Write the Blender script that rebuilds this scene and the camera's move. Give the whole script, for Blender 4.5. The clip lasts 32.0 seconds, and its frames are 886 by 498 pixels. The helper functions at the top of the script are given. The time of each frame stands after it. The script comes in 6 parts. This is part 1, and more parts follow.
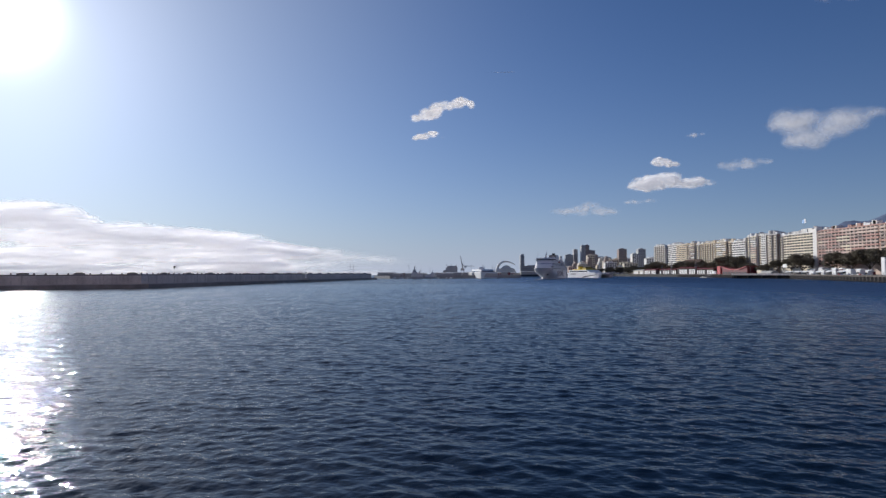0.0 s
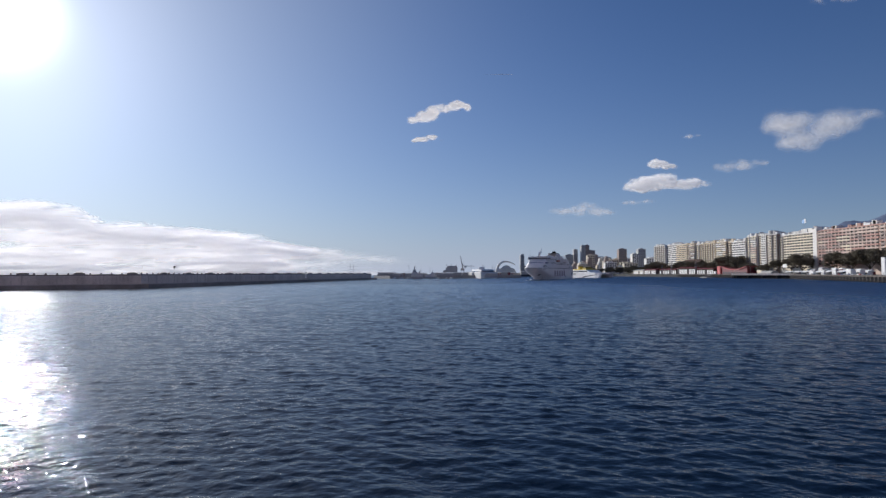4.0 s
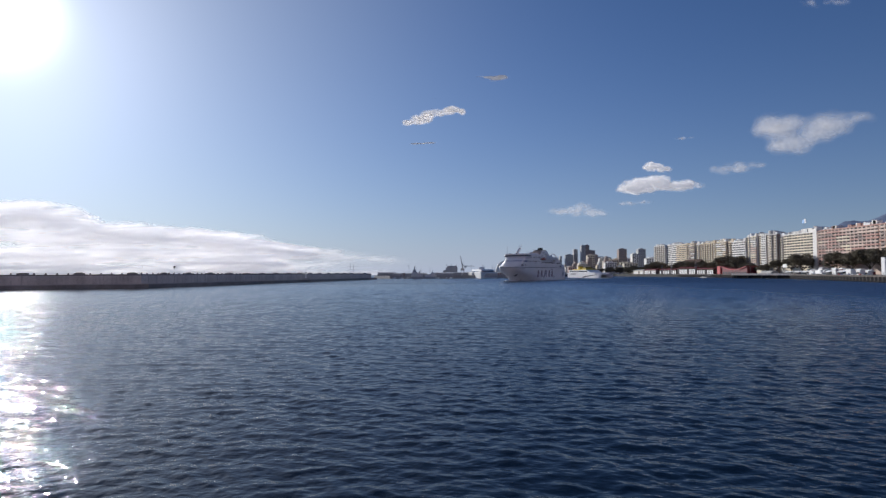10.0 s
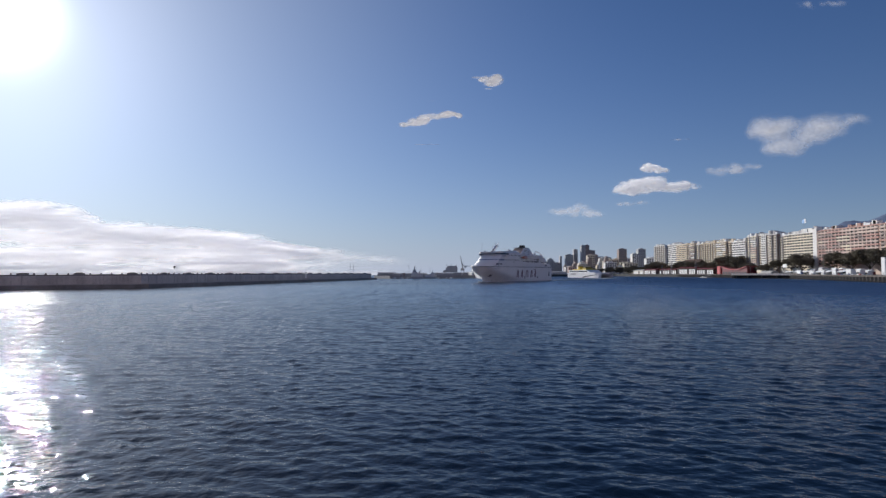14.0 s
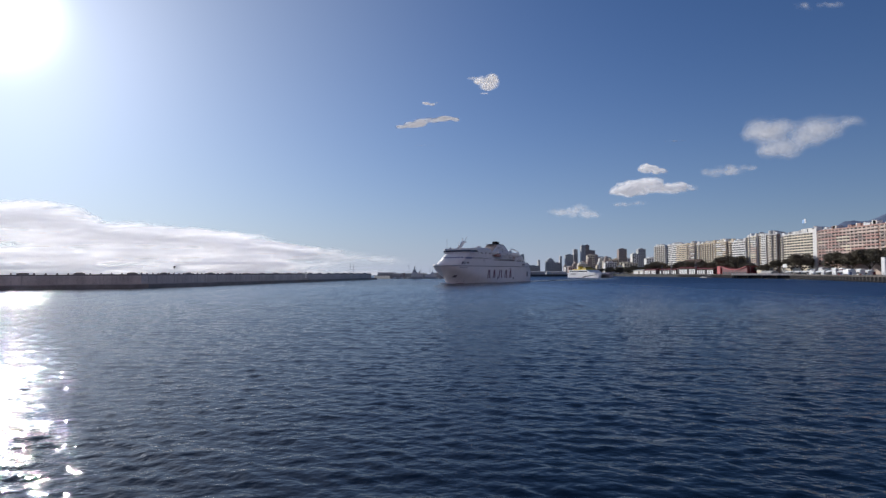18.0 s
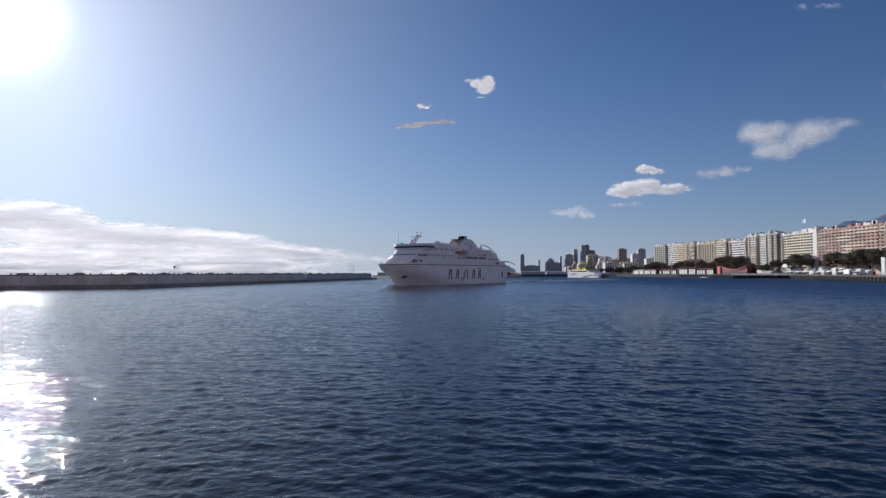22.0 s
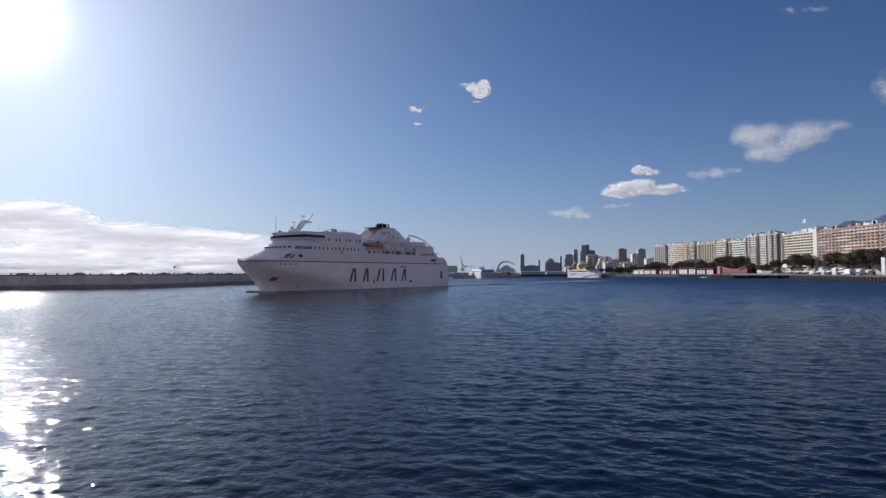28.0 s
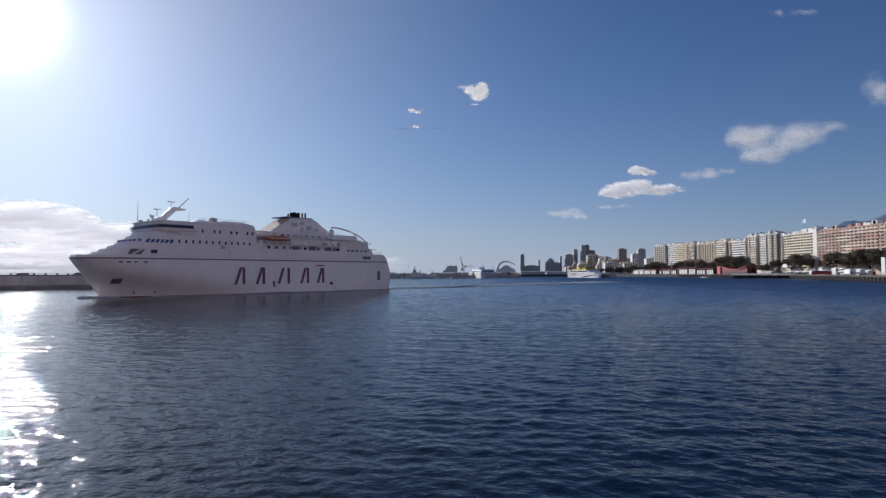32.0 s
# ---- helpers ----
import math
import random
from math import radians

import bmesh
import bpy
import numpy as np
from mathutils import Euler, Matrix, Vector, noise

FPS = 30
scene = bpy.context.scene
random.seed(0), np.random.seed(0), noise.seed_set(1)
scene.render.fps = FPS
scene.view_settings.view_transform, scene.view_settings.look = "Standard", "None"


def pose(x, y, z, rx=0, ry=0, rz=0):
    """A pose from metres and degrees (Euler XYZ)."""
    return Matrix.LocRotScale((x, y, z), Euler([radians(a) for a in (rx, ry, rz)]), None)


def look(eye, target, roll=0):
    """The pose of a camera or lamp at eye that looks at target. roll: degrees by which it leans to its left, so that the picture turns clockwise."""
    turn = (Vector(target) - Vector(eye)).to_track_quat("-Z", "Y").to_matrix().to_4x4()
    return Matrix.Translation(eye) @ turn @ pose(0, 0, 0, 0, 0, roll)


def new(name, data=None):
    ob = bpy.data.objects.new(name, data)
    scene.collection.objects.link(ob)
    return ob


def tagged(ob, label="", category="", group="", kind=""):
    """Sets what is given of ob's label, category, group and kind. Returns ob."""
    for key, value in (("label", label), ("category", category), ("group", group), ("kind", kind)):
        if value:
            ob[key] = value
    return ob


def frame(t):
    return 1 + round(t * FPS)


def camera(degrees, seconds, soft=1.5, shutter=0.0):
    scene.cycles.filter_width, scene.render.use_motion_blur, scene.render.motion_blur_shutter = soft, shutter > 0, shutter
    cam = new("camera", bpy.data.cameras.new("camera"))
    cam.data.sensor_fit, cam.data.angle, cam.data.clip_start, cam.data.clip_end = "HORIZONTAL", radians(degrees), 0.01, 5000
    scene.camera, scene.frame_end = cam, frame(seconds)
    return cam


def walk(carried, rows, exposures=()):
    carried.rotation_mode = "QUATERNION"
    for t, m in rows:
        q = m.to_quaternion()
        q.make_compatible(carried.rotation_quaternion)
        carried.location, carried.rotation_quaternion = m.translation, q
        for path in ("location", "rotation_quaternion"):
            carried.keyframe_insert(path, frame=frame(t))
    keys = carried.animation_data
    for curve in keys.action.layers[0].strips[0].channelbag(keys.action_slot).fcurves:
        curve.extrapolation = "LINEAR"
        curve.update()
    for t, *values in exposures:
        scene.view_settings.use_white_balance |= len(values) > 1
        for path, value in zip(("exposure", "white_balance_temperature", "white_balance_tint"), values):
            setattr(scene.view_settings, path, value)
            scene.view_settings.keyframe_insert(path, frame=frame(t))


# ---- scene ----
cam = camera(71.95, 32.0, soft=1.4)
PITCH, EYE = 2.311, 8.5
walk(cam, [(0.0, pose(0, 0, EYE, 90 + PITCH, 0, 0) @ pose(0, 0, 0, 0, 0, -0.29)),
           (32.0, pose(0, 0, EYE, 90 + PITCH, 0, 0) @ pose(0, 0, 0, 0, 0, -0.29))],
     exposures=[(0.0, 0.0, 6000, 12), (32.0, 0.0, 6000, 12)])

# ---- light ----
SUN_EL, SUN_AZ = 19.6, -36.5
SKY = 0.052
SUN_DIR = Vector((math.sin(radians(SUN_AZ)) * math.cos(radians(SUN_EL)),
                  math.cos(radians(SUN_AZ)) * math.cos(radians(SUN_EL)), math.sin(radians(SUN_EL))))
world = bpy.data.worlds.new("sky")
scene.world = world
world.use_nodes = True
wn = world.node_tree
sky = wn.nodes.new("ShaderNodeTexSky")
sky.sky_type = "NISHITA"
sky.sun_disc = False
sky.sun_elevation = radians(SUN_EL)
sky.sun_rotation = radians(SUN_AZ)
sky.air_density, sky.dust_density, sky.ozone_density = 1.0, 0.35, 4.0


def sky_glow(power, colour, vec):
    """Light scattered forwards round the sun, falling off with the angle from it."""
    dot = wn.nodes.new("ShaderNodeVectorMath")
    dot.operation = "DOT_PRODUCT"
    dot.inputs[1].default_value = SUN_DIR
    wn.links.new(vec, dot.inputs[0])
    top = wn.nodes.new("ShaderNodeMath")
    top.operation = "MAXIMUM"
    top.inputs[1].default_value = 0.0
    wn.links.new(dot.outputs["Value"], top.inputs[0])
    pw = wn.nodes.new("ShaderNodeMath")
    pw.operation = "POWER"
    pw.inputs[1].default_value = power
    wn.links.new(top.outputs[0], pw.inputs[0])
    sc = wn.nodes.new("ShaderNodeVectorMath")
    sc.operation = "SCALE"
    sc.inputs[0].default_value = colour
    wn.links.new(pw.outputs[0], sc.inputs["Scale"])
    return sc.outputs[0]


def vadd(a, b):
    n = wn.nodes.new("ShaderNodeVectorMath")
    n.operation = "ADD"
    wn.links.new(a, n.inputs[0])
    wn.links.new(b, n.inputs[1])
    return n.outputs[0]


wtc = wn.nodes.new("ShaderNodeTexCoord")
wdir = wtc.outputs["Generated"]
tint = wn.nodes.new("ShaderNodeVectorMath")
tint.operation = "MULTIPLY"
tint.inputs[1].default_value = (SKY * 0.83, SKY * 0.965, SKY * 1.215)
wn.links.new(sky.outputs[0], tint.inputs[0])
# haze that thickens towards the horizon, thinner over the land
sep = wn.nodes.new("ShaderNodeSeparateXYZ")
wn.links.new(wdir, sep.inputs[0])
up = wn.nodes.new("ShaderNodeMath")
up.operation = "ABSOLUTE"
wn.links.new(sep.outputs["Z"], up.inputs[0])
hz = wn.nodes.new("ShaderNodeMath")
hz.operation = "MULTIPLY"
hz.inputs[1].default_value = -9.0
wn.links.new(up.outputs[0], hz.inputs[0])
ex = wn.nodes.new("ShaderNodeMath")
ex.operation = "EXPONENT"
wn.links.new(hz.outputs[0], ex.inputs[0])
hm = wn.nodes.new("ShaderNodeMix")
hm.data_type = "RGBA"
hm.inputs["B"].default_value = (0.405, 0.455, 0.57, 1)
fac = wn.nodes.new("ShaderNodeMath")
fac.operation = "MULTIPLY"
side = wn.nodes.new("ShaderNodeMapRange")
side.interpolation_type = "SMOOTHSTEP"
side.inputs["From Min"].default_value, side.inputs["From Max"].default_value = 0.05, 0.65
side.inputs["To Min"].default_value, side.inputs["To Max"].default_value = 0.85, 0.5
wn.links.new(sep.outputs["X"], side.inputs["Value"])
wn.links.new(side.outputs[0], fac.inputs[1])
wn.links.new(ex.outputs[0], fac.inputs[0])
wn.links.new(fac.outputs[0], hm.inputs["Factor"])
wn.links.new(tint.outputs[0], hm.inputs["A"])
glow = vadd(sky_glow(900, (2.4, 2.4, 2.4), wdir), vadd(sky_glow(70, (0.24, 0.225, 0.21), wdir), sky_glow(9, (0.235, 0.222, 0.155), wdir)))
wn.links.new(vadd(hm.outputs["Result"], glow), wn.nodes["Background"].inputs["Color"])
wn.nodes["Background"].inputs["Strength"].default_value = 1.0
sun = new("sun", bpy.data.lights.new("sun", "SUN"))
sun.data.energy, sun.data.angle, sun.data.color = 3.5, radians(0.53), (1.0, 0.93, 0.82)
sun.matrix_basis = look(SUN_DIR * 100, (0, 0, 0))


# ---- materials ----
def mat(name, col, rough=0.6, metal=0.0, var=0.15, size=3.0, bump=0.0, fine=0.3, spec=0.5, island=0.0, rnd=0.0):
    """A surface of one colour with large stains, fine grain, and relief of the given depth."""
    m = bpy.data.materials.new(name)
    m.use_nodes = True
    nt = m.node_tree
    b = nt.nodes["Principled BSDF"]
    b.inputs["Roughness"].default_value = rough
    b.inputs["Metallic"].default_value = metal
    b.inputs["Specular IOR Level"].default_value = spec
    tc = nt.nodes.new("ShaderNodeTexCoord")
    n1 = nt.nodes.new("ShaderNodeTexNoise")
    n1.inputs["Scale"].default_value, n1.inputs["Detail"].default_value = 1.0 / size, 4
    n2 = nt.nodes.new("ShaderNodeTexNoise")
    n2.inputs["Scale"].default_value, n2.inputs["Detail"].default_value = 1.0 / fine, 3
    for n in (n1, n2):
        nt.links.new(tc.outputs["Object"], n.inputs["Vector"])
    mx = nt.nodes.new("ShaderNodeMath")
    mx.operation = "MULTIPLY_ADD"
    mx.inputs[1].default_value, mx.inputs[2].default_value = 0.6, 0.0
    nt.links.new(n1.outputs["Fac"], mx.inputs[0])
    ad = nt.nodes.new("ShaderNodeMath")
    ad.operation = "MULTIPLY_ADD"
    ad.inputs[1].default_value = 0.4
    nt.links.new(n2.outputs["Fac"], ad.inputs[0])
    nt.links.new(mx.outputs[0], ad.inputs[2])
    last = ad.outputs[0]
    if rnd:
        oi = nt.nodes.new("ShaderNodeObjectInfo")
        ra = nt.nodes.new("ShaderNodeMath")
        ra.operation = "MULTIPLY_ADD"
        ra.inputs[1].default_value = rnd
        nt.links.new(oi.outputs["Random"], ra.inputs[0])
        nt.links.new(last, ra.inputs[2])
        last = ra.outputs[0]
    if island:
        ge = nt.nodes.new("ShaderNodeNewGeometry")
        ra = nt.nodes.new("ShaderNodeMath")
        ra.operation = "MULTIPLY_ADD"
        ra.inputs[1].default_value = island
        nt.links.new(ge.outputs["Random Per Island"], ra.inputs[0])
        nt.links.new(last, ra.inputs[2])
        last = ra.outputs[0]
    mr = nt.nodes.new("ShaderNodeMapRange")
    mr.inputs["From Min"].default_value, mr.inputs["From Max"].default_value = 0.3, 0.7 + rnd + island
    nt.links.new(last, mr.inputs["Value"])
    cm = nt.nodes.new("ShaderNodeMix")
    cm.data_type = "RGBA"
    cm.inputs["A"].default_value = (*[c * (1 - var) for c in col], 1)
    cm.inputs["B"].default_value = (*[min(1, c * (1 + var)) for c in col], 1)
    nt.links.new(mr.outputs[0], cm.inputs["Factor"])
    nt.links.new(cm.outputs["Result"], b.inputs["Base Color"])
    if bump:
        bp = nt.nodes.new("ShaderNodeBump")
        bp.inputs["Distance"].default_value = bump
        nt.links.new(ad.outputs[0], bp.inputs["Height"])
        nt.links.new(bp.outputs["Normal"], b.inputs["Normal"])
    return m


M_SHIP = mat("ship_white_paint", (0.92, 0.9, 0.89), 0.3, var=0.07, size=9, fine=1.2)
M_SHIP2 = mat("ship_upper_white", (0.89, 0.87, 0.86), 0.45, var=0.06, size=5, fine=0.8)
M_STRAKE = mat("strake_grey", (0.16, 0.16, 0.19), 0.5)
M_BOOT = mat("boot_maroon", (0.12, 0.03, 0.035), 0.5)
M_MARK = mat("mark_maroon", (0.17, 0.07, 0.11), 0.45, var=0.1)
M_DARK = mat("dark_recess", (0.05, 0.05, 0.06), 0.7)
M_GLASS = mat("window_glass", (0.025, 0.03, 0.04), 0.12, var=0.3, rnd=0.5)
M_PANE = mat("curtained_pane", (0.042, 0.038, 0.038), 0.25, var=0.7, rnd=1.0)
# pale grey puts distance haze and sky reflection into the glass colour
M_HAZEPANE = mat("glass_with_painted_haze", (0.2, 0.2, 0.21), 0.3, var=0.4, rnd=0.8)
M_BGLASS = mat("bridge_glass", (0.02, 0.03, 0.05), 0.08)
M_BLUEGL = mat("blue_tinted_glass", (0.05, 0.11, 0.3), 0.15)
M_ORANGE = mat("lifeboat_orange", (0.5, 0.17, 0.09), 0.5)
M_DECK = mat("deck_grey_green", (0.25, 0.27, 0.27), 0.7)
M_BLACK = mat("black_pipe", (0.02, 0.02, 0.022), 0.8, spec=0.05)
M_TAN = mat("louvre_tan", (0.55, 0.45, 0.38), 0.6)
M_FOAM = mat("foam_white", (0.93, 0.94, 0.95), 0.8, var=0.2, size=1.0, fine=0.2, bump=0.1)
M_CONC = mat("harbour_concrete", (0.66, 0.61, 0.56), 0.85, var=0.25, size=12, fine=0.8, bump=0.05)
M_CONC2 = mat("apron_stone", (0.28, 0.265, 0.25), 0.9, spec=0.1, var=0.35, size=8, fine=0.8, bump=0.1)
M_CONC3 = mat("pale_concrete", (0.45, 0.43, 0.4), 0.85, var=0.2, size=10, fine=0.7)
M_GROUND = mat("quay_asphalt", (0.08, 0.078, 0.075), 0.9, var=0.3, size=20, fine=1)
M_STEEL = mat("galvanised_steel", (0.35, 0.36, 0.38), 0.45, 0.6)
M_WHITE = mat("white_plaster", (0.86, 0.83, 0.78), 0.7, var=0.1, size=8, rnd=0.3)
M_CREAM = mat("cream_plaster", (0.8, 0.7, 0.53), 0.75, var=0.12, size=8)
M_PINK = mat("salmon_plaster", (0.54, 0.32, 0.26), 0.75, var=0.15, size=8, rnd=0.6)
M_PALEPINK = mat("pale_salmon_plaster", (0.7, 0.54, 0.45), 0.75, var=0.15, size=8, rnd=0.5)
M_TANW = mat("sand_plaster", (0.72, 0.59, 0.42), 0.75, var=0.12, size=8)
M_BROWN = mat("brown_brick", (0.37, 0.29, 0.255), 0.8, var=0.15, size=6)
M_GREYB = mat("grey_render", (0.55, 0.53, 0.52), 0.8, var=0.12, size=9)
M_SLATE = mat("slate_cladding", (0.52, 0.51, 0.5), 0.6, var=0.15, size=9)
M_RED = mat("red_painted_steel", (0.5, 0.05, 0.06), 0.5, var=0.15)
M_DRED = mat("dark_red_cladding", (0.17, 0.02, 0.03), 0.5, var=0.2)
M_YEL = mat("yellow_paint", (0.75, 0.55, 0.05), 0.45, var=0.1)
M_TENT = mat("white_tent_cloth", (0.9, 0.9, 0.88), 0.7, var=0.06)
M_BLUE = mat("blue_paint", (0.14, 0.2, 0.36), 0.5)
M_BARK = mat("bark", (0.12, 0.09, 0.07), 0.9, var=0.3, size=0.6, fine=0.1, bump=0.05)
M_LEAF = mat("dark_leaves", (0.165, 0.145, 0.105), 0.8, var=0.3, size=2.0, fine=0.4, island=0.5, spec=0.1)
# scrub tinted blue-grey: distance haze is put into its colour
M_HILL = mat("mountain_scrub_blue_haze", (0.18, 0.22, 0.31), 0.95, var=0.2, size=160, fine=25, spec=0.0)
M_QUAYEDGE = mat("dark_quay_concrete", (0.15, 0.135, 0.125), 0.9, spec=0.1, var=0.35, size=8, fine=0.8, bump=0.1)
M_TIMBER = mat("dark_timber", (0.1, 0.07, 0.06), 0.9, spec=0.05, var=0.3, size=3)
# paler than real dry ground, to bounce warm fill light on the ferry
M_FILLHILL = mat("fill_light_hillside", (0.66, 0.51, 0.47), 0.95, var=0.2, size=60, fine=8, spec=0.0)
M_PILE = mat("wet_dark_pile", (0.085, 0.08, 0.08), 0.9, var=0.3, size=2, spec=0.1)
# brown darkened to stand for the shade inside recessed bays
M_LOGGIA_SHADE = mat("painted_loggia_shade", (0.2, 0.165, 0.14), 0.8, var=0.3, size=3, rnd=0.5)
M_SIGN = mat("pale_blue_sign", (0.25, 0.45, 0.75), 0.5)


def water_material():
    m = bpy.data.materials.new("harbour_water")
    m.use_nodes = True
    nt = m.node_tree
    nt.nodes.remove(nt.nodes["Principled BSDF"])
    body = nt.nodes.new("ShaderNodeBsdfDiffuse")
    body.inputs["Color"].default_value = (0.0035, 0.012, 0.028, 1)
    gloss = nt.nodes.new("ShaderNodeBsdfAnisotropic")
    gloss.distribution = "BECKMANN"
    gloss.inputs["Anisotropy"].default_value = 0.75
    fres = nt.nodes.new("ShaderNodeFresnel")
    fres.inputs["IOR"].default_value = 1.285
    blend = nt.nodes.new("ShaderNodeMixShader")
    nt.links.new(fres.outputs[0], blend.inputs[0])
    nt.links.new(body.outputs[0], blend.inputs[1])
    nt.links.new(gloss.outputs[0], blend.inputs[2])
    nt.links.new(blend.outputs[0], nt.nodes["Material Output"].inputs["Surface"])
    tc = nt.nodes.new("ShaderNodeTexCoord")
    # sheltered and smooth beside the berth, ruffled by wind in the open basin, in patches
    xyz = nt.nodes.new("ShaderNodeSeparateXYZ")
    place = nt.nodes.new("ShaderNodeNewGeometry")
    nt.links.new(place.outputs["Position"], xyz.inputs[0])
    wide = nt.nodes.new("ShaderNodeMapRange")
    wide.interpolation_type = "SMOOTHSTEP"
    for k, v in (("From Min", 20), ("From Max", 235), ("To Min", 0.045), ("To Max", 0.112)):
        wide.inputs[k].default_value = v
    nt.links.new(xyz.outputs["Y"], wide.inputs["Value"])
    pn = nt.nodes.new("ShaderNodeTexNoise")
    pn.inputs["Scale"].default_value, pn.inputs["Detail"].default_value = 0.012, 3
    pst = nt.nodes.new("ShaderNodeVectorMath")
    pst.operation = "MULTIPLY"
    pst.inputs[1].default_value = (0.5, 1, 1)
    nt.links.new(tc.outputs["Object"], pst.inputs[0])
    nt.links.new(pst.outputs[0], pn.inputs["Vector"])
    gust = nt.nodes.new("ShaderNodeMath")
    gust.operation = "MULTIPLY_ADD"
    gust.inputs[1].default_value = 0.08
    gust.inputs[2].default_value = -0.035
    nt.links.new(pn.outputs["Fac"], gust.inputs[0])
    rs = nt.nodes.new("ShaderNodeMath")
    rs.operation = "ADD"
    rs.use_clamp = True
    # wind funnels along the city side
    windy = nt.nodes.new("ShaderNodeMapRange")
    windy.interpolation_type = "SMOOTHSTEP"
    for k, v in (("From Min", -40), ("From Max", 260), ("To Min", 1.0), ("To Max", 3.2)):
        windy.inputs[k].default_value = v
    nt.links.new(xyz.outputs["X"], windy.inputs["Value"])
    wm = nt.nodes.new("ShaderNodeMath")
    wm.operation = "MULTIPLY"
    nt.links.new(wide.outputs[0], wm.inputs[0])
    nt.links.new(windy.outputs[0], wm.inputs[1])
    nt.links.new(wm.outputs[0], rs.inputs[0])
    nt.links.new(gust.outputs[0], rs.inputs[1])
    nt.links.new(rs.outputs[0], gloss.inputs["Roughness"])
    # wavelets lie in crests: steep across them, gentle along them
    along_crest = nt.nodes.new("ShaderNodeCombineXYZ")
    along_crest.inputs[0].default_value, along_crest.inputs[1].default_value = 1.0, -0.18
    nt.links.new(along_crest.outputs[0], gloss.inputs["Tangent"])
    total = None
    own = nt.nodes.new("ShaderNodeSeparateXYZ")
    nt.links.new(tc.outputs["Object"], own.inputs[0])
    flat_share = nt.nodes.new("ShaderNodeMapRange")
    flat_share.interpolation_type = "SMOOTHSTEP"
    for k, v in (("From Min", 440), ("From Max", 540)):
        flat_share.inputs[k].default_value = v
    nt.links.new(own.outputs["Y"], flat_share.inputs["Value"])
    # trains of waves, each with the slope of its own height field: length, crest stretch, heading, height; the long ones only where the sheet itself is flat
    for size, stretch, turn, high, detail, everywhere in ((6.0, 1.4, 20, 0.4, 2, 0), (2.5, 1.05, 18, 0.36, 2, 0), (1.0, 1.1, -22, 0.15, 2, 0), (0.5, 1.2, 14, 0.06, 1, 1), (0.24, 1.2, -12, 0.012, 1, 1)):
        ro = nt.nodes.new("ShaderNodeVectorRotate")
        ro.rotation_type = "Z_AXIS"
        ro.inputs["Angle"].default_value = radians(turn)
        nt.links.new(tc.outputs["Object"], ro.inputs["Vector"])
        sc = nt.nodes.new("ShaderNodeVectorMath")
        sc.operation = "MULTIPLY"
        sc.inputs[1].default_value = (1 / (size * stretch), 1 / size, 1)
        nt.links.new(ro.outputs[0], sc.inputs[0])
        heights = []
        for step in ((0, 0, 0), (0.06, 0, 0), (0, 0.06, 0)):
            sh = nt.nodes.new("ShaderNodeVectorMath")
            sh.operation = "ADD"
            sh.inputs[1].default_value = step
            nt.links.new(sc.outputs[0], sh.inputs[0])
            n = nt.nodes.new("ShaderNodeTexNoise")
            n.inputs["Scale"].default_value, n.inputs["Detail"].default_value = 1.0, detail
            n.inputs["Distortion"].default_value = 0.15
            nt.links.new(sh.outputs[0], n.inputs["Vector"])
            heights.append(n.outputs["Fac"])
        co = nt.nodes.new("ShaderNodeCombineXYZ")
        for k, run in ((1, size * stretch), (2, size)):
            su = nt.nodes.new("ShaderNodeMath")
            su.operation = "SUBTRACT"
            nt.links.new(heights[0], su.inputs[0])
            nt.links.new(heights[k], su.inputs[1])
            mu = nt.nodes.new("ShaderNodeMath")
            mu.operation = "MULTIPLY"
            mu.inputs[1].default_value = high / (0.06 * run)
            nt.links.new(su.outputs[0], mu.inputs[0])
            nt.links.new(mu.outputs[0], co.inputs[k - 1])
        bk = nt.nodes.new("ShaderNodeVectorRotate")
        bk.rotation_type = "Z_AXIS"
        bk.inputs["Angle"].default_value = radians(-turn)
        nt.links.new(co.outputs[0], bk.inputs["Vector"])
        grown = bk.outputs[0]
        if not everywhere:
            crest = nt.nodes.new("ShaderNodeVectorMath")
            crest.operation = "MULTIPLY"
            crest.inputs[1].default_value = (0.5, 1.1, 1)
            nt.links.new(grown, crest.inputs[0])
            gw = nt.nodes.new("ShaderNodeVectorMath")
            gw.operation = "SCALE"
            nt.links.new(crest.outputs[0], gw.inputs[0])
            nt.links.new(flat_share.outputs[0], gw.inputs["Scale"])
            grown = gw.outputs[0]
        if total is None:
            total = grown
        else:
            ad = nt.nodes.new("ShaderNodeVectorMath")
            ad.operation = "ADD"
            nt.links.new(total, ad.inputs[0])
            nt.links.new(grown, ad.inputs[1])
            total = ad.outputs[0]
    # groups of waves, narrow and long down the wind, lean a little to either side
    gs = nt.nodes.new("ShaderNodeVectorMath")
    gs.operation = "MULTIPLY"
    gs.inputs[1].default_value = (0.6, 0.05, 1)
    nt.links.new(tc.outputs["Object"], gs.inputs[0])
    gn = nt.nodes.new("ShaderNodeTexNoise")
    gn.inputs["Scale"].default_value, gn.inputs["Detail"].default_value = 1.0, 2
    nt.links.new(gs.outputs[0], gn.inputs["Vector"])
    gc = nt.nodes.new("ShaderNodeVectorMath")
    gc.operation = "SUBTRACT"
    gc.inputs[1].default_value = (0.5, 0.5, 0.5)
    nt.links.new(gn.outputs["Color"], gc.inputs[0])
    gm = nt.nodes.new("ShaderNodeVectorMath")
    gm.operation = "MULTIPLY"
    gm.inputs[1].default_value = (0.22, 0.2, 0)
    nt.links.new(gc.outputs[0], gm.inputs[0])
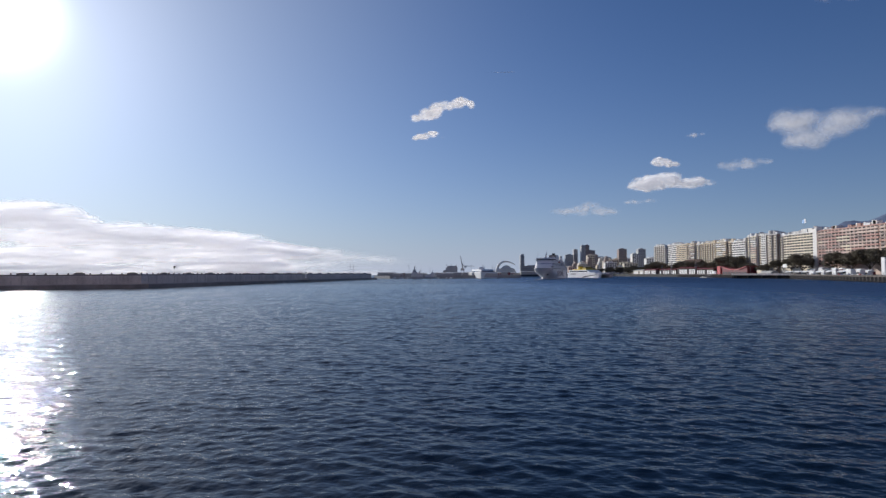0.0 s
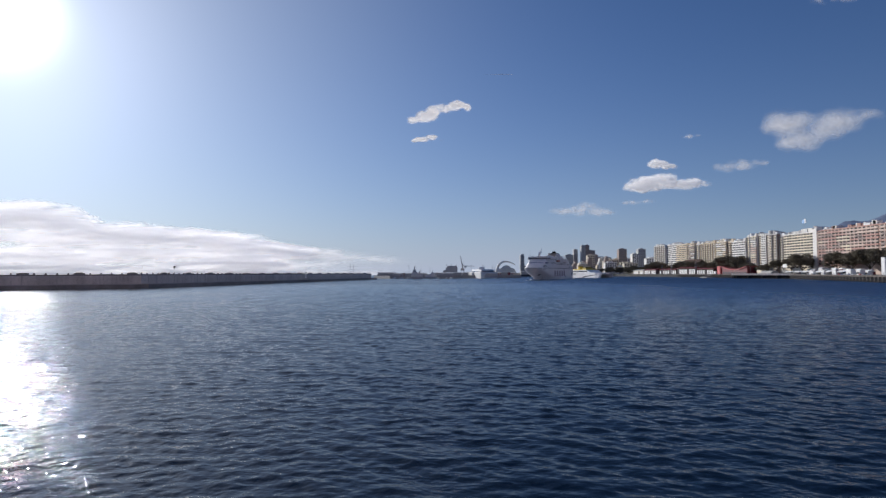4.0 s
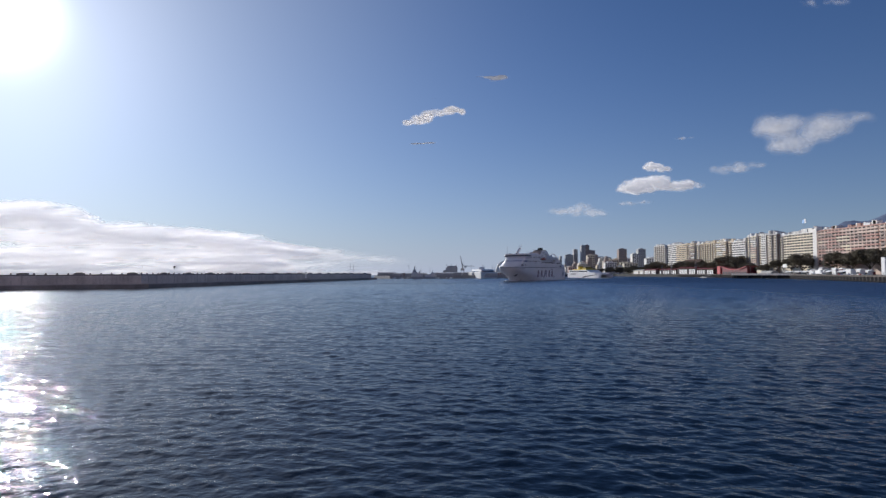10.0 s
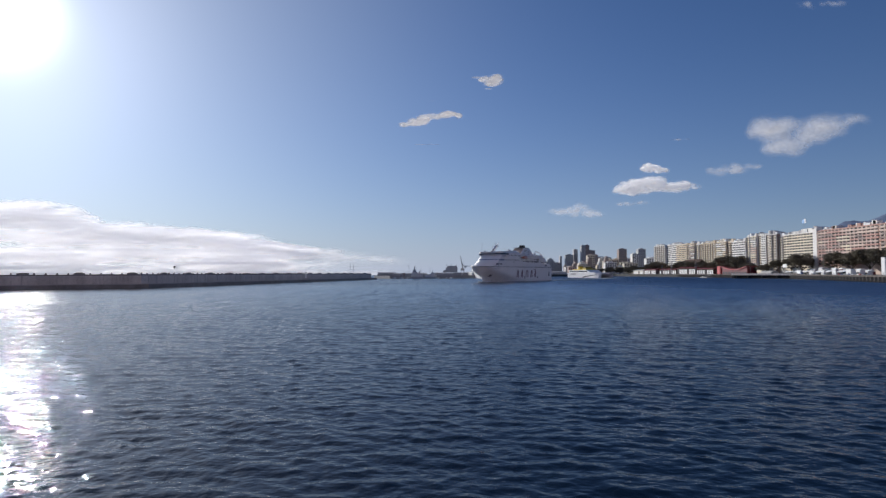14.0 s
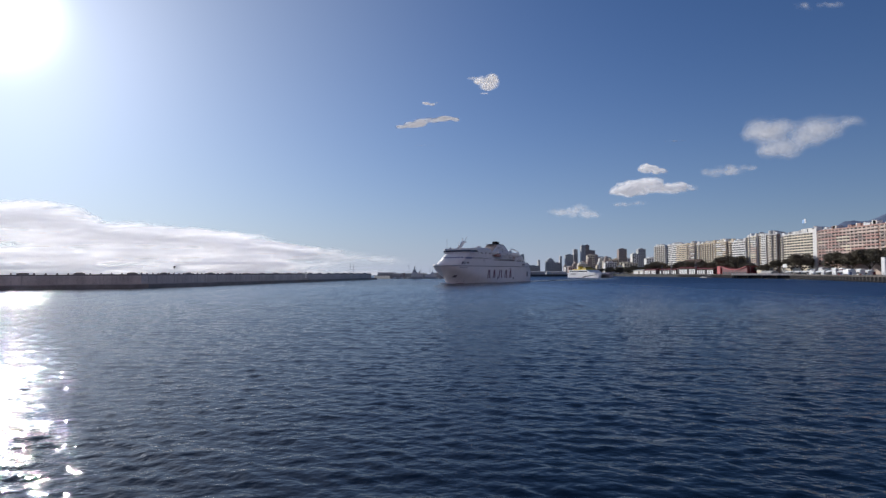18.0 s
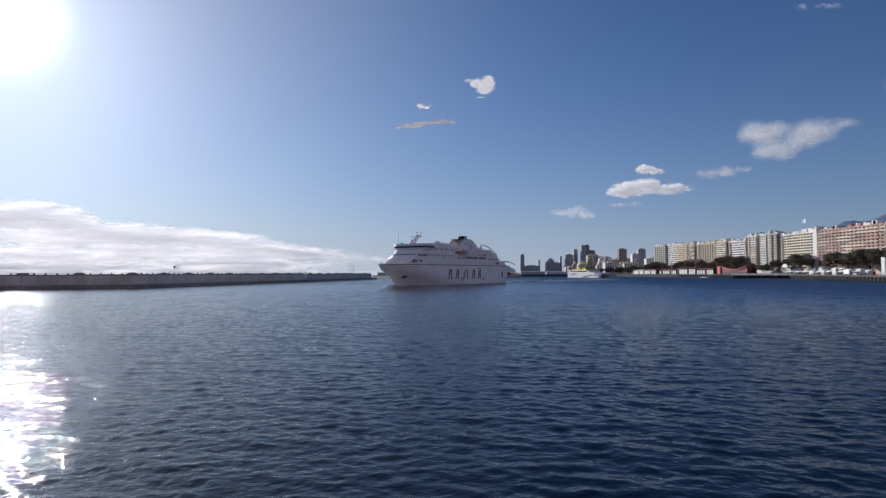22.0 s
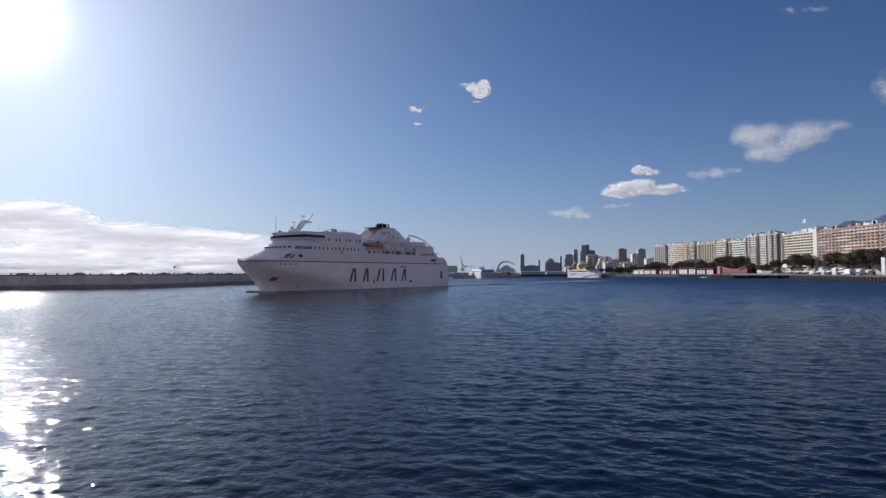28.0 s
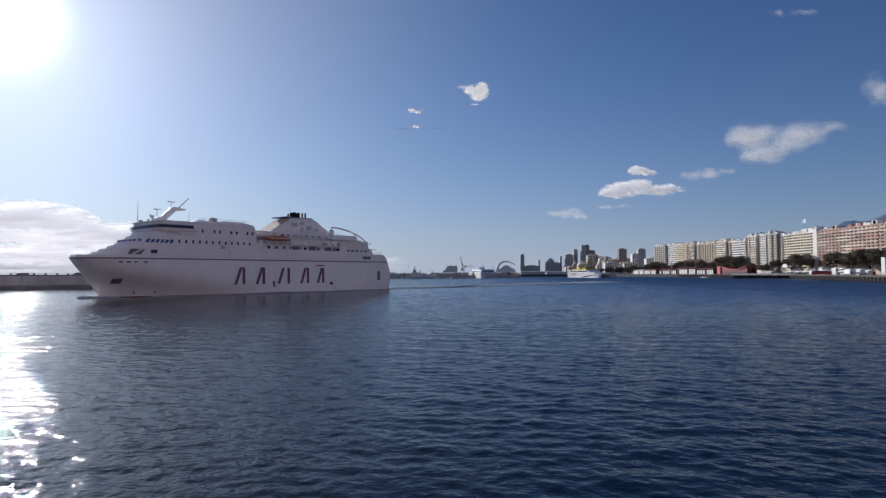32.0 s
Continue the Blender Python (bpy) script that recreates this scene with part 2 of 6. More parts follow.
    gf = nt.nodes.new("ShaderNodeMapRange")
    for k, v in (("From Min", 60), ("From Max", 260)):
        gf.inputs[k].default_value = v
    nt.links.new(xyz.outputs["Y"], gf.inputs["Value"])
    gq = nt.nodes.new("ShaderNodeVectorMath")
    gq.operation = "SCALE"
    nt.links.new(gm.outputs[0], gq.inputs[0])
    nt.links.new(gf.outputs[0], gq.inputs["Scale"])
    tilt = nt.nodes.new("ShaderNodeVectorMath")
    tilt.operation = "ADD"
    nt.links.new(total, tilt.inputs[0])
    nt.links.new(gq.outputs[0], tilt.inputs[1])
    flat = nt.nodes.new("ShaderNodeVectorMath")
    flat.operation = "ADD"
    nt.links.new(place.outputs["Normal"], flat.inputs[1])
    nt.links.new(tilt.outputs[0], flat.inputs[0])
    nm = nt.nodes.new("ShaderNodeVectorMath")
    nm.operation = "NORMALIZE"
    nt.links.new(flat.outputs[0], nm.inputs[0])
    nt.links.new(nm.outputs[0], gloss.inputs["Normal"])
    nt.links.new(nm.outputs[0], fres.inputs["Normal"])
    return m


def cloud_material(name, soft=0.6, grain=1.0, white=0.4, most=0.8):
    """Vapour: thin at its rim by the mesh's own density, broken by noise; scatters light forwards and back."""
    m = bpy.data.materials.new(name)
    m.use_nodes = True
    nt = m.node_tree
    for n in list(nt.nodes):
        if n.type == "BSDF_PRINCIPLED":
            nt.nodes.remove(n)
    out = nt.nodes["Material Output"]
    at = nt.nodes.new("ShaderNodeAttribute")
    at.attribute_name = "puff"
    tc = nt.nodes.new("ShaderNodeTexCoord")
    n1 = nt.nodes.new("ShaderNodeTexNoise")
    n1.inputs["Scale"].default_value, n1.inputs["Detail"].default_value = 0.016 / grain, 2
    n1.inputs["Roughness"].default_value = 0.5
    nt.links.new(tc.outputs["Object"], n1.inputs["Vector"])
    ma = nt.nodes.new("ShaderNodeMath")
    ma.operation = "MULTIPLY_ADD"
    ma.inputs[1].default_value = 0.34
    nt.links.new(n1.outputs["Fac"], ma.inputs[0])
    nt.links.new(at.outputs["Fac"], ma.inputs[2])
    mr = nt.nodes.new("ShaderNodeMapRange")
    mr.interpolation_type = "SMOOTHSTEP"
    mr.inputs["From Min"].default_value, mr.inputs["From Max"].default_value = 0.22, 0.22 + soft
    mr.inputs["To Max"].default_value = most
    nt.links.new(ma.outputs[0], mr.inputs["Value"])
    tr = nt.nodes.new("ShaderNodeBsdfTransparent")
    df = nt.nodes.new("ShaderNodeBsdfDiffuse")
    tl = nt.nodes.new("ShaderNodeBsdfTranslucent")
    for n in (df, tl):
        n.inputs["Color"].default_value = (white, white * 0.975, white * 0.95, 1)
    mx = nt.nodes.new("ShaderNodeAddShader")
    nt.links.new(df.outputs[0], mx.inputs[0])
    nt.links.new(tl.outputs[0], mx.inputs[1])
    body = mx.outputs[0]
    mi = nt.nodes.new("ShaderNodeMixShader")
    nt.links.new(mr.outputs[0], mi.inputs[0])
    nt.links.new(tr.outputs[0], mi.inputs[1])
    nt.links.new(body, mi.inputs[2])
    nt.links.new(mi.outputs[0], out.inputs["Surface"])
    return m


def streaked(m, colour, amount):
    """Run-off: faint vertical streaks of a second colour laid over a paint."""
    nt = m.node_tree
    b = nt.nodes["Principled BSDF"]
    src = b.inputs["Base Color"].links[0].from_socket
    tc = nt.nodes.new("ShaderNodeTexCoord")
    st = nt.nodes.new("ShaderNodeVectorMath")
    st.operation = "MULTIPLY"
    st.inputs[1].default_value = (0.55, 0.55, 0.07)
    nt.links.new(tc.outputs["Object"], st.inputs[0])
    n = nt.nodes.new("ShaderNodeTexNoise")
    n.inputs["Scale"].default_value, n.inputs["Detail"].default_value = 1.0, 5
    nt.links.new(st.outputs[0], n.inputs["Vector"])
    mr = nt.nodes.new("ShaderNodeMapRange")
    mr.inputs["From Min"].default_value, mr.inputs["From Max"].default_value = 0.5, 0.78
    mr.inputs["To Max"].default_value = amount
    nt.links.new(n.outputs["Fac"], mr.inputs["Value"])
    mx = nt.nodes.new("ShaderNodeMix")
    mx.data_type = "RGBA"
    mx.inputs["B"].default_value = (*colour, 1)
    nt.links.new(mr.outputs[0], mx.inputs["Factor"])
    nt.links.new(src, mx.inputs["A"])
    nt.links.new(mx.outputs["Result"], b.inputs["Base Color"])


streaked(M_SHIP, (0.5, 0.42, 0.35), 0.16)
streaked(M_SHIP2, (0.55, 0.5, 0.45), 0.2)
streaked(M_CONC, (0.16, 0.15, 0.14), 0.35)
# foam lets light through as well as throwing it back
fn = M_FOAM.node_tree
ft = fn.nodes.new("ShaderNodeBsdfTranslucent")
ft.inputs["Color"].default_value = (0.9, 0.92, 0.94, 1)
fm = fn.nodes.new("ShaderNodeMixShader")
fm.inputs[0].default_value = 0.65
fn.links.new(fn.nodes["Principled BSDF"].outputs[0], fm.inputs[1])
fn.links.new(ft.outputs[0], fm.inputs[2])
fn.links.new(fm.outputs[0], fn.nodes["Material Output"].inputs["Surface"])
M_CHURN = mat("churned_water", (0.42, 0.47, 0.52), 0.45, var=0.25, size=9, fine=1.5, bump=0.15)
M_SPRAY = mat("spray_white", (0.93, 0.94, 0.95), 0.9, var=0.1, size=0.5, fine=0.1)
sn = M_SPRAY.node_tree
st = sn.nodes.new("ShaderNodeBsdfTranslucent")
st.inputs["Color"].default_value = (0.95, 0.96, 0.97, 1)
sm = sn.nodes.new("ShaderNodeMixShader")
sm.inputs[0].default_value = 0.6
sn.links.new(sn.nodes["Principled BSDF"].outputs[0], sm.inputs[1])
sn.links.new(st.outputs[0], sm.inputs[2])
sn.links.new(sm.outputs[0], sn.nodes["Material Output"].inputs["Surface"])
M_WATER = water_material()
M_CLOUD = cloud_material("cloud_vapour", soft=0.85, white=0.6, most=0.95)
M_WISP = cloud_material("thin_cloud_vapour", soft=2.0, white=0.52, most=0.85)
M_BANK = cloud_material("cloud_bank_vapour", soft=0.85, grain=4.0, white=0.72, most=0.97)


# ---- building blocks ----
class Geo:
    """Collects the faces of one mesh."""

    def __init__(self):
        self.v, self.f = [], []

    def add(self, verts, faces):
        k = len(self.v)
        self.v += [tuple(p) for p in verts]
        self.f += [tuple(i + k for i in face) for face in faces]
        return self

    def box(self, x0, x1, y0, y1, z0, z1):
        return self.add([(x0, y0, z0), (x1, y0, z0), (x1, y1, z0), (x0, y1, z0), (x0, y0, z1), (x1, y0, z1), (x1, y1, z1), (x0, y1, z1)],
                        [(3, 2, 1, 0), (4, 5, 6, 7), (0, 1, 5, 4), (1, 2, 6, 5), (2, 3, 7, 6), (3, 0, 4, 7)])

    def cyl(self, p0, p1, r0, r1=None, n=8):
        r1 = r0 if r1 is None else r1
        a, b = Vector(p0), Vector(p1)
        q = (b - a).to_track_quat("Z", "Y")
        ring = [Vector((math.cos(2 * math.pi * i / n), math.sin(2 * math.pi * i / n), 0)) for i in range(n)]
        vs = [a + q @ (c * r0) for c in ring] + [b + q @ (c * r1) for c in ring]
        fs = [(i, (i + 1) % n, n + (i + 1) % n, n + i) for i in range(n)]
        return self.add(vs, fs + [tuple(range(n - 1, -1, -1)), tuple(range(n, 2 * n))])

    def prism(self, outline, y0, y1):
        """An outline in x, z drawn out from y0 to y1."""
        n = len(outline)
        vs = [(x, y0, z) for x, z in outline] + [(x, y1, z) for x, z in outline]
        fs = [(i, n + i, n + (i + 1) % n, (i + 1) % n) for i in range(n)]
        return self.add(vs, fs + [tuple(range(n)), tuple(range(2 * n - 1, n - 1, -1))])

    def slab(self, outline, z0, z1):
        n = len(outline)
        vs = [(x, y, z0) for x, y in outline] + [(x, y, z1) for x, y in outline]
        fs = [(i, (i + 1) % n, n + (i + 1) % n, n + i) for i in range(n)]
        return self.add(vs, fs + [tuple(range(n - 1, -1, -1)), tuple(range(n, 2 * n))])

    def loft(self, rings, closed=True, caps=True):
        n = len(rings[0])
        vs = [p for r in rings for p in r]
        fs = []
        for k in range(len(rings) - 1):
            for i in range(n if closed else n - 1):
                j = (i + 1) % n
                fs.append((k * n + i, k * n + j, (k + 1) * n + j, (k + 1) * n + i))
        if caps:
            fs += [tuple(range(n - 1, -1, -1)), tuple(range((len(rings) - 1) * n, len(rings) * n))]
        return self.add(vs, fs)

    def tube(self, pts, r, n=6):
        for a, b in zip(pts, pts[1:]):
            self.cyl(a, b, r, r, n)
        return self

    def mesh(self, name, material, smooth=False, clean=True):
        me = bpy.data.meshes.new(name)
        me.from_pydata(self.v, [], self.f)
        if clean:
            bm = bmesh.new()
            bm.from_mesh(me)
            bmesh.ops.recalc_face_normals(bm, faces=bm.faces)
            bm.to_mesh(me)
            bm.free()
        me.materials.append(material)
        if smooth:
            for p in me.polygons:
                p.use_smooth = True
            me.set_sharp_from_angle(angle=radians(35))
        return me


def thing(name, label, category, m=None, group="", kind=""):
    ob = new(name)
    ob.matrix_basis = m or Matrix()
    return tagged(ob, label, category, group, kind)


def part(name, geo, material, parent=None, label="", smooth=False, m=None):
    """One mesh object under a thing or a part; geo may be a mesh that is shared."""
    me = geo if isinstance(geo, bpy.types.Mesh) else geo.mesh(name, material, smooth)
    ob = new(name, me)
    if parent:
        ob.parent = parent
    if m:
        ob.matrix_basis = m
    return tagged(ob, label)


def solo(name, geo, material, label, category, group="", kind="", smooth=False, m=None):
    return tagged(part(name, geo, material, None, "", smooth, m), label, category, group, kind)


# ---- water, land, mountain ----
WAVE_END = 540.0


def harbour_water():
    """One sheet: real waves on the basin before the quay, dying out into the flat sheet that reaches the horizon."""
    rows, cols, y0 = 1120, 720, 16.0
    r = np.random.RandomState(7)
    q = np.linspace(0, 1, rows)[:, None]
    y = y0 * (WAVE_END / y0) ** q * np.ones((1, cols))
    left, right = -0.78 * y - 6, 0.78 * y + 26
    u = np.linspace(0, 1, cols)[None, :] * np.ones((rows, 1))
    x = left + (right - left) * u
    z = np.zeros_like(x)
    dx, dy = np.zeros_like(x), np.zeros_like(x)
    n = 96
    lengths = 0.55 * (6.0 / 0.55) ** r.rand(n)
    heads = radians(250) + r.randn(n) * radians(36)
    steep = 0.45 + 0.8 * np.exp(-(np.log(lengths / 1.1) / 0.6) ** 2)
    steep *= WAVE_SLOPE * math.sqrt(2) / np.sqrt((steep ** 2).sum())
    for ln, a, st, ph in zip(lengths, heads, steep, r.rand(n) * 2 * math.pi):
        k = 2 * math.pi / ln
        arg = k * (x * math.cos(a) + y * math.sin(a)) + ph
        z += st / k * np.sin(arg)
        dx += 0.8 * st / k * math.cos(a) * np.cos(arg)
        dy += 0.8 * st / k * math.sin(a) * np.cos(arg)
    fade = np.clip((WAVE_END - y) / 100, 0, 1)
    fade = fade * fade * (3 - 2 * fade) * np.clip(40 * u, 0, 1) * np.clip(40 * (1 - u), 0, 1) * np.clip((y - y0) / 2, 0, 1)
    v = np.stack([x + dx * fade, y + dy * fade, z * fade], -1).reshape(-1, 3)
    ii = (np.arange(rows - 1)[:, None] * cols + np.arange(cols - 1)[None, :]).reshape(-1)
    f = np.stack([ii, ii + 1, ii + cols + 1, ii + cols], -1)
    a, b, c, d = 0, cols - 1, rows * cols - 1, (rows - 1) * cols
    k = len(v)
    v = np.concatenate([v, [(-6000, -900, 0), (6000, -900, 0), (6000, 5700, 0), (-6000, 5700, 0)]])
    f = np.concatenate([f, [(k, k + 1, b, a), (k + 1, k + 2, c, b), (k + 2, k + 3, d, c), (k + 3, k, a, d)]])
    me = bpy.data.meshes.new("water")
    me.vertices.add(len(v))
    me.vertices.foreach_set("co", v.reshape(-1))
    me.loops.add(4 * len(f))
    me.loops.foreach_set("vertex_index", f.reshape(-1))
    me.polygons.add(len(f))
    me.polygons.foreach_set("loop_start", np.arange(len(f)) * 4)
    me.polygons.foreach_set("use_smooth", np.ones(len(f), bool))
    me.update(calc_edges=True)
    me.materials.append(M_WATER)
    return solo("water", me, None, "rippled dark blue harbour water glittering under the low sun", "water", kind="structure")


WAVE_SLOPE = 0.098
water = harbour_water()

QUAY_Z = 5.1
land = [(300, 330), (352, 490), (441, 773), (446, 1150), (404, 1430), (385, 1475), (200, 1500), (140, 1480), (138, 1092), (-94, 1078),
        (-128, 1150), (-150, 1500), (-140, 3500), (3600, 3500), (3600, 330)]
g = Geo().slab(land, -3, QUAY_Z)
solo("ground", g, M_GROUND, "dark asphalt quays and city ground behind the harbour edge", "ground", kind="structure")


def mountain():
    nx, ny = 90, 14
    prof = [(900, 0), (1288, 30), (1604, 140), (1816, 200), (2100, 222), (2407, 256), (2523, 290), (2650, 312), (2748, 334), (3200, 420), (3900, 380)]
    g = Geo()
    for j in range(ny):
        for i in range(nx):
            x = 900 + 3000 * i / (nx - 1)
            y = 3300 + 1000 * j / (ny - 1)
            h = np.interp(x, [p[0] for p in prof], [p[1] for p in prof])
            k = math.sin(math.pi * min(1, j / (ny - 1) * 1.25) * 0.5)
            r = noise.fractal(Vector((x / 240, y / 240, 3)), 0.8, 2.1, 6)
            g.v.append((x, y, h * k + r * 40 * k * min(1, h / 150) - 2))
    for j in range(ny - 1):
        for i in range(nx - 1):
            a = j * nx + i
            g.f.append((a, a + 1, a + nx + 1, a + nx))
    solo("mountain", g, M_HILL, "distant scrub-covered mountain ridge behind the city, painted bluish for haze", "mountain", kind="structure", smooth=True)


mountain()


def fill_hills():
    """Unseen hills closing the harbour behind the viewer's quay, added pale to bounce light."""
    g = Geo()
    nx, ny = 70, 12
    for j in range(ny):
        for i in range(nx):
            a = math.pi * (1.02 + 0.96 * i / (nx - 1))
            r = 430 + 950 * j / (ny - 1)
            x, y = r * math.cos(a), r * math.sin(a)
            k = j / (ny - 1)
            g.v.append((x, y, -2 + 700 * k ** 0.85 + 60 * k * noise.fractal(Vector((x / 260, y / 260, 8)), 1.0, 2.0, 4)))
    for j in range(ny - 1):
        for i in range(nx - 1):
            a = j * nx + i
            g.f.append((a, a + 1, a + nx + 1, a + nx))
    solo("hillside", g, M_FILLHILL, "unseen pale brown slope added inland to bounce light onto the ferry", "hill", kind="structure", smooth=True)


fill_hills()

# ---- breakwater ----
BW = [(-432, 293), (-197, 409), (-104, 960)]
bw = thing("breakwater", "long grey concrete breakwater wall with a dark stone apron at the waterline", "breakwater", kind="structure")


def along(line, d):
    """The point at distance d on a line of points, and the unit step along it."""
    for a, b in zip(line, line[1:]):
        a, b = Vector(a), Vector(b)
        n = (b - a).length
        if d <= n or b == Vector(line[-1]):
            u = (b - a) / n
            return a + u * d, u
        d -= n


def offset(line, w):
    """The same line moved w metres to its left."""
    out = []
    for i, p in enumerate(line):
        us = [(Vector(line[k + 1]) - Vector(line[k])).normalized() for k in (i - 1, i) if 0 <= k < len(line) - 1]
        u = sum(us, Vector((0, 0))).normalized()
        n = Vector((-u.y, u.x))
        out.append(Vector(p) + n * w / max(0.5, n.dot(Vector((-us[0].y, us[0].x)))))
    return out


def wall_strip(line, w0, w1, z0, z1):
    a, b = offset(line, w0), offset(line, w1)
    return Geo().loft([[(p.x, p.y, z0), (q.x, q.y, z0), (q.x, q.y, z1), (p.x, p.y, z1)] for p, q in zip(a, b)])


part("apron", wall_strip(BW, 0, 14, -3, 2.3), M_CONC2, bw, "dark wet stone apron")
part("apron_kerb", wall_strip(BW, 0.1, 1.4, 2.3, 2.8), M_CONC3, bw, "pale concrete kerb")
part("wall", wall_strip(BW, 9, 16, 2.2, 8.3), M_CONC, bw)
part("parapet", wall_strip(BW, 10, 13, 8.3, 9.15), M_CONC2, bw, "dark weathered parapet coping")
post = Geo().box(-0.45, 0.45, -0.45, 0.45, 0, 1.0).box(-0.6, 0.6, -0.6, 0.6, 1.0, 1.15).mesh("post", M_CONC2)
blockm = Geo().box(-3.2, 3.2, -0.8, 0.8, 0, 1.05).box(-2.0, 2.0, -0.9, 0.9, 1.05, 1.3).mesh("merlon", M_CONC2)
joint = Geo().box(-0.06, 0.06, -0.12, 0.1, 2.3, 8.2).mesh("joint_rib", M_CONC2)
top_line = offset(BW, 11)
face_line = offset(BW, 9)
total = sum((Vector(b) - Vector(a)).length for a, b in zip(top_line, top_line[1:]))
d, k = 4.0, 0
while d < total - 5:
    p, u = along(top_line, d)
    ang = math.degrees(math.atan2(u.y, u.x))
    part("merlon" if k % 5 == 0 else "post", blockm if k % 5 == 0 else post, None, bw, m=pose(p.x, p.y, 9.15, 0, 0, ang))
    d += 6.2
    k += 1
d = 10.0
while d < total - 10:
    p, u = along(face_line, d)
    part("joint_rib", joint, None, bw, m=pose(p.x, p.y, 0, 0, 0, math.degrees(math.atan2(u.y, u.x))))
    d += 15.0


def lamp_post(x, y, z, h, arm=1.5, turn=0, label="slim grey steel lamp post", group=""):
    t = thing("street_lamp", label, "lamp post", pose(x, y, z, 0, 0, turn), group)
    part("base", Geo().cyl((0, 0, 0), (0, 0, 0.5), 0.22, 0.18), M_STEEL, t)
    part("pole", Geo().cyl((0, 0, 0.5), (0, 0, h), 0.14, 0.08), M_STEEL, t)
    part("arm", Geo().tube([(0, 0, h - 0.1), (arm * 0.5, 0, h + 0.25), (arm, 0, h + 0.3)], 0.06), M_STEEL, t)
    part("head", Geo().box(arm - 0.1, arm + 0.7, -0.18, 0.18, h + 0.2, h + 0.36), M_STEEL, t, "flat lamp head")
    return t


for d in (175, 222, 260, 300, 338, 372, 420, 470, 520):
    p, u = along(top_line, d)
    lamp_post(p.x - 2, p.y + 3, 8.3, 7.5, 1.2, 40, "thin lamp post standing behind the breakwater parapet", "breakwater lamps")

signal = lamp_post(-194, 441, 8.3, 5.4, 0.6, 40, "short grey post with a dark signal box behind the parapet", "breakwater lamps")
part("signal_box", Geo().box(-0.6, 0.6, -0.6, 0.6, 5.5, 6.7), M_DARK, signal, "dark signal box")

beacon = thing("harbour_beacon", "small pale harbour light tower on the breakwater apron", "beacon", pose(-150.0, 668, 2.3))
part("plinth", Geo().box(-3, 3, -3, 3, 0, 2.2), M_CONC3, beacon)
part("tower", Geo().cyl((0, 0, 2.2), (0, 0, 7.5), 1.2, 0.8, 12), M_WHITE, beacon, smooth=True)
part("gallery", Geo().cyl((0, 0, 7.5), (0, 0, 7.8), 1.3, 1.3, 12), M_STEEL, beacon)
part("lantern", Geo().cyl((0, 0, 7.8), (0, 0, 9.2), 0.6, 0.5, 10), M_GLASS, beacon)
part("mast", Geo().cyl((0, 0, 9.2), (0, 0, 12.5), 0.12, 0.05), M_STEEL, beacon)

for x, lean, h in ((-168, 1.2, 24), (-160, -2.2, 24)):
    t = thing("mast_pole", "tall thin leaning mast behind the breakwater", "mast", pose(x, 1100, 0), "twin masts")
    part("pole", Geo().cyl((0, 0, 0), (lean, 0, h + 4), 0.55, 0.25, 8), M_STEEL, t)
    part("foot", Geo().box(-1.5, 1.5, -1.5, 1.5, -2, 3), M_CONC, t)
    part("crosstree", Geo().cyl((lean * 0.7 - 1.5, 0, h * 0.72), (lean * 0.7 + 1.5, 0, h * 0.72), 0.15), M_STEEL, t)
    part("stay", Geo().cyl((lean, 0, h + 3.5), (4 if lean < 0 else -4, 0, 3), 0.08, 0.08, 4), M_STEEL, t)


# ---- the ferry ----
def ell(u, p):
    u = min(max(u, 0.0), 1.0)
    return (1 - (1 - u) ** p) ** (1 / p)


HULL_TOP = 14.4
SHIP_SIZE = 1.035


def hull_half(s, z):
    """Half the hull's breadth at s metres aft of the stem's foot and at the height z."""
    k = max(0.0, min(1.0, 1.32 * z / HULL_TOP))
    stem = -9.4 * z / HULL_TOP if z > 0 else 0
    entry = 66 * (1 - k) + 16 * k
    b = ell((s - stem) / entry, 1.12 + 1.4 * k ** 1.6)
    aft = 1 - 0.10 * (1 - k) * max(0.0, (s - 105) / 33) ** 2
    return 12.0 * b * aft


def ring_at(z, s_front, s_aft, w, nose, n=10, aft_round=0.0):
    """A deckhouse outline: straight sides and a rounded front."""
    pts = []
    for i in range(n + 1):
        a = math.pi / 2 * i / n
        pts.append((s_front + nose * (1 - math.sin(a)), -w * ell(1 - math.sin(a), 2.2) if i < n else 0.0, z))
    port = [(x, y, z) for x, y, z in pts][:-1]
    star = [(x, -y, z) for x, y, z in reversed(port)]
    return [(s_aft, -w, z)] + port + [(s_front, 0, z)] + star + [(s_aft, w, z)]


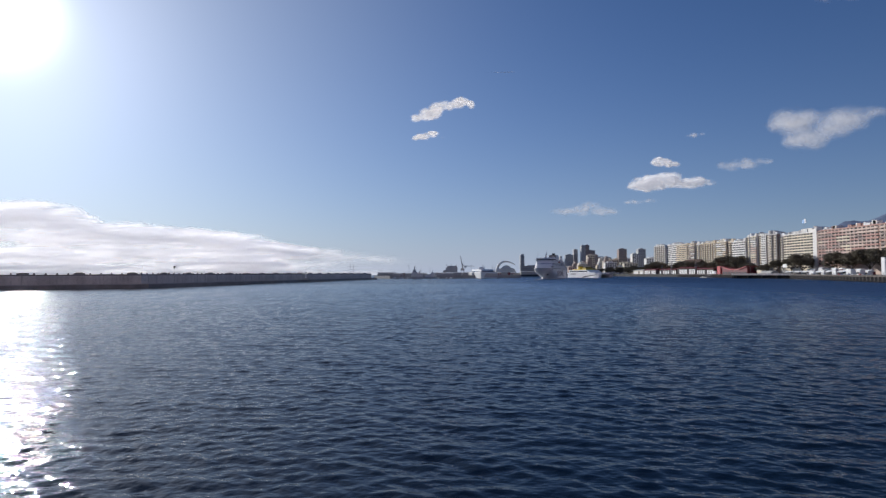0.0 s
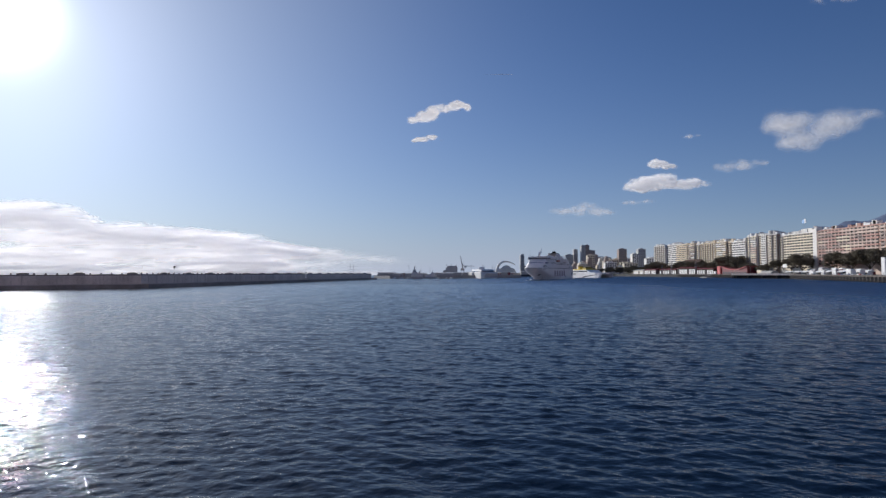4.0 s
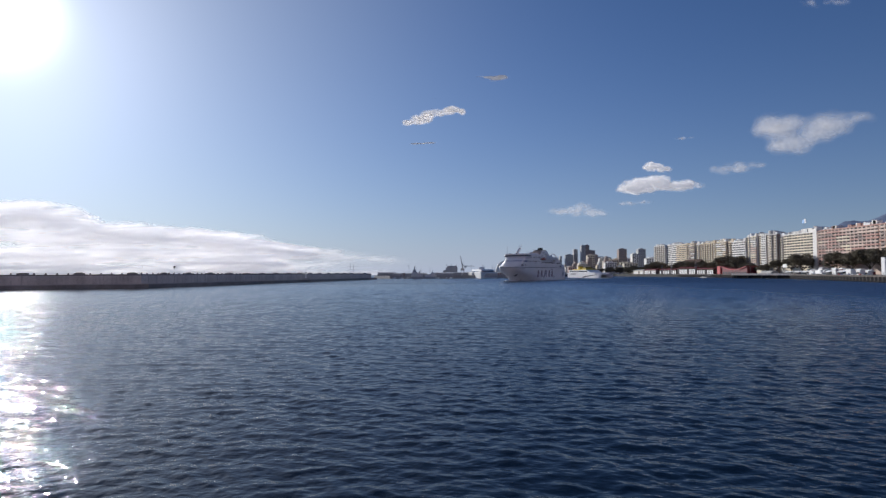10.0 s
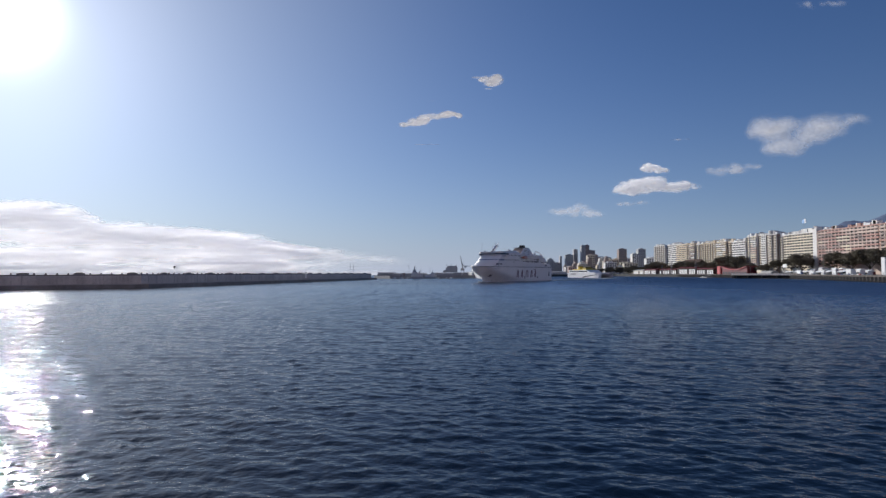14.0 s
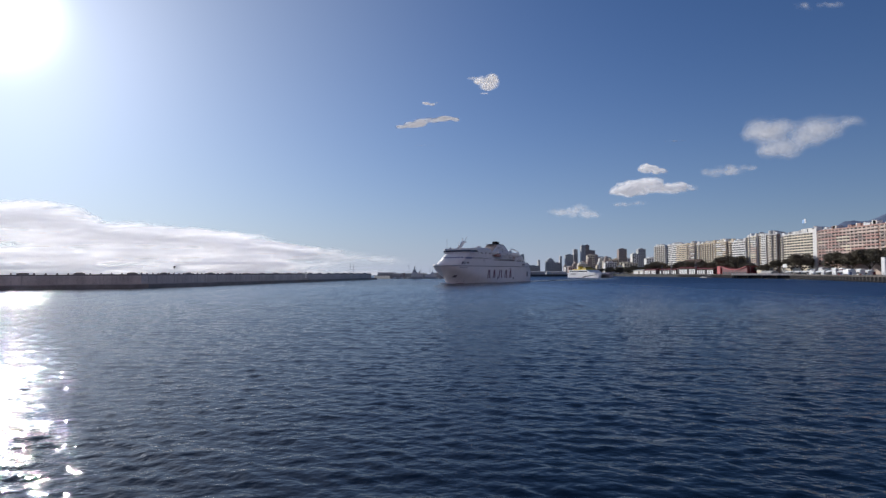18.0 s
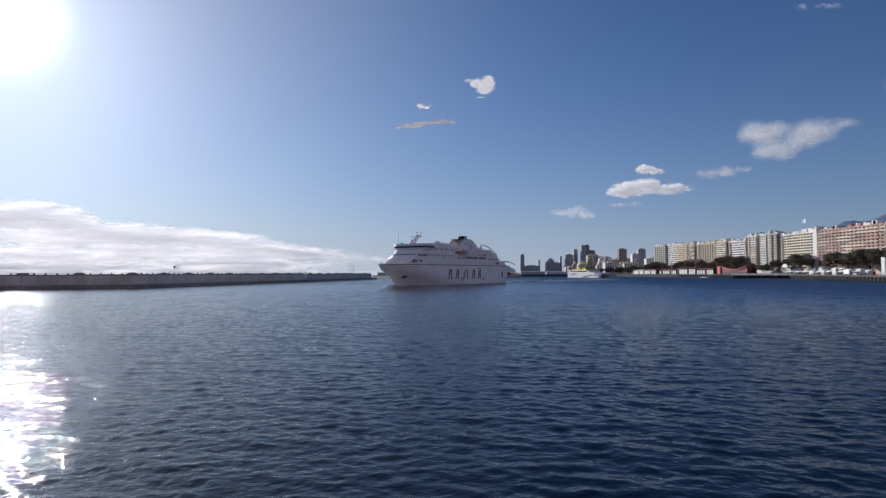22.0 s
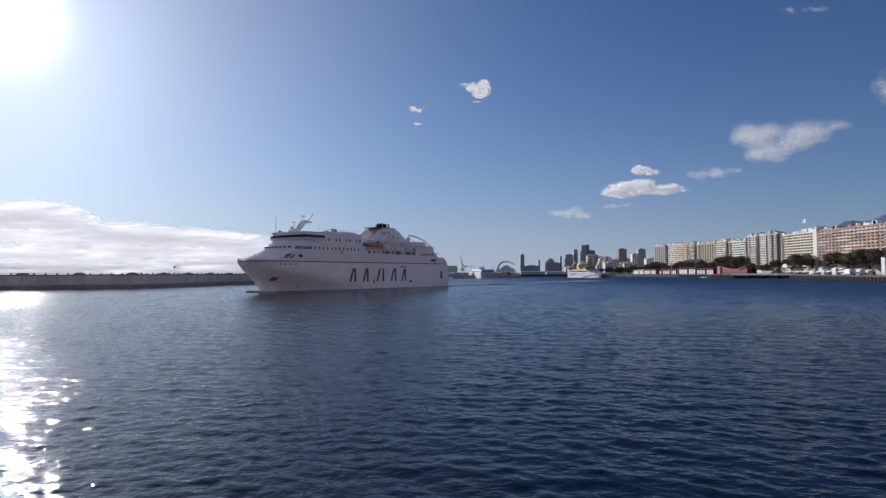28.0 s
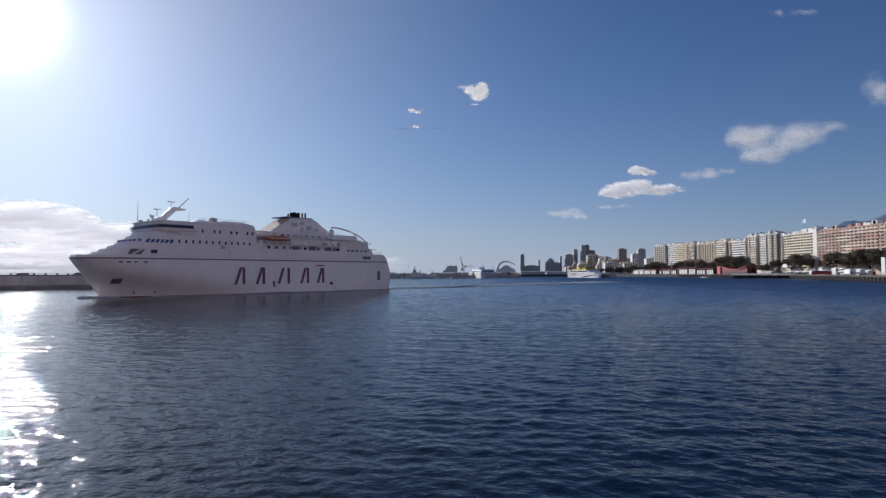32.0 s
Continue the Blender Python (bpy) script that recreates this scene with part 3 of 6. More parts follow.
def ferry():
    t = thing("ferry", "large white car ferry with a dark strake, leaving the harbour", "ferry")
    levels = [-3, 0, 0.9, 3, 5, 7.5, 10, 12.3, HULL_TOP]
    ts = [0, .004, .012, .025, .045, .07, .1, .14, .18, .23, .29, .36, .45, .55, .65, .75, .83, .9, .96, 1]

    def skin(lev, out=0.0):
        g = Geo()
        n = len(ts)
        for side in (-1, 1):
            k0 = len(g.v)
            for z in lev:
                st = -9.4 * max(z, 0) / HULL_TOP
                for q in ts:
                    s = st + (138 - 2.6 * max(0.0, (z - 8) / 6.4) - st) * q
                    g.v.append((s - (out if q == 0 else 0), side * (hull_half(s, z) + out), z))
            for j in range(len(lev) - 1):
                for i in range(n - 1):
                    a = k0 + j * n + i
                    g.f.append((a, a + 1, a + n + 1, a + n))
        m = len(lev)
        for j in range(m - 1):
            a, b = j * n + n - 1, m * n + j * n + n - 1
            g.f.append((a, b, b + n, a + n))
        return g

    g = skin(levels)
    n = len(ts)
    top = (len(levels) - 1) * n
    off = len(levels) * n
    for i in range(n - 1):
        g.f.append((top + i, top + i + 1, off + top + i + 1, off + top + i))
    part("hull", g, M_SHIP, t, "white hull with flared bow", True)
    part("boot_top", skin([-0.5, 0.35], 0.05), M_BOOT, t, "dark maroon band at the waterline")
    part("strake", skin([HULL_TOP - 0.32, HULL_TOP + 0.12], 0.22), M_STRAKE, t, "dark grey rubbing strake")
    part("lower_strake", skin([2.25, 2.45], 0.06), M_SHIP2, t)
    b = Geo()
    rings = []
    for i in range(9):
        a = math.pi * i / 8
        r = 1.25 * math.sin(a)
        rings.append([(-2.2 - 3.4 * math.cos(a), r * math.cos(q), -0.6 + r * math.sin(q)) for q in [2 * math.pi * j / 10 for j in range(10)]])
    part("bulb", b.loft(rings, caps=False), M_BOOT, t, "bulbous bow just breaking the surface", True)

    # bulwark and upper side
    g = Geo()
    lowr, upr = [], []
    ss = [-9.3, -9.0, -8, -6, -3, 0, 5, 12, 20]
    for s in ss:
        lowr.append((s, -hull_half(s, HULL_TOP), HULL_TOP))
        upr.append((s + 0.2, -hull_half(s, HULL_TOP) * 0.985, HULL_TOP + 1.1))
    for side in (1, -1):
        g.loft([[(x, y * side, z) for x, y, z in lowr], [(x, y * side, z) for x, y, z in upr]], closed=False, caps=False)
    part("bow_bulwark", g, M_SHIP2, t, smooth=True)
    # the raked bow front: stepped screens under the wheelhouse, each set back behind the last
    part("upper_side", Geo().loft([ring_at(14.4, 3.0, 135.5, 11.7, 6), ring_at(15.6, 3.2, 135.2, 11.85, 6), ring_at(16.8, 3.4, 134.2, 11.85, 6), ring_at(17.9, 3.6, 133.0, 11.8, 6)]),
         M_SHIP2, t, "white enclosed upper car deck side")
    for z0, z1, s0, s1, w, nose in ((14.5, 15.7, -5.6, 30, 10.4, 9), (15.7, 16.8, -2.4, 30, 11.2, 8), (16.8, 17.9, 0.4, 30, 11.6, 7)):
        part("bow_screen", Geo().loft([ring_at(z0, s0, s1, w, nose), ring_at(z1, s0 + 0.35, s1, w, nose)]), M_SHIP2, t, "white screen stepped up the bow front")
    part("promenade_deck", Geo().loft([ring_at(17.9, 3.0, 132.2, 11.95, 5), ring_at(18.15, 3.0, 132.2, 11.95, 5)]), M_SHIP, t)
    part("mooring_deck", Geo().loft([ring_at(14.42, -8.0, 4, 10.6, 11), ring_at(14.5, -8.0, 4, 10.6, 11)]), M_DECK, t)

    for z0, z1, s0, w, nose in ((18.15, 19.3, 3.6, 11.6, 6), (19.3, 20.4, 6.0, 11.55, 5.5), (20.4, 21.7, 8.0, 11.5, 5), (21.7, 23.1, 10.6, 11.45, 4), (23.1, 24.6, 13.0, 11.4, 3)):
        part("house_front", Geo().loft([ring_at(z0, s0, 57.3, w, nose), ring_at(z1, s0 + 0.5, 57.3, w - 0.04, nose)]), M_SHIP2, t, "white tier of the raked cabin block")
    g = Geo().loft([ring_at(24.3, 16.6, 30, 11.6, 1.6), ring_at(25.3, 15.0, 30.2, 12.7, 1.6), ring_at(25.75, 14.8, 30.2, 12.75, 1.6), ring_at(27.4, 15.4, 30.2, 12.6, 1.6), ring_at(28.4, 15.9, 30.0, 12.4, 1.6)])
    bridge = part("bridge", g, M_SHIP2, t, "white wheelhouse with wings over the full beam")
    g = Geo().loft([ring_at(25.95, 14.75, 28.6, 12.82, 1.6), ring_at(27.2, 15.2, 28.4, 12.7, 1.6)], caps=False)
    part("window_band", g, M_BGLASS, bridge, "dark glass band round the wheelhouse")
    for i in range(6):
        s = 17.2 + i * 1.95
        part("mullion", Geo().box(s, s + 0.07, -12.88, -12.6, 25.9, 27.25), M_STRAKE, bridge)
    for i in range(9):
        y = -10.8 + i * 2.7
        part("mullion", Geo().prism([(14.68, 25.9), (15.13, 27.25), (15.5, 27.25), (15.1, 25.9)], y - 0.04, y + 0.04), M_STRAKE, bridge)
    part("bridge_roof", Geo().loft([ring_at(28.4, 14.9, 30.4, 12.8, 1.6), ring_at(28.7, 15.0, 30.3, 12.7, 1.6)]), M_SHIP, bridge)
    # raked windows along the side and across the front
    for i in range(6):
        s = 10.6 + i * 1.75
        part("raked_window", Geo().prism([(s, 20.2), (s + 1.15, 20.2), (s + 2.0, 21.5), (s + 0.85, 21.5)], -11.6, -11.2), M_BLUEGL, t)
    for i in range(8):
        y = -9.4 + i * 2.4
        set_back = 5.0 * (1 - max(0.05, 1 - (abs(y + 0.75) / 11.5) ** 2.2) ** (1 / 2.2))
        part("front_window", Geo().box(8.0 + set_back, 8.6 + set_back, y, y + 1.5, 20.75, 21.5), M_BLUEGL, t)
    part("door_bay", Geo().prism([(4.6, 15.8), (8.8, 15.8), (10.4, 17.7), (5.6, 17.7)], -11.98, -9.5), M_STRAKE, t, "open mooring bay behind the bow")
    part("bay_brace", Geo().prism([(5.4, 15.8), (6.4, 15.8), (10.0, 17.7), (8.8, 17.7)], -12.05, -11.6), M_SHIP2, t, "white diagonal brace")
    part("side_hatch", Geo().box(12.5, 14.8, -12.0, -11.5, 16.3, 17.5), M_DARK, t)
    part("bay_sill", Geo().box(0.5, 4.4, -11.6, -9.5, 14.9, 15.8), M_SHIP2, t)

    g = Geo().loft([ring_at(24.6, 29.5, 57.3, 11.0, 1), ring_at(28.2, 29.7, 56.6, 11.0, 1), ring_at(29.0, 30.0, 55.6, 10.7, 1), ring_at(29.4, 30.6, 54.0, 10.0, 1)])
    part("cabin_house", g, M_SHIP2, t, "white upper cabin block")
    win = Geo().box(-0.36, 0.36, -0.08, 0.08, -0.62, 0.62).mesh("cabin_window", M_GLASS)
    for i in range(13):
        part("cabin_window", win, None, t, m=pose(20.6 + i * 2.78, -11.45, 21.0))
    for i in (0, 2, 3, 5, 6, 8, 9):
        part("cabin_window", win, None, t, m=pose(33.1 + i * 2.5, -11.03, 25.4))
    for i in range(13):
        part("cabin_window", win, None, t, m=pose(20.6 + i * 2.78, 11.45, 21.0))
    part("roof_vent", Geo().cyl((39.5, -7, 29.3), (39.5, -7, 31), 0.8, 0.8, 10).cyl((39.5, -7, 31), (39.5, -7, 31.4), 1.1, 0.6, 10), M_SHIP, t, smooth=True)

    trnd = random.Random(8)
    for i in range(5):
        s0 = 33 + i * 4.4 + trnd.uniform(-0.6, 0.6)
        part("roof_locker", Geo().box(s0, s0 + trnd.uniform(1.2, 2.6), -8.8, -6.5 + trnd.uniform(-1, 1), 29.4, 29.7 + trnd.uniform(0.0, 0.3)), trnd.choice([M_SHIP, M_SHIP2, M_GREYB]), t)
    part("roof_house", Geo().box(38.2, 40.4, -9.2, -7.0, 29.4, 31.0), M_GREYB, t, "small grey vent house")
    part("roof_coaming", Geo().loft([ring_at(29.4, 42, 53.6, 9.4, 1), ring_at(29.95, 42.4, 53.0, 9.2, 1)]), M_SHIP2, t)
    # midships decks
    part("inner_house", Geo().box(57.3, 124, -9.6, 9.6, 18.15, 24.6), M_SHIP2, t, "set-back white deckhouse")
    part("deck_bulwark", Geo().box(57.3, 124, -11.85, -11.7, 18.15, 19.2).box(57.3, 124, 11.7, 11.85, 18.15, 19.2), M_SHIP2, t, "solid white bulwark along the open deck")
    for z, s1, w in ((21.4, 122, 11.7), (24.6, 118, 11.6)):
        part("deck_slab", Geo().box(57.3, s1, -w, w, z, z + 0.28), M_SHIP, t)
    for i in range(13):
        part("stanchion", Geo().box(61 + i * 4.7, 61.3 + i * 4.7, -11.5, -11.2, 18.15, 21.4), M_SHIP2, t)
    for i in range(8):
        part("stanchion", Geo().box(76 + i * 5.6, 76.3 + i * 5.6, -11.4, -11.1, 21.68, 24.6), M_SHIP2, t)
    for i in range(16):
        part("deck_window", Geo().box(60 + i * 3.9, 61.5 + i * 3.9, -9.7, -9.5, 19.5, 20.6), M_GLASS, t)
    for z, s0, s1, w in ((18.15, 124, 131.5, 11.75), (21.68, 57.5, 76, 11.55), (24.88, 58, 117, 11.5), (29.4, 32, 54, 9.9)):
        g = Geo()
        for h in (0.55, 1.1):
            g.cyl((s0, -w, z + h), (s1, -w, z + h), 0.05, 0.05, 4)
        for i in range(int((s1 - s0) / 2.2) + 1):
            g.cyl((s0 + i * 2.2, -w, z), (s0 + i * 2.2, -w, z + 1.1), 0.04, 0.04, 4)
        part("railing", g, M_SHIP2, t)
    for s0, ln, col in ((62.5, 11.5, M_ORANGE),):
        boat = part("lifeboat", Geo().loft([[(s0 + ln * (0.5 - 0.5 * math.cos(math.pi * i / 10)), -11.2 + 1.5 * math.sin(math.pi * i / 10) ** 0.6 * math.cos(q),
                    24.0 + (1.25 * math.sin(math.pi * i / 10) ** 0.5) * math.sin(q)) for q in [2 * math.pi * j / 10 for j in range(10)]] for i in range(11)]),
                    col, t, "orange covered lifeboat on davits", True)
        part("rubber_fender", Geo().box(s0 + 0.6, s0 + ln - 0.6, -12.75, -12.6, 23.8, 24.05), M_SHIP, boat)
        for s in (s0 + 1.5, s0 + ln - 1.5):
            part("davit", Geo().tube([(s, -9.9, 21.7), (s, -10.0, 26.2), (s, -11.4, 26.6), (s, -11.4, 25.1)], 0.16), M_SHIP2, t)
    for s in (78.5, 81.2, 92, 94.7):
        part("liferaft", Geo().cyl((s, -10.9, 25.6), (s + 1.9, -10.9, 25.6), 0.6, 0.6, 10), M_SHIP, t, "white liferaft canister", True)
    for s0, s1, z0, z1 in ((77, 82, 18.4, 20.8), (86, 92, 18.3, 21.0), (96, 102, 18.3, 20.9)):
        part("side_opening", Geo().box(s0, s1, -9.75, -9.5, z0 + 1.0, z1), M_STRAKE, t)
    part("screen", Geo().box(103.5, 106, -11.6, -11.3, 18.15, 21.4), M_SHIP2, t)
    part("screen", Geo().box(57.3, 60, -11.6, -11.2, 18.15, 21.4), M_SHIP2, t)

    crnd = random.Random(3)
    for i in range(14):
        s0, w = 59 + i * 4.4 + crnd.uniform(0, 1.2), crnd.uniform(0.8, 2.2)
        part("deck_locker", Geo().box(s0, s0 + w, -10.6, -9.6, 21.68, 21.68 + crnd.uniform(0.9, 1.9)), crnd.choice([M_SHIP, M_GREYB, M_TAN, M_SHIP2]), t)
    # brown panel on the white house: recess shade put into its colour
    part("boat_gallery", Geo().box(58.5, 76, -9.75, -9.5, 21.7, 24.4), M_BROWN, t, "gallery panel coloured brown for the shade behind the lifeboat")
    part("boat_cradle", Geo().box(61.5, 75.2, -11.5, -9.5, 22.35, 22.6), M_SHIP2, t)
    part("gangway", Geo().prism([(106, 21.6), (113, 24.8), (113, 25.2), (106, 22.0)], -11.6, -10.6), M_SHIP2, t)
    part("roof_awning", Geo().box(58, 66.5, -9.5, 9.5, 26.9, 27.1), M_SHIP, t)
    for s in (58.3, 66):
        for y in (-9.2, 9.2):
            part("awning_post", Geo().cyl((s, y, 24.88), (s, y, 26.9), 0.09, 0.09, 6), M_SHIP2, t)
    part("sun_deck_house", Geo().box(69, 103.5, -9.3, 9.3, 24.88, 26.7), M_SHIP2, t, "low white house round the funnel's foot")
    part("sun_deck", Geo().box(67.5, 105, -9.9, 9.9, 26.7, 26.95), M_SHIP, t)
    for s0, w0 in ((71, 1.6), (74.5, 1.0), (77, 2.2), (81, 1.2), (84.5, 1.2), (88, 2.0), (92, 1.0), (95, 1.6), (99, 1.8)):
        part("sun_deck_window", Geo().box(s0, s0 + w0, -9.4, -9.2, 25.3, 26.2), M_GLASS if w0 < 1.7 else M_GREYB, t)
    g = Geo()
    for h in (0.5, 1.0):
        g.cyl((68, -9.8, 26.95 + h), (104.5, -9.8, 26.95 + h), 0.05, 0.05, 4)
    for i in range(18):
        g.cyl((68 + i * 2.14, -9.8, 26.95), (68 + i * 2.14, -9.8, 27.95), 0.04, 0.04, 4)
    part("railing", g, M_SHIP2, t)
    # funnel
    prof = [(66.5, 24.9), (68.7, 27.0), (72.5, 29.6), (76.5, 32.2), (80.0, 34.1), (91.0, 34.3), (94, 33.2), (98, 30.6), (102, 28.6), (104.5, 27.6), (105, 24.9)]
    fun = part("funnel", Geo().prism(prof, -5.6, 5.6), M_SHIP2, t, "broad streamlined white funnel casing")
    for i in range(6):
        q = i / 6
        part("louvre", Geo().prism([(69.2 + 9.5 * q, 27.4 + 6.2 * q), (70.5 + 9.5 * q, 28.3 + 6.2 * q), (70.3 + 9.5 * q, 28.6 + 6.2 * q), (69.0 + 9.5 * q, 27.7 + 6.2 * q)],
                              -5.2, 5.2), M_TAN, fun)
    for s, r, z in ((82.8, 0.42, 36.6), (84.6, 0.75, 37.3), (86.9, 0.7, 37.2), (89.0, 0.28, 37.3), (90.9, 0.42, 37.3)):
        part("exhaust_pipe", Geo().cyl((s, -1, 34), (s, -1, z), r, r, 10), M_BLACK, fun, "black exhaust pipe", True)
        part("exhaust_pipe", Geo().cyl((s, 1.2, 34), (s, 1.2, z), r, r, 10), M_BLACK, fun, "black exhaust pipe", True)
    part("platform", Geo().box(76.5, 92.2, -5.2, 5.2, 34.3, 34.65), M_STRAKE, fun)
    part("aerial", Geo().cyl((82, -1, 34.6), (82, -1, 40), 0.06, 0.04, 5), M_STEEL, fun)
    for s, z, w, h in ((79.5, 30.2, 3.4, 1.6), (84.5, 31.2, 2.2, 1.2), (88, 29.0, 2.8, 1.8), (92.5, 28.2, 2.6, 1.4), (96.5, 27.6, 2.4, 1.2), (84.8, 28.0, 1.4, 2.0)):
        part("vent_grille", Geo().box(s, s + w, -5.75, -5.55, z, z + h), M_GREYB, fun, "grey louvred vent")
    part("casing_house", Geo().box(87, 96, -8.2, -5.6, 26.95, 28.6), M_SHIP2, fun)
    part("casing_house", Geo().box(76, 82, -8.0, -5.6, 26.95, 28.9), M_SHIP2, fun)
    part("fan_house", Geo().box(104, 117, -9, 9, 24.88, 27.2), M_SHIP2, t)
    part("dome", Geo().loft([[(101.5 + 1.3 * math.cos(a) * math.cos(q), -7.5 + 1.3 * math.cos(a) * math.sin(q), 28.4 + 1.6 * math.sin(a)) for q in
                              [2 * math.pi * j / 10 for j in range(10)]] for a in [math.pi * (i / 8 - 0.5) for i in range(9)]], caps=False), M_SHIP, t, smooth=True)
    for y in (-8.2, 8.2):
        pts = [(101.0, y, 30.4), (106, y, 30.2), (111, y, 29.3), (116, y, 28.0), (120, y, 26.3), (123.8, y, 24.0)]
        part("arched_beam", Geo().loft([[(x, yy - 0.35, z), (x, yy + 0.35, z), (x, yy + 0.35, z + 0.7), (x, yy - 0.35, z + 0.7)] for x, yy, z in pts]), M_SHIP2, t, "curved white beam")
        part("beam_post", Geo().box(115.4, 116, y - 0.2, y + 0.2, 24.8, 28.1), M_SHIP2, t)
    for s1, z0, z1, w in ((126, 18.15, 20.6, 11.2), (123.6, 20.6, 23.4, 10.8)):
        part("aft_house", Geo().prism([(105, z0), (s1, z0), (s1 - 1.2, z1), (105, z1)], -w, w), M_SHIP2, t)
        part("aft_deck", Geo().box(104, s1 + 1.2, -w - 0.5, w + 0.5, z1, z1 + 0.25), M_SHIP, t)
    for s in (108, 111, 114, 117, 120):
        part("aft_window", Geo().box(s, s + 1.6, -11.3, -11.1, 18.9, 20.0), M_GLASS, t)
    for i in range(4):
        part("stern_locker", Geo().box(118.2 + i * 1.35, 119.3 + i * 1.35, -12.05, -11.6, 15.6, 17.0), M_STRAKE, t)
    part("stern_door", Geo().box(137.2, 138.2, -8.5, 8.5, 3, 8.0), M_SHIP, t)
    part("stern_port", Geo().box(128.3, 130.0, -12.15, -11.7, 5.2, 9.6), M_STRAKE, t, "grey pilot door near the stern")

    # mast
    part("mast", Geo().prism([(18.5, 28.7), (22.5, 28.7), (27.5, 33.6), (31.5, 34.2), (31.5, 34.7), (26.5, 35.3), (25.2, 34.6), (22.0, 31.2), (18.5, 30.0)], -0.7, 0.7), M_SHIP2, t,
         "raked white radar mast")
    part("yard_arm", Geo().cyl((28.8, 0, 34.9), (33.2, 0, 39.3), 0.28, 0.14), M_SHIP2, t)
    part("whip_aerial", Geo().cyl((17.4, 10, 28.6), (17.4, 10, 37.6), 0.16, 0.06, 6), M_STEEL, t)
    part("whip_aerial", Geo().cyl((29.0, -8, 28.6), (29.0, -8, 32.8), 0.1, 0.05, 6), M_STEEL, t)
    for s, z in ((20.2, 33.6), (25.8, 37.0)):
        part("radar", Geo().cyl((s, 0, z - 2.4), (s, 0, z), 0.16, 0.12, 6).box(s - 1.4, s + 1.4, -0.15, 0.15, z, z + 0.35), M_SHIP2, t, "rotating radar bar")
    part("satellite_dish", Geo().cyl((17.2, -2, 30.4), (18.0, -2, 30.9), 1.2, 0.3, 12), M_SHIP, t, smooth=True)
    part("side_hatch", Geo().box(40.6, 42.2, -11.98, -11.6, 18.5, 20.0), M_GREYB, t, "grey shell hatch")
    part("wing_bracket", Geo().prism([(23.5, 23.6), (29.4, 23.9), (30.0, 24.5), (22.0, 24.5)], -12.3, -11.2), M_SHIP2, t, "bracket under the wheelhouse wing")
    part("horn", Geo().box(16.4, 17.6, 6, 7, 28.7, 29.7), M_STRAKE, t)
    part("searchlight", Geo().cyl((16.5, -1, 28.7), (16.5, -1, 29.6), 0.35, 0.45, 8), M_STRAKE, t)

    # marks and hull fittings
    def bar(pts, z_in=0.0):
        g = Geo()
        vs = []
        for out in (0.05, 0.35):
            vs += [(s, -hull_half(s, z) + 0.2 - out - 0.02, z) for s, z in pts]
        n = len(pts)
        fs = [(i, (i + 1) % n, n + (i + 1) % n, n + i) for i in range(n)] + [tuple(range(n)), tuple(range(2 * n - 1, n - 1, -1))]
        return g.add(vs, fs)

    for s, w in ((46.6, 5.0), (56.6, 4.6), (67.6, 6.4), (79.6, 5.0), (89.0, 4.4)):
        lean = 1.6
        for k in (0.0, w - 1.2):
            part("hull_mark", bar([(s + k, 4.2), (s + k + 1.2, 4.2), (s + k + 1.2 + lean * (-0.1 if k else 1.5), 11.2), (s + k + lean * (-0.1 if k else 1.5), 11.2)]), M_MARK, t, "dark maroon painted bar")
    part("accent_bar", bar([(88.2, 12.0), (93.6, 12.0), (93.8, 12.5), (88.4, 12.5)]), M_MARK, t)
    part("pilot_door", bar([(96.8, 3.3), (98.5, 3.3), (98.5, 4.6), (96.8, 4.6)]), M_DARK, t)
    part("ladder_slot", bar([(65.2, 2.9), (66.1, 2.9), (66.1, 5.4), (65.2, 5.4)]), M_STRAKE, t)
    part("boarding_platform", Geo().box(62.5, 75.5, -13.1, -11.7, 0.9, 1.4).box(64.5, 73, -12.6, -11.6, 1.4, 2.1), M_SHIP, t, "white boarding ledge at the waterline")
    for s, z, w, h in ((1.6, 5.2, 3.0, 1.8),):
        y = -hull_half(s + w / 2, z + h / 2)
        part("anchor_pocket", bar([(s, z), (s + w, z), (s + w, z + h), (s, z + h)]), M_STRAKE, t, "dark anchor pocket")
    # solid white bars: bright sky through the mooring holes, painted on
    for s in (-3.9, -1.6):
        part("fairlead", bar([(s, 12.6), (s + 1.5, 12.6), (s + 1.5, 13.3), (s, 13.3)]), M_WHITE, t, "white bar painted as bright sky through a mooring hole")
    for s in (1.5, 4, 6.5, 10):
        part("fairlead", bar([(s, 12.7), (s + 1.2, 12.7), (s + 1.2, 13.2), (s, 13.2)]), M_STRAKE, t)
    for s in (10, 17):
        part("draught_mark", bar([(s, 1.4), (s + 0.5, 1.4), (s + 0.5, 2.2), (s, 2.2)]), M_STRAKE, t)
    return t


SHIP = ferry()


def foam_patch(nx, half, spread, seed, length, lump):
    """A low ragged sheet of foam: lumps thrown along a strip that widens."""
    rnd = random.Random(seed)
    g = Geo()
    for i in range(nx):
        q = rnd.random()
        x = q * length
        y = (rnd.random() * 2 - 1) * (half + spread * q)
        r = lump * (0.4 + rnd.random()) * (1 - 0.5 * q)
        h = r * 0.35
        n = 6
        vs = [(x + r * math.cos(2 * math.pi * k / n) * (0.7 + 0.6 * rnd.random()), y + 0.6 * r * math.sin(2 * math.pi * k / n) * (0.7 + 0.6 * rnd.random()), 0.02) for k in range(n)]
        vs.append((x, y, 0.02 + h))
        g.add(vs, [(k, (k + 1) % n, n) for k in range(n)])
    return g


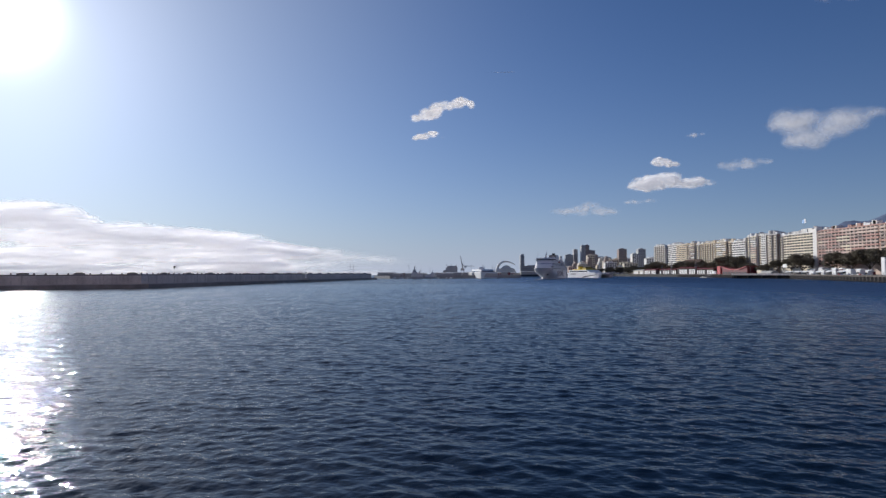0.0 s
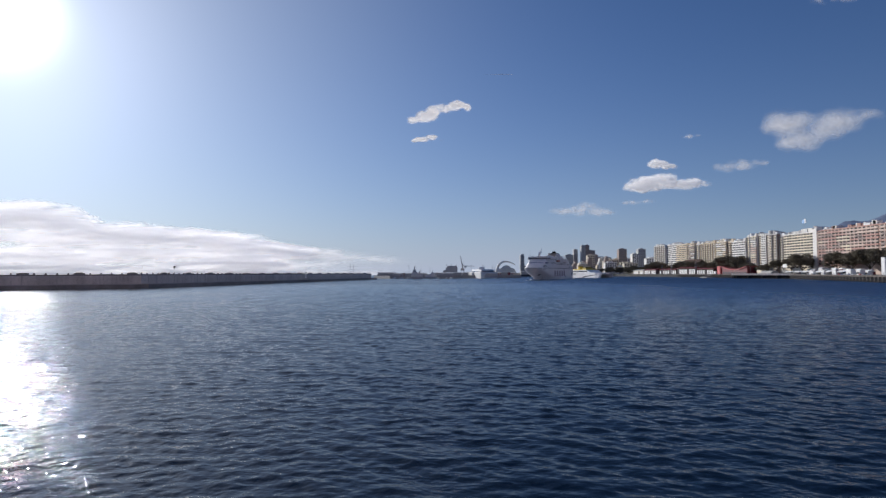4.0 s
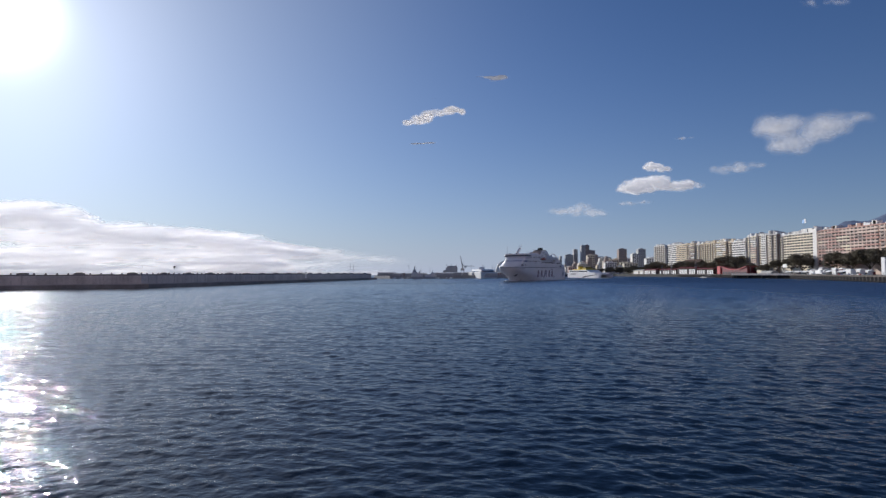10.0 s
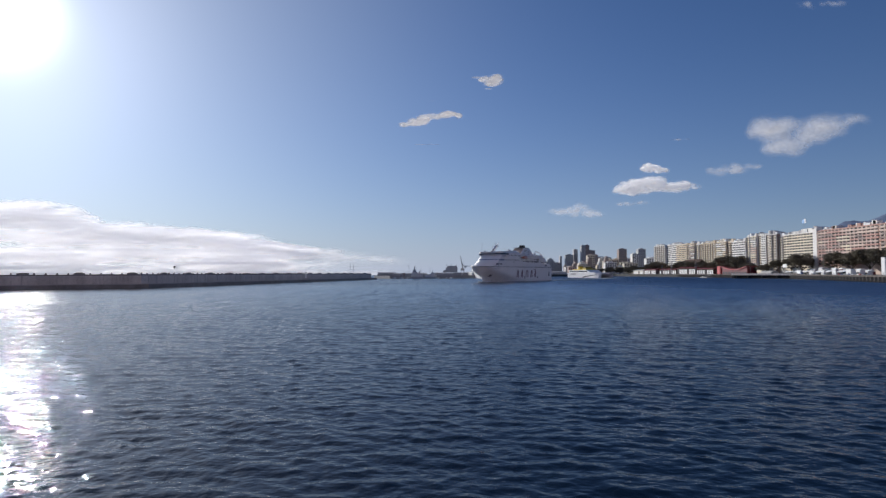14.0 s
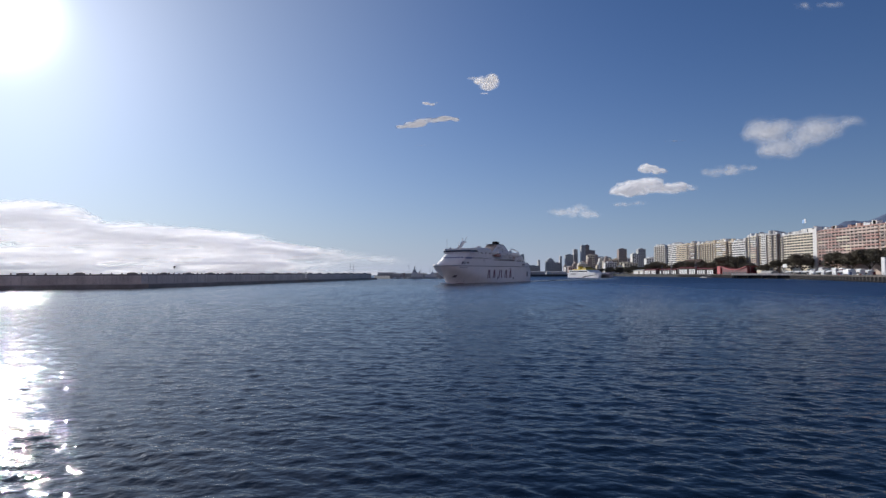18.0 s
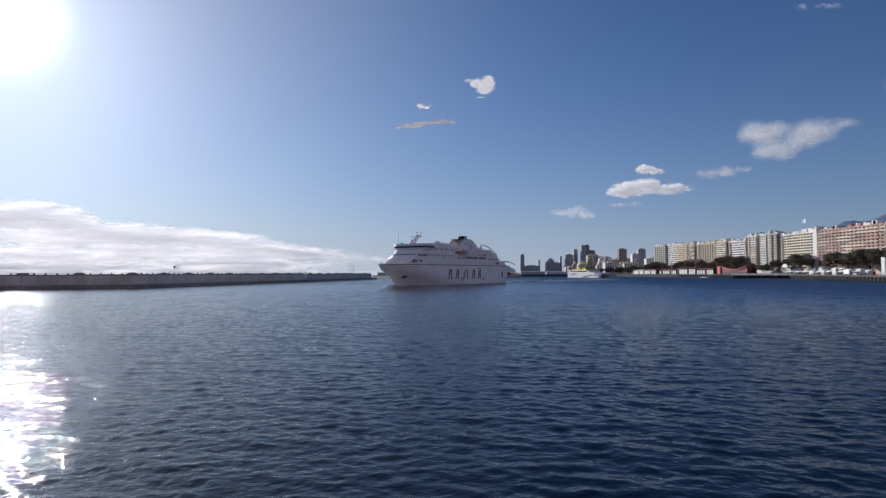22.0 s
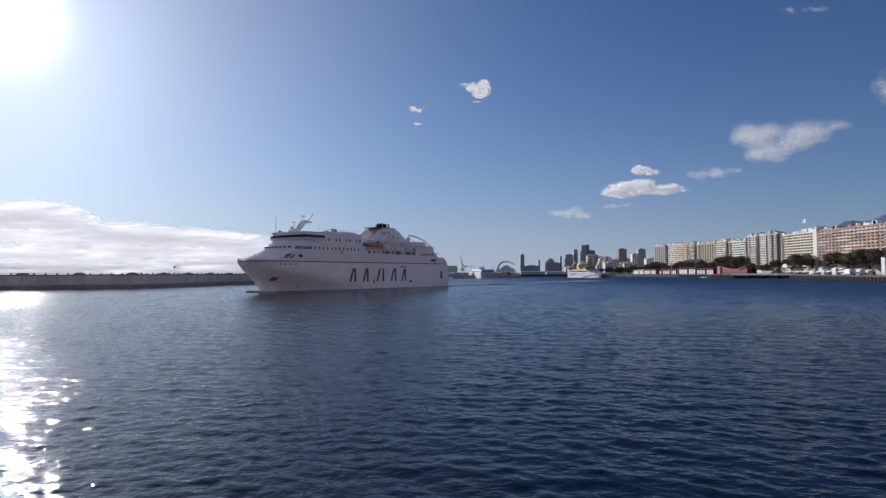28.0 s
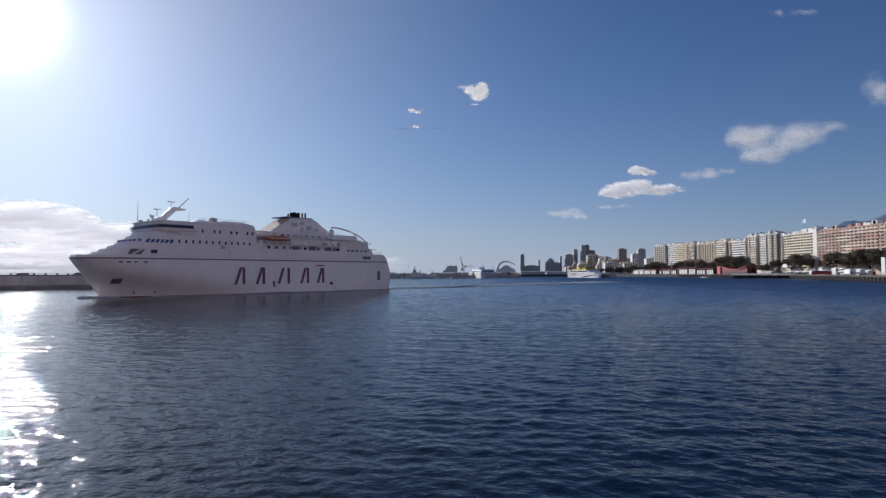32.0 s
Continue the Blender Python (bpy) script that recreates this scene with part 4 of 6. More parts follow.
BOW_WAVE = thing("bow_wave", "small curl of white foam at the ferry's stem", "bow wave")
for side in (-1, 1):
    g = foam_patch(300, 0.8, 1.8, 5 + side, 11.0, 1.2)
    g.v = [(x - 6.6, y + side * (0.7 + 0.28 * x), 0.1 + z * 1.8) for x, y, z in g.v]
    part("foam_crest", g, M_FOAM, BOW_WAVE, smooth=True)
srnd = random.Random(71)
g = Geo()
for i in range(150):
    q = srnd.random()
    x, y = -6.8 + 8 * q, srnd.uniform(-1, 1) * (0.8 + 2.6 * q) + 0.8
    a, w, h = srnd.uniform(-0.9, 0.9), srnd.uniform(0.3, 0.9), srnd.uniform(0.25, 1.0) * (1.2 - 0.6 * q)
    c, d = w * math.cos(a + 1.57), w * math.sin(a + 1.57)
    g.add([(x - c, y - d, 0), (x + c, y + d, 0), (x + c * 0.6 - 0.2, y + d * 0.6, h * srnd.uniform(0.6, 1)), (x - c * 0.5 - 0.3, y - d * 0.5, h)], [(0, 1, 2, 3)])
part("spray", g, M_SPRAY, BOW_WAVE, "thin upright blades of white spray")
WAKE = thing("wake", "pale streak of churned water trailing astern of the ferry", "wake", kind="stuff")
g = Geo()
# a flattened, aerated lane astern, ragged at its edges, and foam along it that thins with distance
wrnd = random.Random(14)
lane = []
for i in range(120):
    x = 136 + 300 * (i / 119) ** 1.3
    half = 7 + 11 * (i / 119)
    lane.append([(x, -half + wrnd.uniform(-1.4, 1.4), 0.2), (x, half + wrnd.uniform(-1.4, 1.4), 0.2)])
part("churned_lane", Geo().loft(lane, closed=False, caps=False), M_CHURN, WAKE, "smooth pale aerated water")
g = Geo()
for i in range(190):
    # drawn-out ribbons of pale water, spreading either side of the lane
    q = wrnd.random()
    x0, y0, long, half = 140 + 250 * q, wrnd.uniform(-1, 1) * (8 + 26 * q), wrnd.uniform(14, 42), wrnd.uniform(0.8, 2.4)
    ribbon = []
    for k in range(9):
        swell = half * math.sin(math.pi * (k + 0.15) / 8.3) * wrnd.uniform(0.7, 1.2)
        yk = y0 + 0.06 * long * k / 8 * (1 if y0 > 0 else -1) + wrnd.uniform(-0.4, 0.4)
        ribbon.append([(x0 + long * k / 8, yk - swell, 0.21), (x0 + long * k / 8, yk + swell, 0.21)])
    g.loft(ribbon, closed=False, caps=False)
part("spent_foam", g, M_CHURN, WAKE, "pale ribbons of spent foam")
g = foam_patch(700, 5.0, 5, 11, 60, 1.3)
g.v = [(136 + x, y, 0.13 + z * 0.5) for x, y, z in g.v]
part("foam", g, M_FOAM, WAKE)
for side in (-1, 1):
    g = foam_patch(900, 0.7, 2.0, 21 + side, 120, 1.0)
    g.v = [(16 + x, y + side * (6.6 + 5.4 * (1 - math.exp(-x / 30)) + 0.045 * x), 0.08 + z * 0.5) for x, y, z in g.v]
    part("side_foam", g, M_FOAM, WAKE, "thin line of foam along the hull")
# all three to the ship's true length
for ob in (SHIP, BOW_WAVE, WAKE):
    for c in ob.children:
        c.matrix_basis = Matrix.Scale(SHIP_SIZE, 4) @ c.matrix_basis


# ---- city ----
PANES = {}


def pane(w, h):
    key = (round(w, 1), round(h, 1))
    if key not in PANES:
        PANES[key] = Geo().box(-0.09, 0.06, -key[0] / 2, key[0] / 2, 0, key[1]).mesh("window", M_PANE)
    return PANES[key]


def apartment(y0, y1, x, z_top, floors, style, wall, band, label, bay=4.2, deep=18, roofs=(), first=2, every=1, tones=()):
    """A block along the avenue, its front on the side of the harbour."""
    base, z_top = QUAY_Z, z_top + 1.7
    t = thing("apartment_building", label, "building", pose(x, y0, base), "avenue blocks")
    ln, h = y1 - y0, z_top - base
    part("wall", Geo().box(0, deep, 0, ln, 0, h), wall, t)
    part("roof_parapet", Geo().box(-0.25, 0.25, -0.2, ln + 0.2, h - 0.2, h + 1.1).box(-0.2, deep, -0.25, 0.25, h - 0.2, h + 1.1), band, t)
    fh = h / floors
    nb = max(2, int(ln / bay))
    step = ln / nb
    for f in range(first, floors):
        z = f * fh
        if style == "band":
            y = 0.3
            while y < ln - 1:
                w = min(random.uniform(9, 26), ln - 0.3 - y)
                tone = random.choice(tones) if tones else band
                part("balcony", Geo().box(-1.5, 0.0, y, y + w - 0.25, z - 0.15, z + random.choice((1.2, 1.5, 1.9))), tone, t)
                y += w
        for b in range(0, nb, every):
            y = step * (b + 0.5)
            if style == "grid":
                part("window", pane(step * 0.8, fh * 0.55), None, t, m=pose(0, y, z + fh * 0.28))
            elif style == "band":
                part("window", pane(step * 0.7, fh * 0.5), None, t, m=pose(0, y, z + fh * 0.42))
            elif style == "column":
                part("window", pane(step * 0.5, fh * 0.55), None, t, m=pose(0, y, z + fh * 0.28))
                if b % 2 == 0:
                    part("balcony", bal_mesh(step * 0.9), None, t, m=pose(0, y, z))
    if style == "column":
        for b in range(nb + 1):
            if b % 2 == 0:
                if b < nb - 1:
                    # no recess is built: the flat strip's dark brown stands for its shade
                    part("loggia", Geo().box(-0.06, 0.04, step * (b + 1.05), step * (b + 1.95), fh * 1.6, h - 1.0), M_LOGGIA_SHADE, t, "flat dark strip coloured as the shade of a recess")
                part("pier", Geo().box(-0.9, 0, step * b - 0.35, step * b + 0.35, fh * 1.5, h), band, t)
    for a, b, hh in roofs:
        rb = part("roof_house", Geo().box(2, deep - 3, ln * a, ln * b, h, h + hh), band, t)
        part("roof_hatch", Geo().box(1.9, 2.05, ln * (a * 0.6 + b * 0.4), ln * (a * 0.4 + b * 0.6), h + 0.5, h + hh * 0.8), M_DARK, rb)
    for i in range(max(2, int(ln / 7))):
        ry, rw, rh = random.uniform(0.04, 0.9) * ln, random.uniform(2, 6.5), random.uniform(2.2, 6.0)
        part("roof_house", Geo().box(1.5, random.uniform(6, 10), ry, min(ln, ry + rw), h, h + rh), random.choice((M_TENT, M_WHITE, M_TENT, M_GREYB, band)), t)
    for i in range(2):
        rx, ry = random.uniform(3, deep - 3), random.uniform(0.1, 0.9) * ln
        part("aerial", Geo().cyl((rx, ry, h), (rx, ry, h + 4), 0.1, 0.06, 4).box(rx - 0.8, rx + 0.8, ry - 0.05, ry + 0.05, h + 3.2, h + 3.3), M_STEEL, t)
    return t


BALS = {}


def bal_mesh(w):
    key = round(w, 1)
    if key not in BALS:
        BALS[key] = Geo().box(-1.3, 0, -key / 2, key / 2, -0.15, 0.1).box(-1.3, -1.15, -key / 2, key / 2, 0.1, 1.1).mesh("balcony", M_CREAM)
    return BALS[key]


AV = 478
TONES = (M_PINK, M_PALEPINK, M_CREAM, M_PINK, M_BROWN, M_PALEPINK)
apartment(545, 655, AV - 8, 57.2, 15, "band", M_PALEPINK, M_PINK, "long salmon and cream apartment block with balcony bands", 6.5, first=3, tones=TONES)
apartment(656, 764, AV - 8, 57.2, 15, "band", M_PALEPINK, M_PINK, "long salmon and cream apartment block with balcony bands", 6.5, first=3, tones=TONES, roofs=((0.1, 0.2, 3), (0.45, 0.5, 4)))
apartment(765, 773, AV - 9, 59.5, 15, "plain", M_WHITE, M_WHITE, "narrow white stair tower between two blocks", 4)
apartment(774, 848, AV - 4, 57.3, 15, "grid", M_CREAM, M_WHITE, "cream-white apartment block with a grid of wide windows", 6.2, roofs=((0.15, 0.45, 6), (0.5, 0.75, 4), (0.02, 0.1, 5)))
apartment(849, 866, AV, 56.5, 15, "column", M_GREYB, M_GREYB, "narrow grey apartment block", 4)
apartment(867, 886, AV - 3, 60.5, 15, "column", M_BROWN, M_SLATE, "narrow dark brown apartment block", 5, roofs=((0.3, 0.7, 4),))
apartment(887, 897, AV - 2, 61.5, 16, "column", M_SLATE, M_GREYB, "narrow blue-grey apartment block", 4.5, roofs=((0.05, 0.6, 5),))
apartment(898, 914, AV, 60, 16, "band", M_WHITE, M_WHITE, "narrow white apartment block with balcony bands", 4.5, roofs=((0.4, 0.9, 4),))
apartment(915, 926, AV + 1, 62, 16, "column", M_BROWN, M_WHITE, "narrow brown apartment block with white piers", 4.5)
apartment(927, 944, AV - 1, 60.5, 16, "band", M_WHITE, M_CREAM, "narrow cream and white apartment block with balcony bands", 4.5, tones=(M_WHITE, M_PALEPINK, M_CREAM))
apartment(945, 963, AV + 2, 61.5, 16, "column", M_CREAM, M_WHITE, "cream apartment block with white piers and balconies", 4.5, roofs=((0.6, 0.95, 3),))
apartment(964, 1008, AV, 55.8, 14, "grid", M_WHITE, M_WHITE, "plain white lower apartment block", 5)
apartment(1009, 1030, AV + 3, 56.5, 14, "column", M_BROWN, M_TANW, "brownish apartment block with balcony columns", 5, roofs=((0.3, 0.6, 4),))
apartment(1031, 1070, AV + 1, 58, 15, "band", M_TANW, M_CREAM, "sand-coloured apartment block with balcony bands", 5, roofs=((0.3, 0.45, 6), (0.7, 0.8, 4)), tones=(M_CREAM, M_WHITE, M_TANW))
apartment(1071, 1132, AV, 58.5, 15, "column", M_CREAM, M_TANW, "cream apartment block with balcony columns", 5, roofs=((0.1, 0.22, 5), (0.6, 0.7, 5)))
apartment(1133, 1160, AV + 3, 59, 15, "column", M_BROWN, M_WHITE, "brown apartment block with white piers", 5.5, roofs=((0.5, 0.7, 4),))
apartment(1161, 1190, AV + 1, 61, 15, "band", M_CREAM, M_TANW, "cream apartment block with sand balcony bands", 5.5, tones=(M_WHITE, M_CREAM, M_BROWN))
apartment(1191, 1248, AV, 61.5, 15, "band", M_CREAM, M_TANW, "cream apartment block with balcony bands", 6)
apartment(1249, 1312, AV + 4, 64, 15, "grid", M_WHITE, M_WHITE, "white apartment block with a grid of windows", 6, roofs=((0.4, 0.6, 4),))
apartment(1313, 1380, AV, 65, 15, "column", M_WHITE, M_WHITE, "white apartment block with balcony columns", 6, roofs=((0.7, 0.9, 4),))

mastf = thing("roof_sign", "white and blue sign on a thin mast on a roof", "sign", pose(AV + 6, 816, 57.3))
part("pole", Geo().cyl((0, 0, 0), (0, 0, 18), 0.25, 0.14), M_STEEL, mastf)
part("panel", Geo().box(-0.3, 0.3, -4.2, -1.6, 16.1, 21.7), M_TENT, mastf)
part("panel_stripe", Geo().box(-0.36, 0.36, -1.6, 3.6, 16.1, 21.2), M_SIGN, mastf)


def tower(x, y, w, d, h, wall, label, floors, cols, top="flat", turn=0.0):
    """A distant tower or block: front towards the harbour, storeys of windows, a stepped or rounded head."""
    t = thing("office_tower" if h > 60 else "city_block", label, "building", pose(x, y, QUAY_Z, 0, 0, turn), "distant city")
    part("wall", Geo().box(-w / 2, w / 2, 0, d, 0, h), wall, t)
    if top == "round":
        part("head", Geo().loft([[(-w / 2 + w / 2 * (1 - math.cos(a)) , yy, h + w * 0.45 * math.sin(a)) if a <= math.pi / 2 else (w / 2 - w / 2 * (1 + math.cos(a)), yy, h + w * 0.45 * math.sin(a))
                                  for a in [math.pi * k / 10 for k in range(11)]] for yy in (0.2, d - 0.2)]), wall, t)
    elif top == "step":
        part("head", Geo().box(-w * 0.32, w * 0.32, 0.6, d - 1, h, h + 7).box(-w * 0.15, w * 0.15, 1.2, d - 2, h + 7, h + 12), wall, t)
    else:
        part("plant_room", Geo().box(-w * 0.25, w * 0.2, d * 0.2, d * 0.8, h, h + 3.2), wall, t)
        part("parapet", Geo().box(-w / 2 - 0.1, w / 2 + 0.1, -0.1, 0.3, h, h + 1), wall, t)
    fh, st = h / floors, w / cols
    # far, slate and brown blocks take the pane with haze coloured in
    me = Geo().box(-st * 0.33, st * 0.33, -0.12, 0.05, 0, fh * 0.55).mesh("window", M_HAZEPANE if y > 2200 or wall in (M_SLATE, M_BROWN) else M_PANE)
    for f in range(1, floors):
        for c in range(cols):
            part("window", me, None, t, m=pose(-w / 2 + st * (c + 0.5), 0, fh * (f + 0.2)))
    return t


# the far centre, about 2300 m away
FAR = 2300
for k, (east, w, h, wl, lab, fl, co, top) in enumerate((
        (299, 15, 69, M_SLATE, "tall dark lone tower with a rounded head", 14, 3, "round"),
        (336, 64, 31, M_SLATE, "long low dark building block in the distant city", 5, 9, "flat"),
        (367, 7, 52, M_SLATE, "slim dark tower in the distant city", 12, 1, "flat"),
        (405, 34, 48, M_SLATE, "stepped dark tower in the distant city", 9, 5, "step"),
        (435, 20, 42, M_GREYB, "grey office block in the distant city", 9, 4, "flat"),
        (450, 7, 66, M_SLATE, "slim dark tower in the distant city", 12, 1, "flat"),
        (465, 10, 36, M_GREYB, "grey office block in the distant city", 8, 2, "flat"),
        (480, 30, 72, M_SLATE, "dark glass office tower in the distant city", 14, 5, "flat"),
        (507, 15, 92, M_SLATE, "slim dark office tower in the distant city", 18, 3, "flat"),
        (530, 16, 106, M_GREYB, "tall twin office tower with dark glazing", 22, 3, "flat"),
        (548, 16, 108, M_BROWN, "tall twin office tower with dark glazing", 22, 3, "flat"),
        (567, 28, 88, M_BROWN, "brown office tower in the distant city", 18, 5, "flat"),
        (598, 30, 62, M_GREYB, "grey office block in the distant city", 12, 5, "flat"),
        (625, 26, 62, M_SLATE, "dark office block in the distant city", 12, 5, "flat"))):
    tower(east, FAR + 15 * (k % 3), w, 20, h, wl, lab, fl, co, top)
# the middle distance, between the far centre and the avenue
for x, y, w, h, wl, lab, fl, co in (
        (455, 1720, 26, 44, M_WHITE, "white apartment block in the distant city", 11, 5), (484, 1700, 22, 40, M_CREAM, "cream apartment block in the distant city", 10, 4),
        (498, 1690, 22, 68, M_BROWN, "brownish apartment tower in the distant city", 16, 4), (517, 1640, 16, 54, M_WHITE, "white apartment block in the distant city", 14, 3),
        (535, 1640, 20, 66, M_SLATE, "dark apartment tower in the distant city", 16, 4), (545, 1560, 26, 40, M_CREAM, "cream apartment block in the distant city", 10, 5),
        (440, 1600, 30, 30, M_WHITE, "white apartment block in the distant city", 7, 5), (480, 1560, 34, 27, M_CREAM, "cream apartment block in the distant city", 7, 5),
        (515, 1500, 30, 38, M_WHITE, "white apartment block in the distant city", 9, 5), (520, 1440, 30, 48, M_WHITE, "white apartment block in the distant city", 12, 5)):
    tower(x, y, w, 18, h, wl, lab, fl, co)

# lower blocks packed between them
brnd = random.Random(31)
for i in range(34):
    y = brnd.uniform(1620, 2200)
    x = y * brnd.uniform(0.2, 0.335)
    if x > 600 or x < 395:
        x = brnd.uniform(395, 600)
    w, h = brnd.uniform(16, 30), brnd.uniform(20, 46) * (y / 2000)
    tower(x, y, w, 16, h, brnd.choice((M_WHITE, M_CREAM, M_GREYB, M_BROWN, M_WHITE)), "packed apartment block in the distant city", max(4, int(h / 3.6)), max(3, int(w / 6)))

# the city climbing behind, block over block
krnd = random.Random(63)
for i in range(30):
    y = krnd.uniform(1640, 2260)
    ratio = krnd.uniform(0.19, 0.335)
    h = (krnd.uniform(22, 40) if ratio < 0.235 else krnd.uniform(32, 62)) * (y / 2000)
    w = krnd.uniform(12, 24)
    paint, word = krnd.choice(((M_BROWN, "brownish"), (M_PALEPINK, "pale pinkish"), (M_WHITE, "white"), (M_CREAM, "cream"), (M_GREYB, "grey"), (M_BROWN, "brownish")))
    tower(y * ratio, y, w, 15, h, paint, word + " apartment block crowded into the distant city", max(4, int(h / 6)), 3, krnd.choice(("flat", "flat", "step")) if h < 45 else "flat")

part("far_dock_wall", wall_strip([(138, 1480), (138, 1091), (-94, 1077), (-129, 1149), (-151, 1500)], -0.5, 0.6, -3, QUAY_Z + 0.15), M_CONC3,
     thing("dock_wall", "weathered concrete wall of the far dock", "dock wall", kind="structure"))
# concert hall with its arched wing
hall = thing("concert_hall", "grey shell-roofed concert hall with a sweeping arched wing", "concert hall", pose(232, 2350, QUAY_Z))
rings = []
for i in range(19):
    q = i / 18
    ax, az = ((1 - q) ** 3 * c0 + 3 * (1 - q) ** 2 * q * c1 + 3 * (1 - q) * q * q * c2 + q ** 3 * c3 for c0, c1, c2, c3 in ((-25, -28, 8, 46), (0, 50, 60, 36)))
    tx, tz = (3 * (1 - q) ** 2 * (c1 - c0) + 6 * (1 - q) * q * (c2 - c1) + 3 * q * q * (c3 - c2) for c0, c1, c2, c3 in ((-25, -28, 8, 46), (0, 50, 60, 36)))
    ln = math.hypot(tx, tz)
    nx, nz = -tz / ln, tx / ln
    w, th = 9 * (1 - q) ** 0.7 + 0.6, 4.6 * (1 - q) ** 0.6 + 0.5
    rings.append([(ax + nx * th, -w, az + nz * th), (ax + nx * th, w, az + nz * th), (ax - nx * th, w, az - nz * th), (ax - nx * th, -w, az - nz * th)])
part("arched_wing", Geo().loft(rings), M_WHITE, hall, "pale concrete wing", True)
for sx, ww, hh in ((10, 24, 34), (-8, 18, 24), (28, 20, 24)):
    part("shell", Geo().loft([[(sx + ww * math.cos(math.pi * k / 10) * (1 - q), -10 - hh * 0.1 + 30 * q, hh * math.sin(math.pi * k / 10) ** 0.8 * (1 - 0.6 * q) + 0.1) for k in range(11)]
                              for q in (0, 0.25, 0.5, 0.75, 0.95)]), M_WHITE, hall, "pale tiled shell")
part("plinth", Geo().box(-55, 60, -25, 40, 0, 5), M_CONC, hall)


# ---- docks at the far end of the basin ----
def shed(x, y, w, d, h, wall, roof, label, bays=0, turn=0.0, bay_mat=None, category="shed", ridge=1.5):
    t = thing("quay_shed", label, category, pose(x, y, QUAY_Z, 0, 0, turn), "quay sheds")
    part("wall", Geo().box(-w / 2, w / 2, 0, d, 0, h), wall, t)
    part("roof", Geo().add([(-w / 2 - .4, -0.5, h), (w / 2 + .4, -0.5, h), (w / 2 + .4, d + .5, h), (-w / 2 - .4, d + .5, h), (-w / 2 - .4, d / 2, h + ridge), (w / 2 + .4, d / 2, h + ridge)],
                           [(0, 1, 5, 4), (2, 3, 4, 5), (1, 2, 5), (3, 0, 4), (3, 2, 1, 0)]), roof, t)
    for i in range(bays):
        st = w / bays
        part("bay_door", Geo().box(-w / 2 + st * (i + 0.18), -w / 2 + st * (i + 0.82), -0.12, 0.05, 0, h * 0.78), bay_mat or M_DARK, t)
    return t


for x, y, w, h, wl, lab in ((-60, 1120, 60, 3.5, M_GREYB, "low grey quay shed by the far dock"), (10, 1130, 50, 4, M_GREYB, "low grey quay shed by the far dock"), (60, 1150, 40, 4.5, M_GREYB, "low grey quay shed by the far dock"),
                            (120, 1160, 30, 4, M_DRED, "low dark red quay shed by the far dock"), (-118, 1260, 34, 5, M_CONC3, "low pale quay shed by the far dock"), (-128, 1380, 40, 6, M_GREYB, "low grey quay shed by the far dock"), (225, 1530, 60, 7, M_CONC3, "long pale ferry terminal on the far quay"), (285, 1530, 50, 6, M_WHITE, "white ferry terminal on the far quay"),
                            (345, 1520, 55, 8, M_CONC3, "long pale ferry terminal on the far quay")):
    shed(x, y, w, 14, h, wl, M_GREYB, lab, 7, bay_mat=M_GREYB)

for x, y, w, hs in ((-46, 1068, 26, ((0.1, 0.9, 4), (0.15, 0.6, 8), (0.22, 0.48, 12), (0.3, 0.4, 18), (0.62, 0.72, 10))), (-22, 1068, 22, ((0.05, 0.95, 3.5), (0.5, 0.9, 7), (0.62, 0.7, 11)))):
    t = thing("grey_ship", "small grey and white naval ship moored at the far quay", "ship", pose(x, y, 0), "moored ships")
    part("hull", Geo().loft([[(-w / 2, -3 * k, z), (-w / 2, 3 * k, z), (w / 2 - 3, 3 * k, z), (w / 2 + z * 0.6, 0, z), (w / 2 - 3, -3 * k, z)] for z, k in ((-1, 0.8), (1, 0.95), (3.4, 1.05))]), M_GREYB, t)
    for a, b, h in hs:
        part("deckhouse", Geo().prism([(w * (a - 0.5), 3.4), (w * (b - 0.5), 3.4), (w * (b - 0.5) - 0.5, 3.4 + h), (w * (a - 0.5) + 0.7, 3.4 + h)], -2.6 + h * 0.09, 2.6 - h * 0.09), M_WHITE if h < 9 else M_GREYB, t)
    part("mast", Geo().cyl((-1, 0, 8), (-1, 0, 20), 0.3, 0.12), M_STEEL, t)
    part("gun_turret", Geo().box(w / 2 - 6, w / 2 - 4, -1, 1, 3.4, 5), M_GREYB, t)

crnd = random.Random(17)
for i in range(20):
    x, y = crnd.uniform(-90, 130), crnd.uniform(1086, 1112)
    ln, hi = crnd.choice(((6.1, 1), (12.2, 1), (12.2, 2), (6.1, 2)))
    paint, word = crnd.choice(((M_GREYB, "grey"), (M_DRED, "dark red"), (M_SLATE, "pale grey"), (M_WHITE, "white"), (M_BROWN, "brown")))
    t = thing("shipping_container", word + " shipping containers stacked on the far quay", "container", pose(x, y, QUAY_Z, 0, 0, crnd.choice((0, 0, 90))), "quay containers")
    for k in range(hi):
        part("container_body", Geo().box(-ln / 2, ln / 2, -1.2, 1.2, 0.02 + k * 2.65, 2.6 + k * 2.65), paint, t)
        part("door_bar", Geo().box(ln / 2, ln / 2 + 0.06, -0.9, 0.9, 0.3 + k * 2.65, 2.4 + k * 2.65), M_STEEL, t)
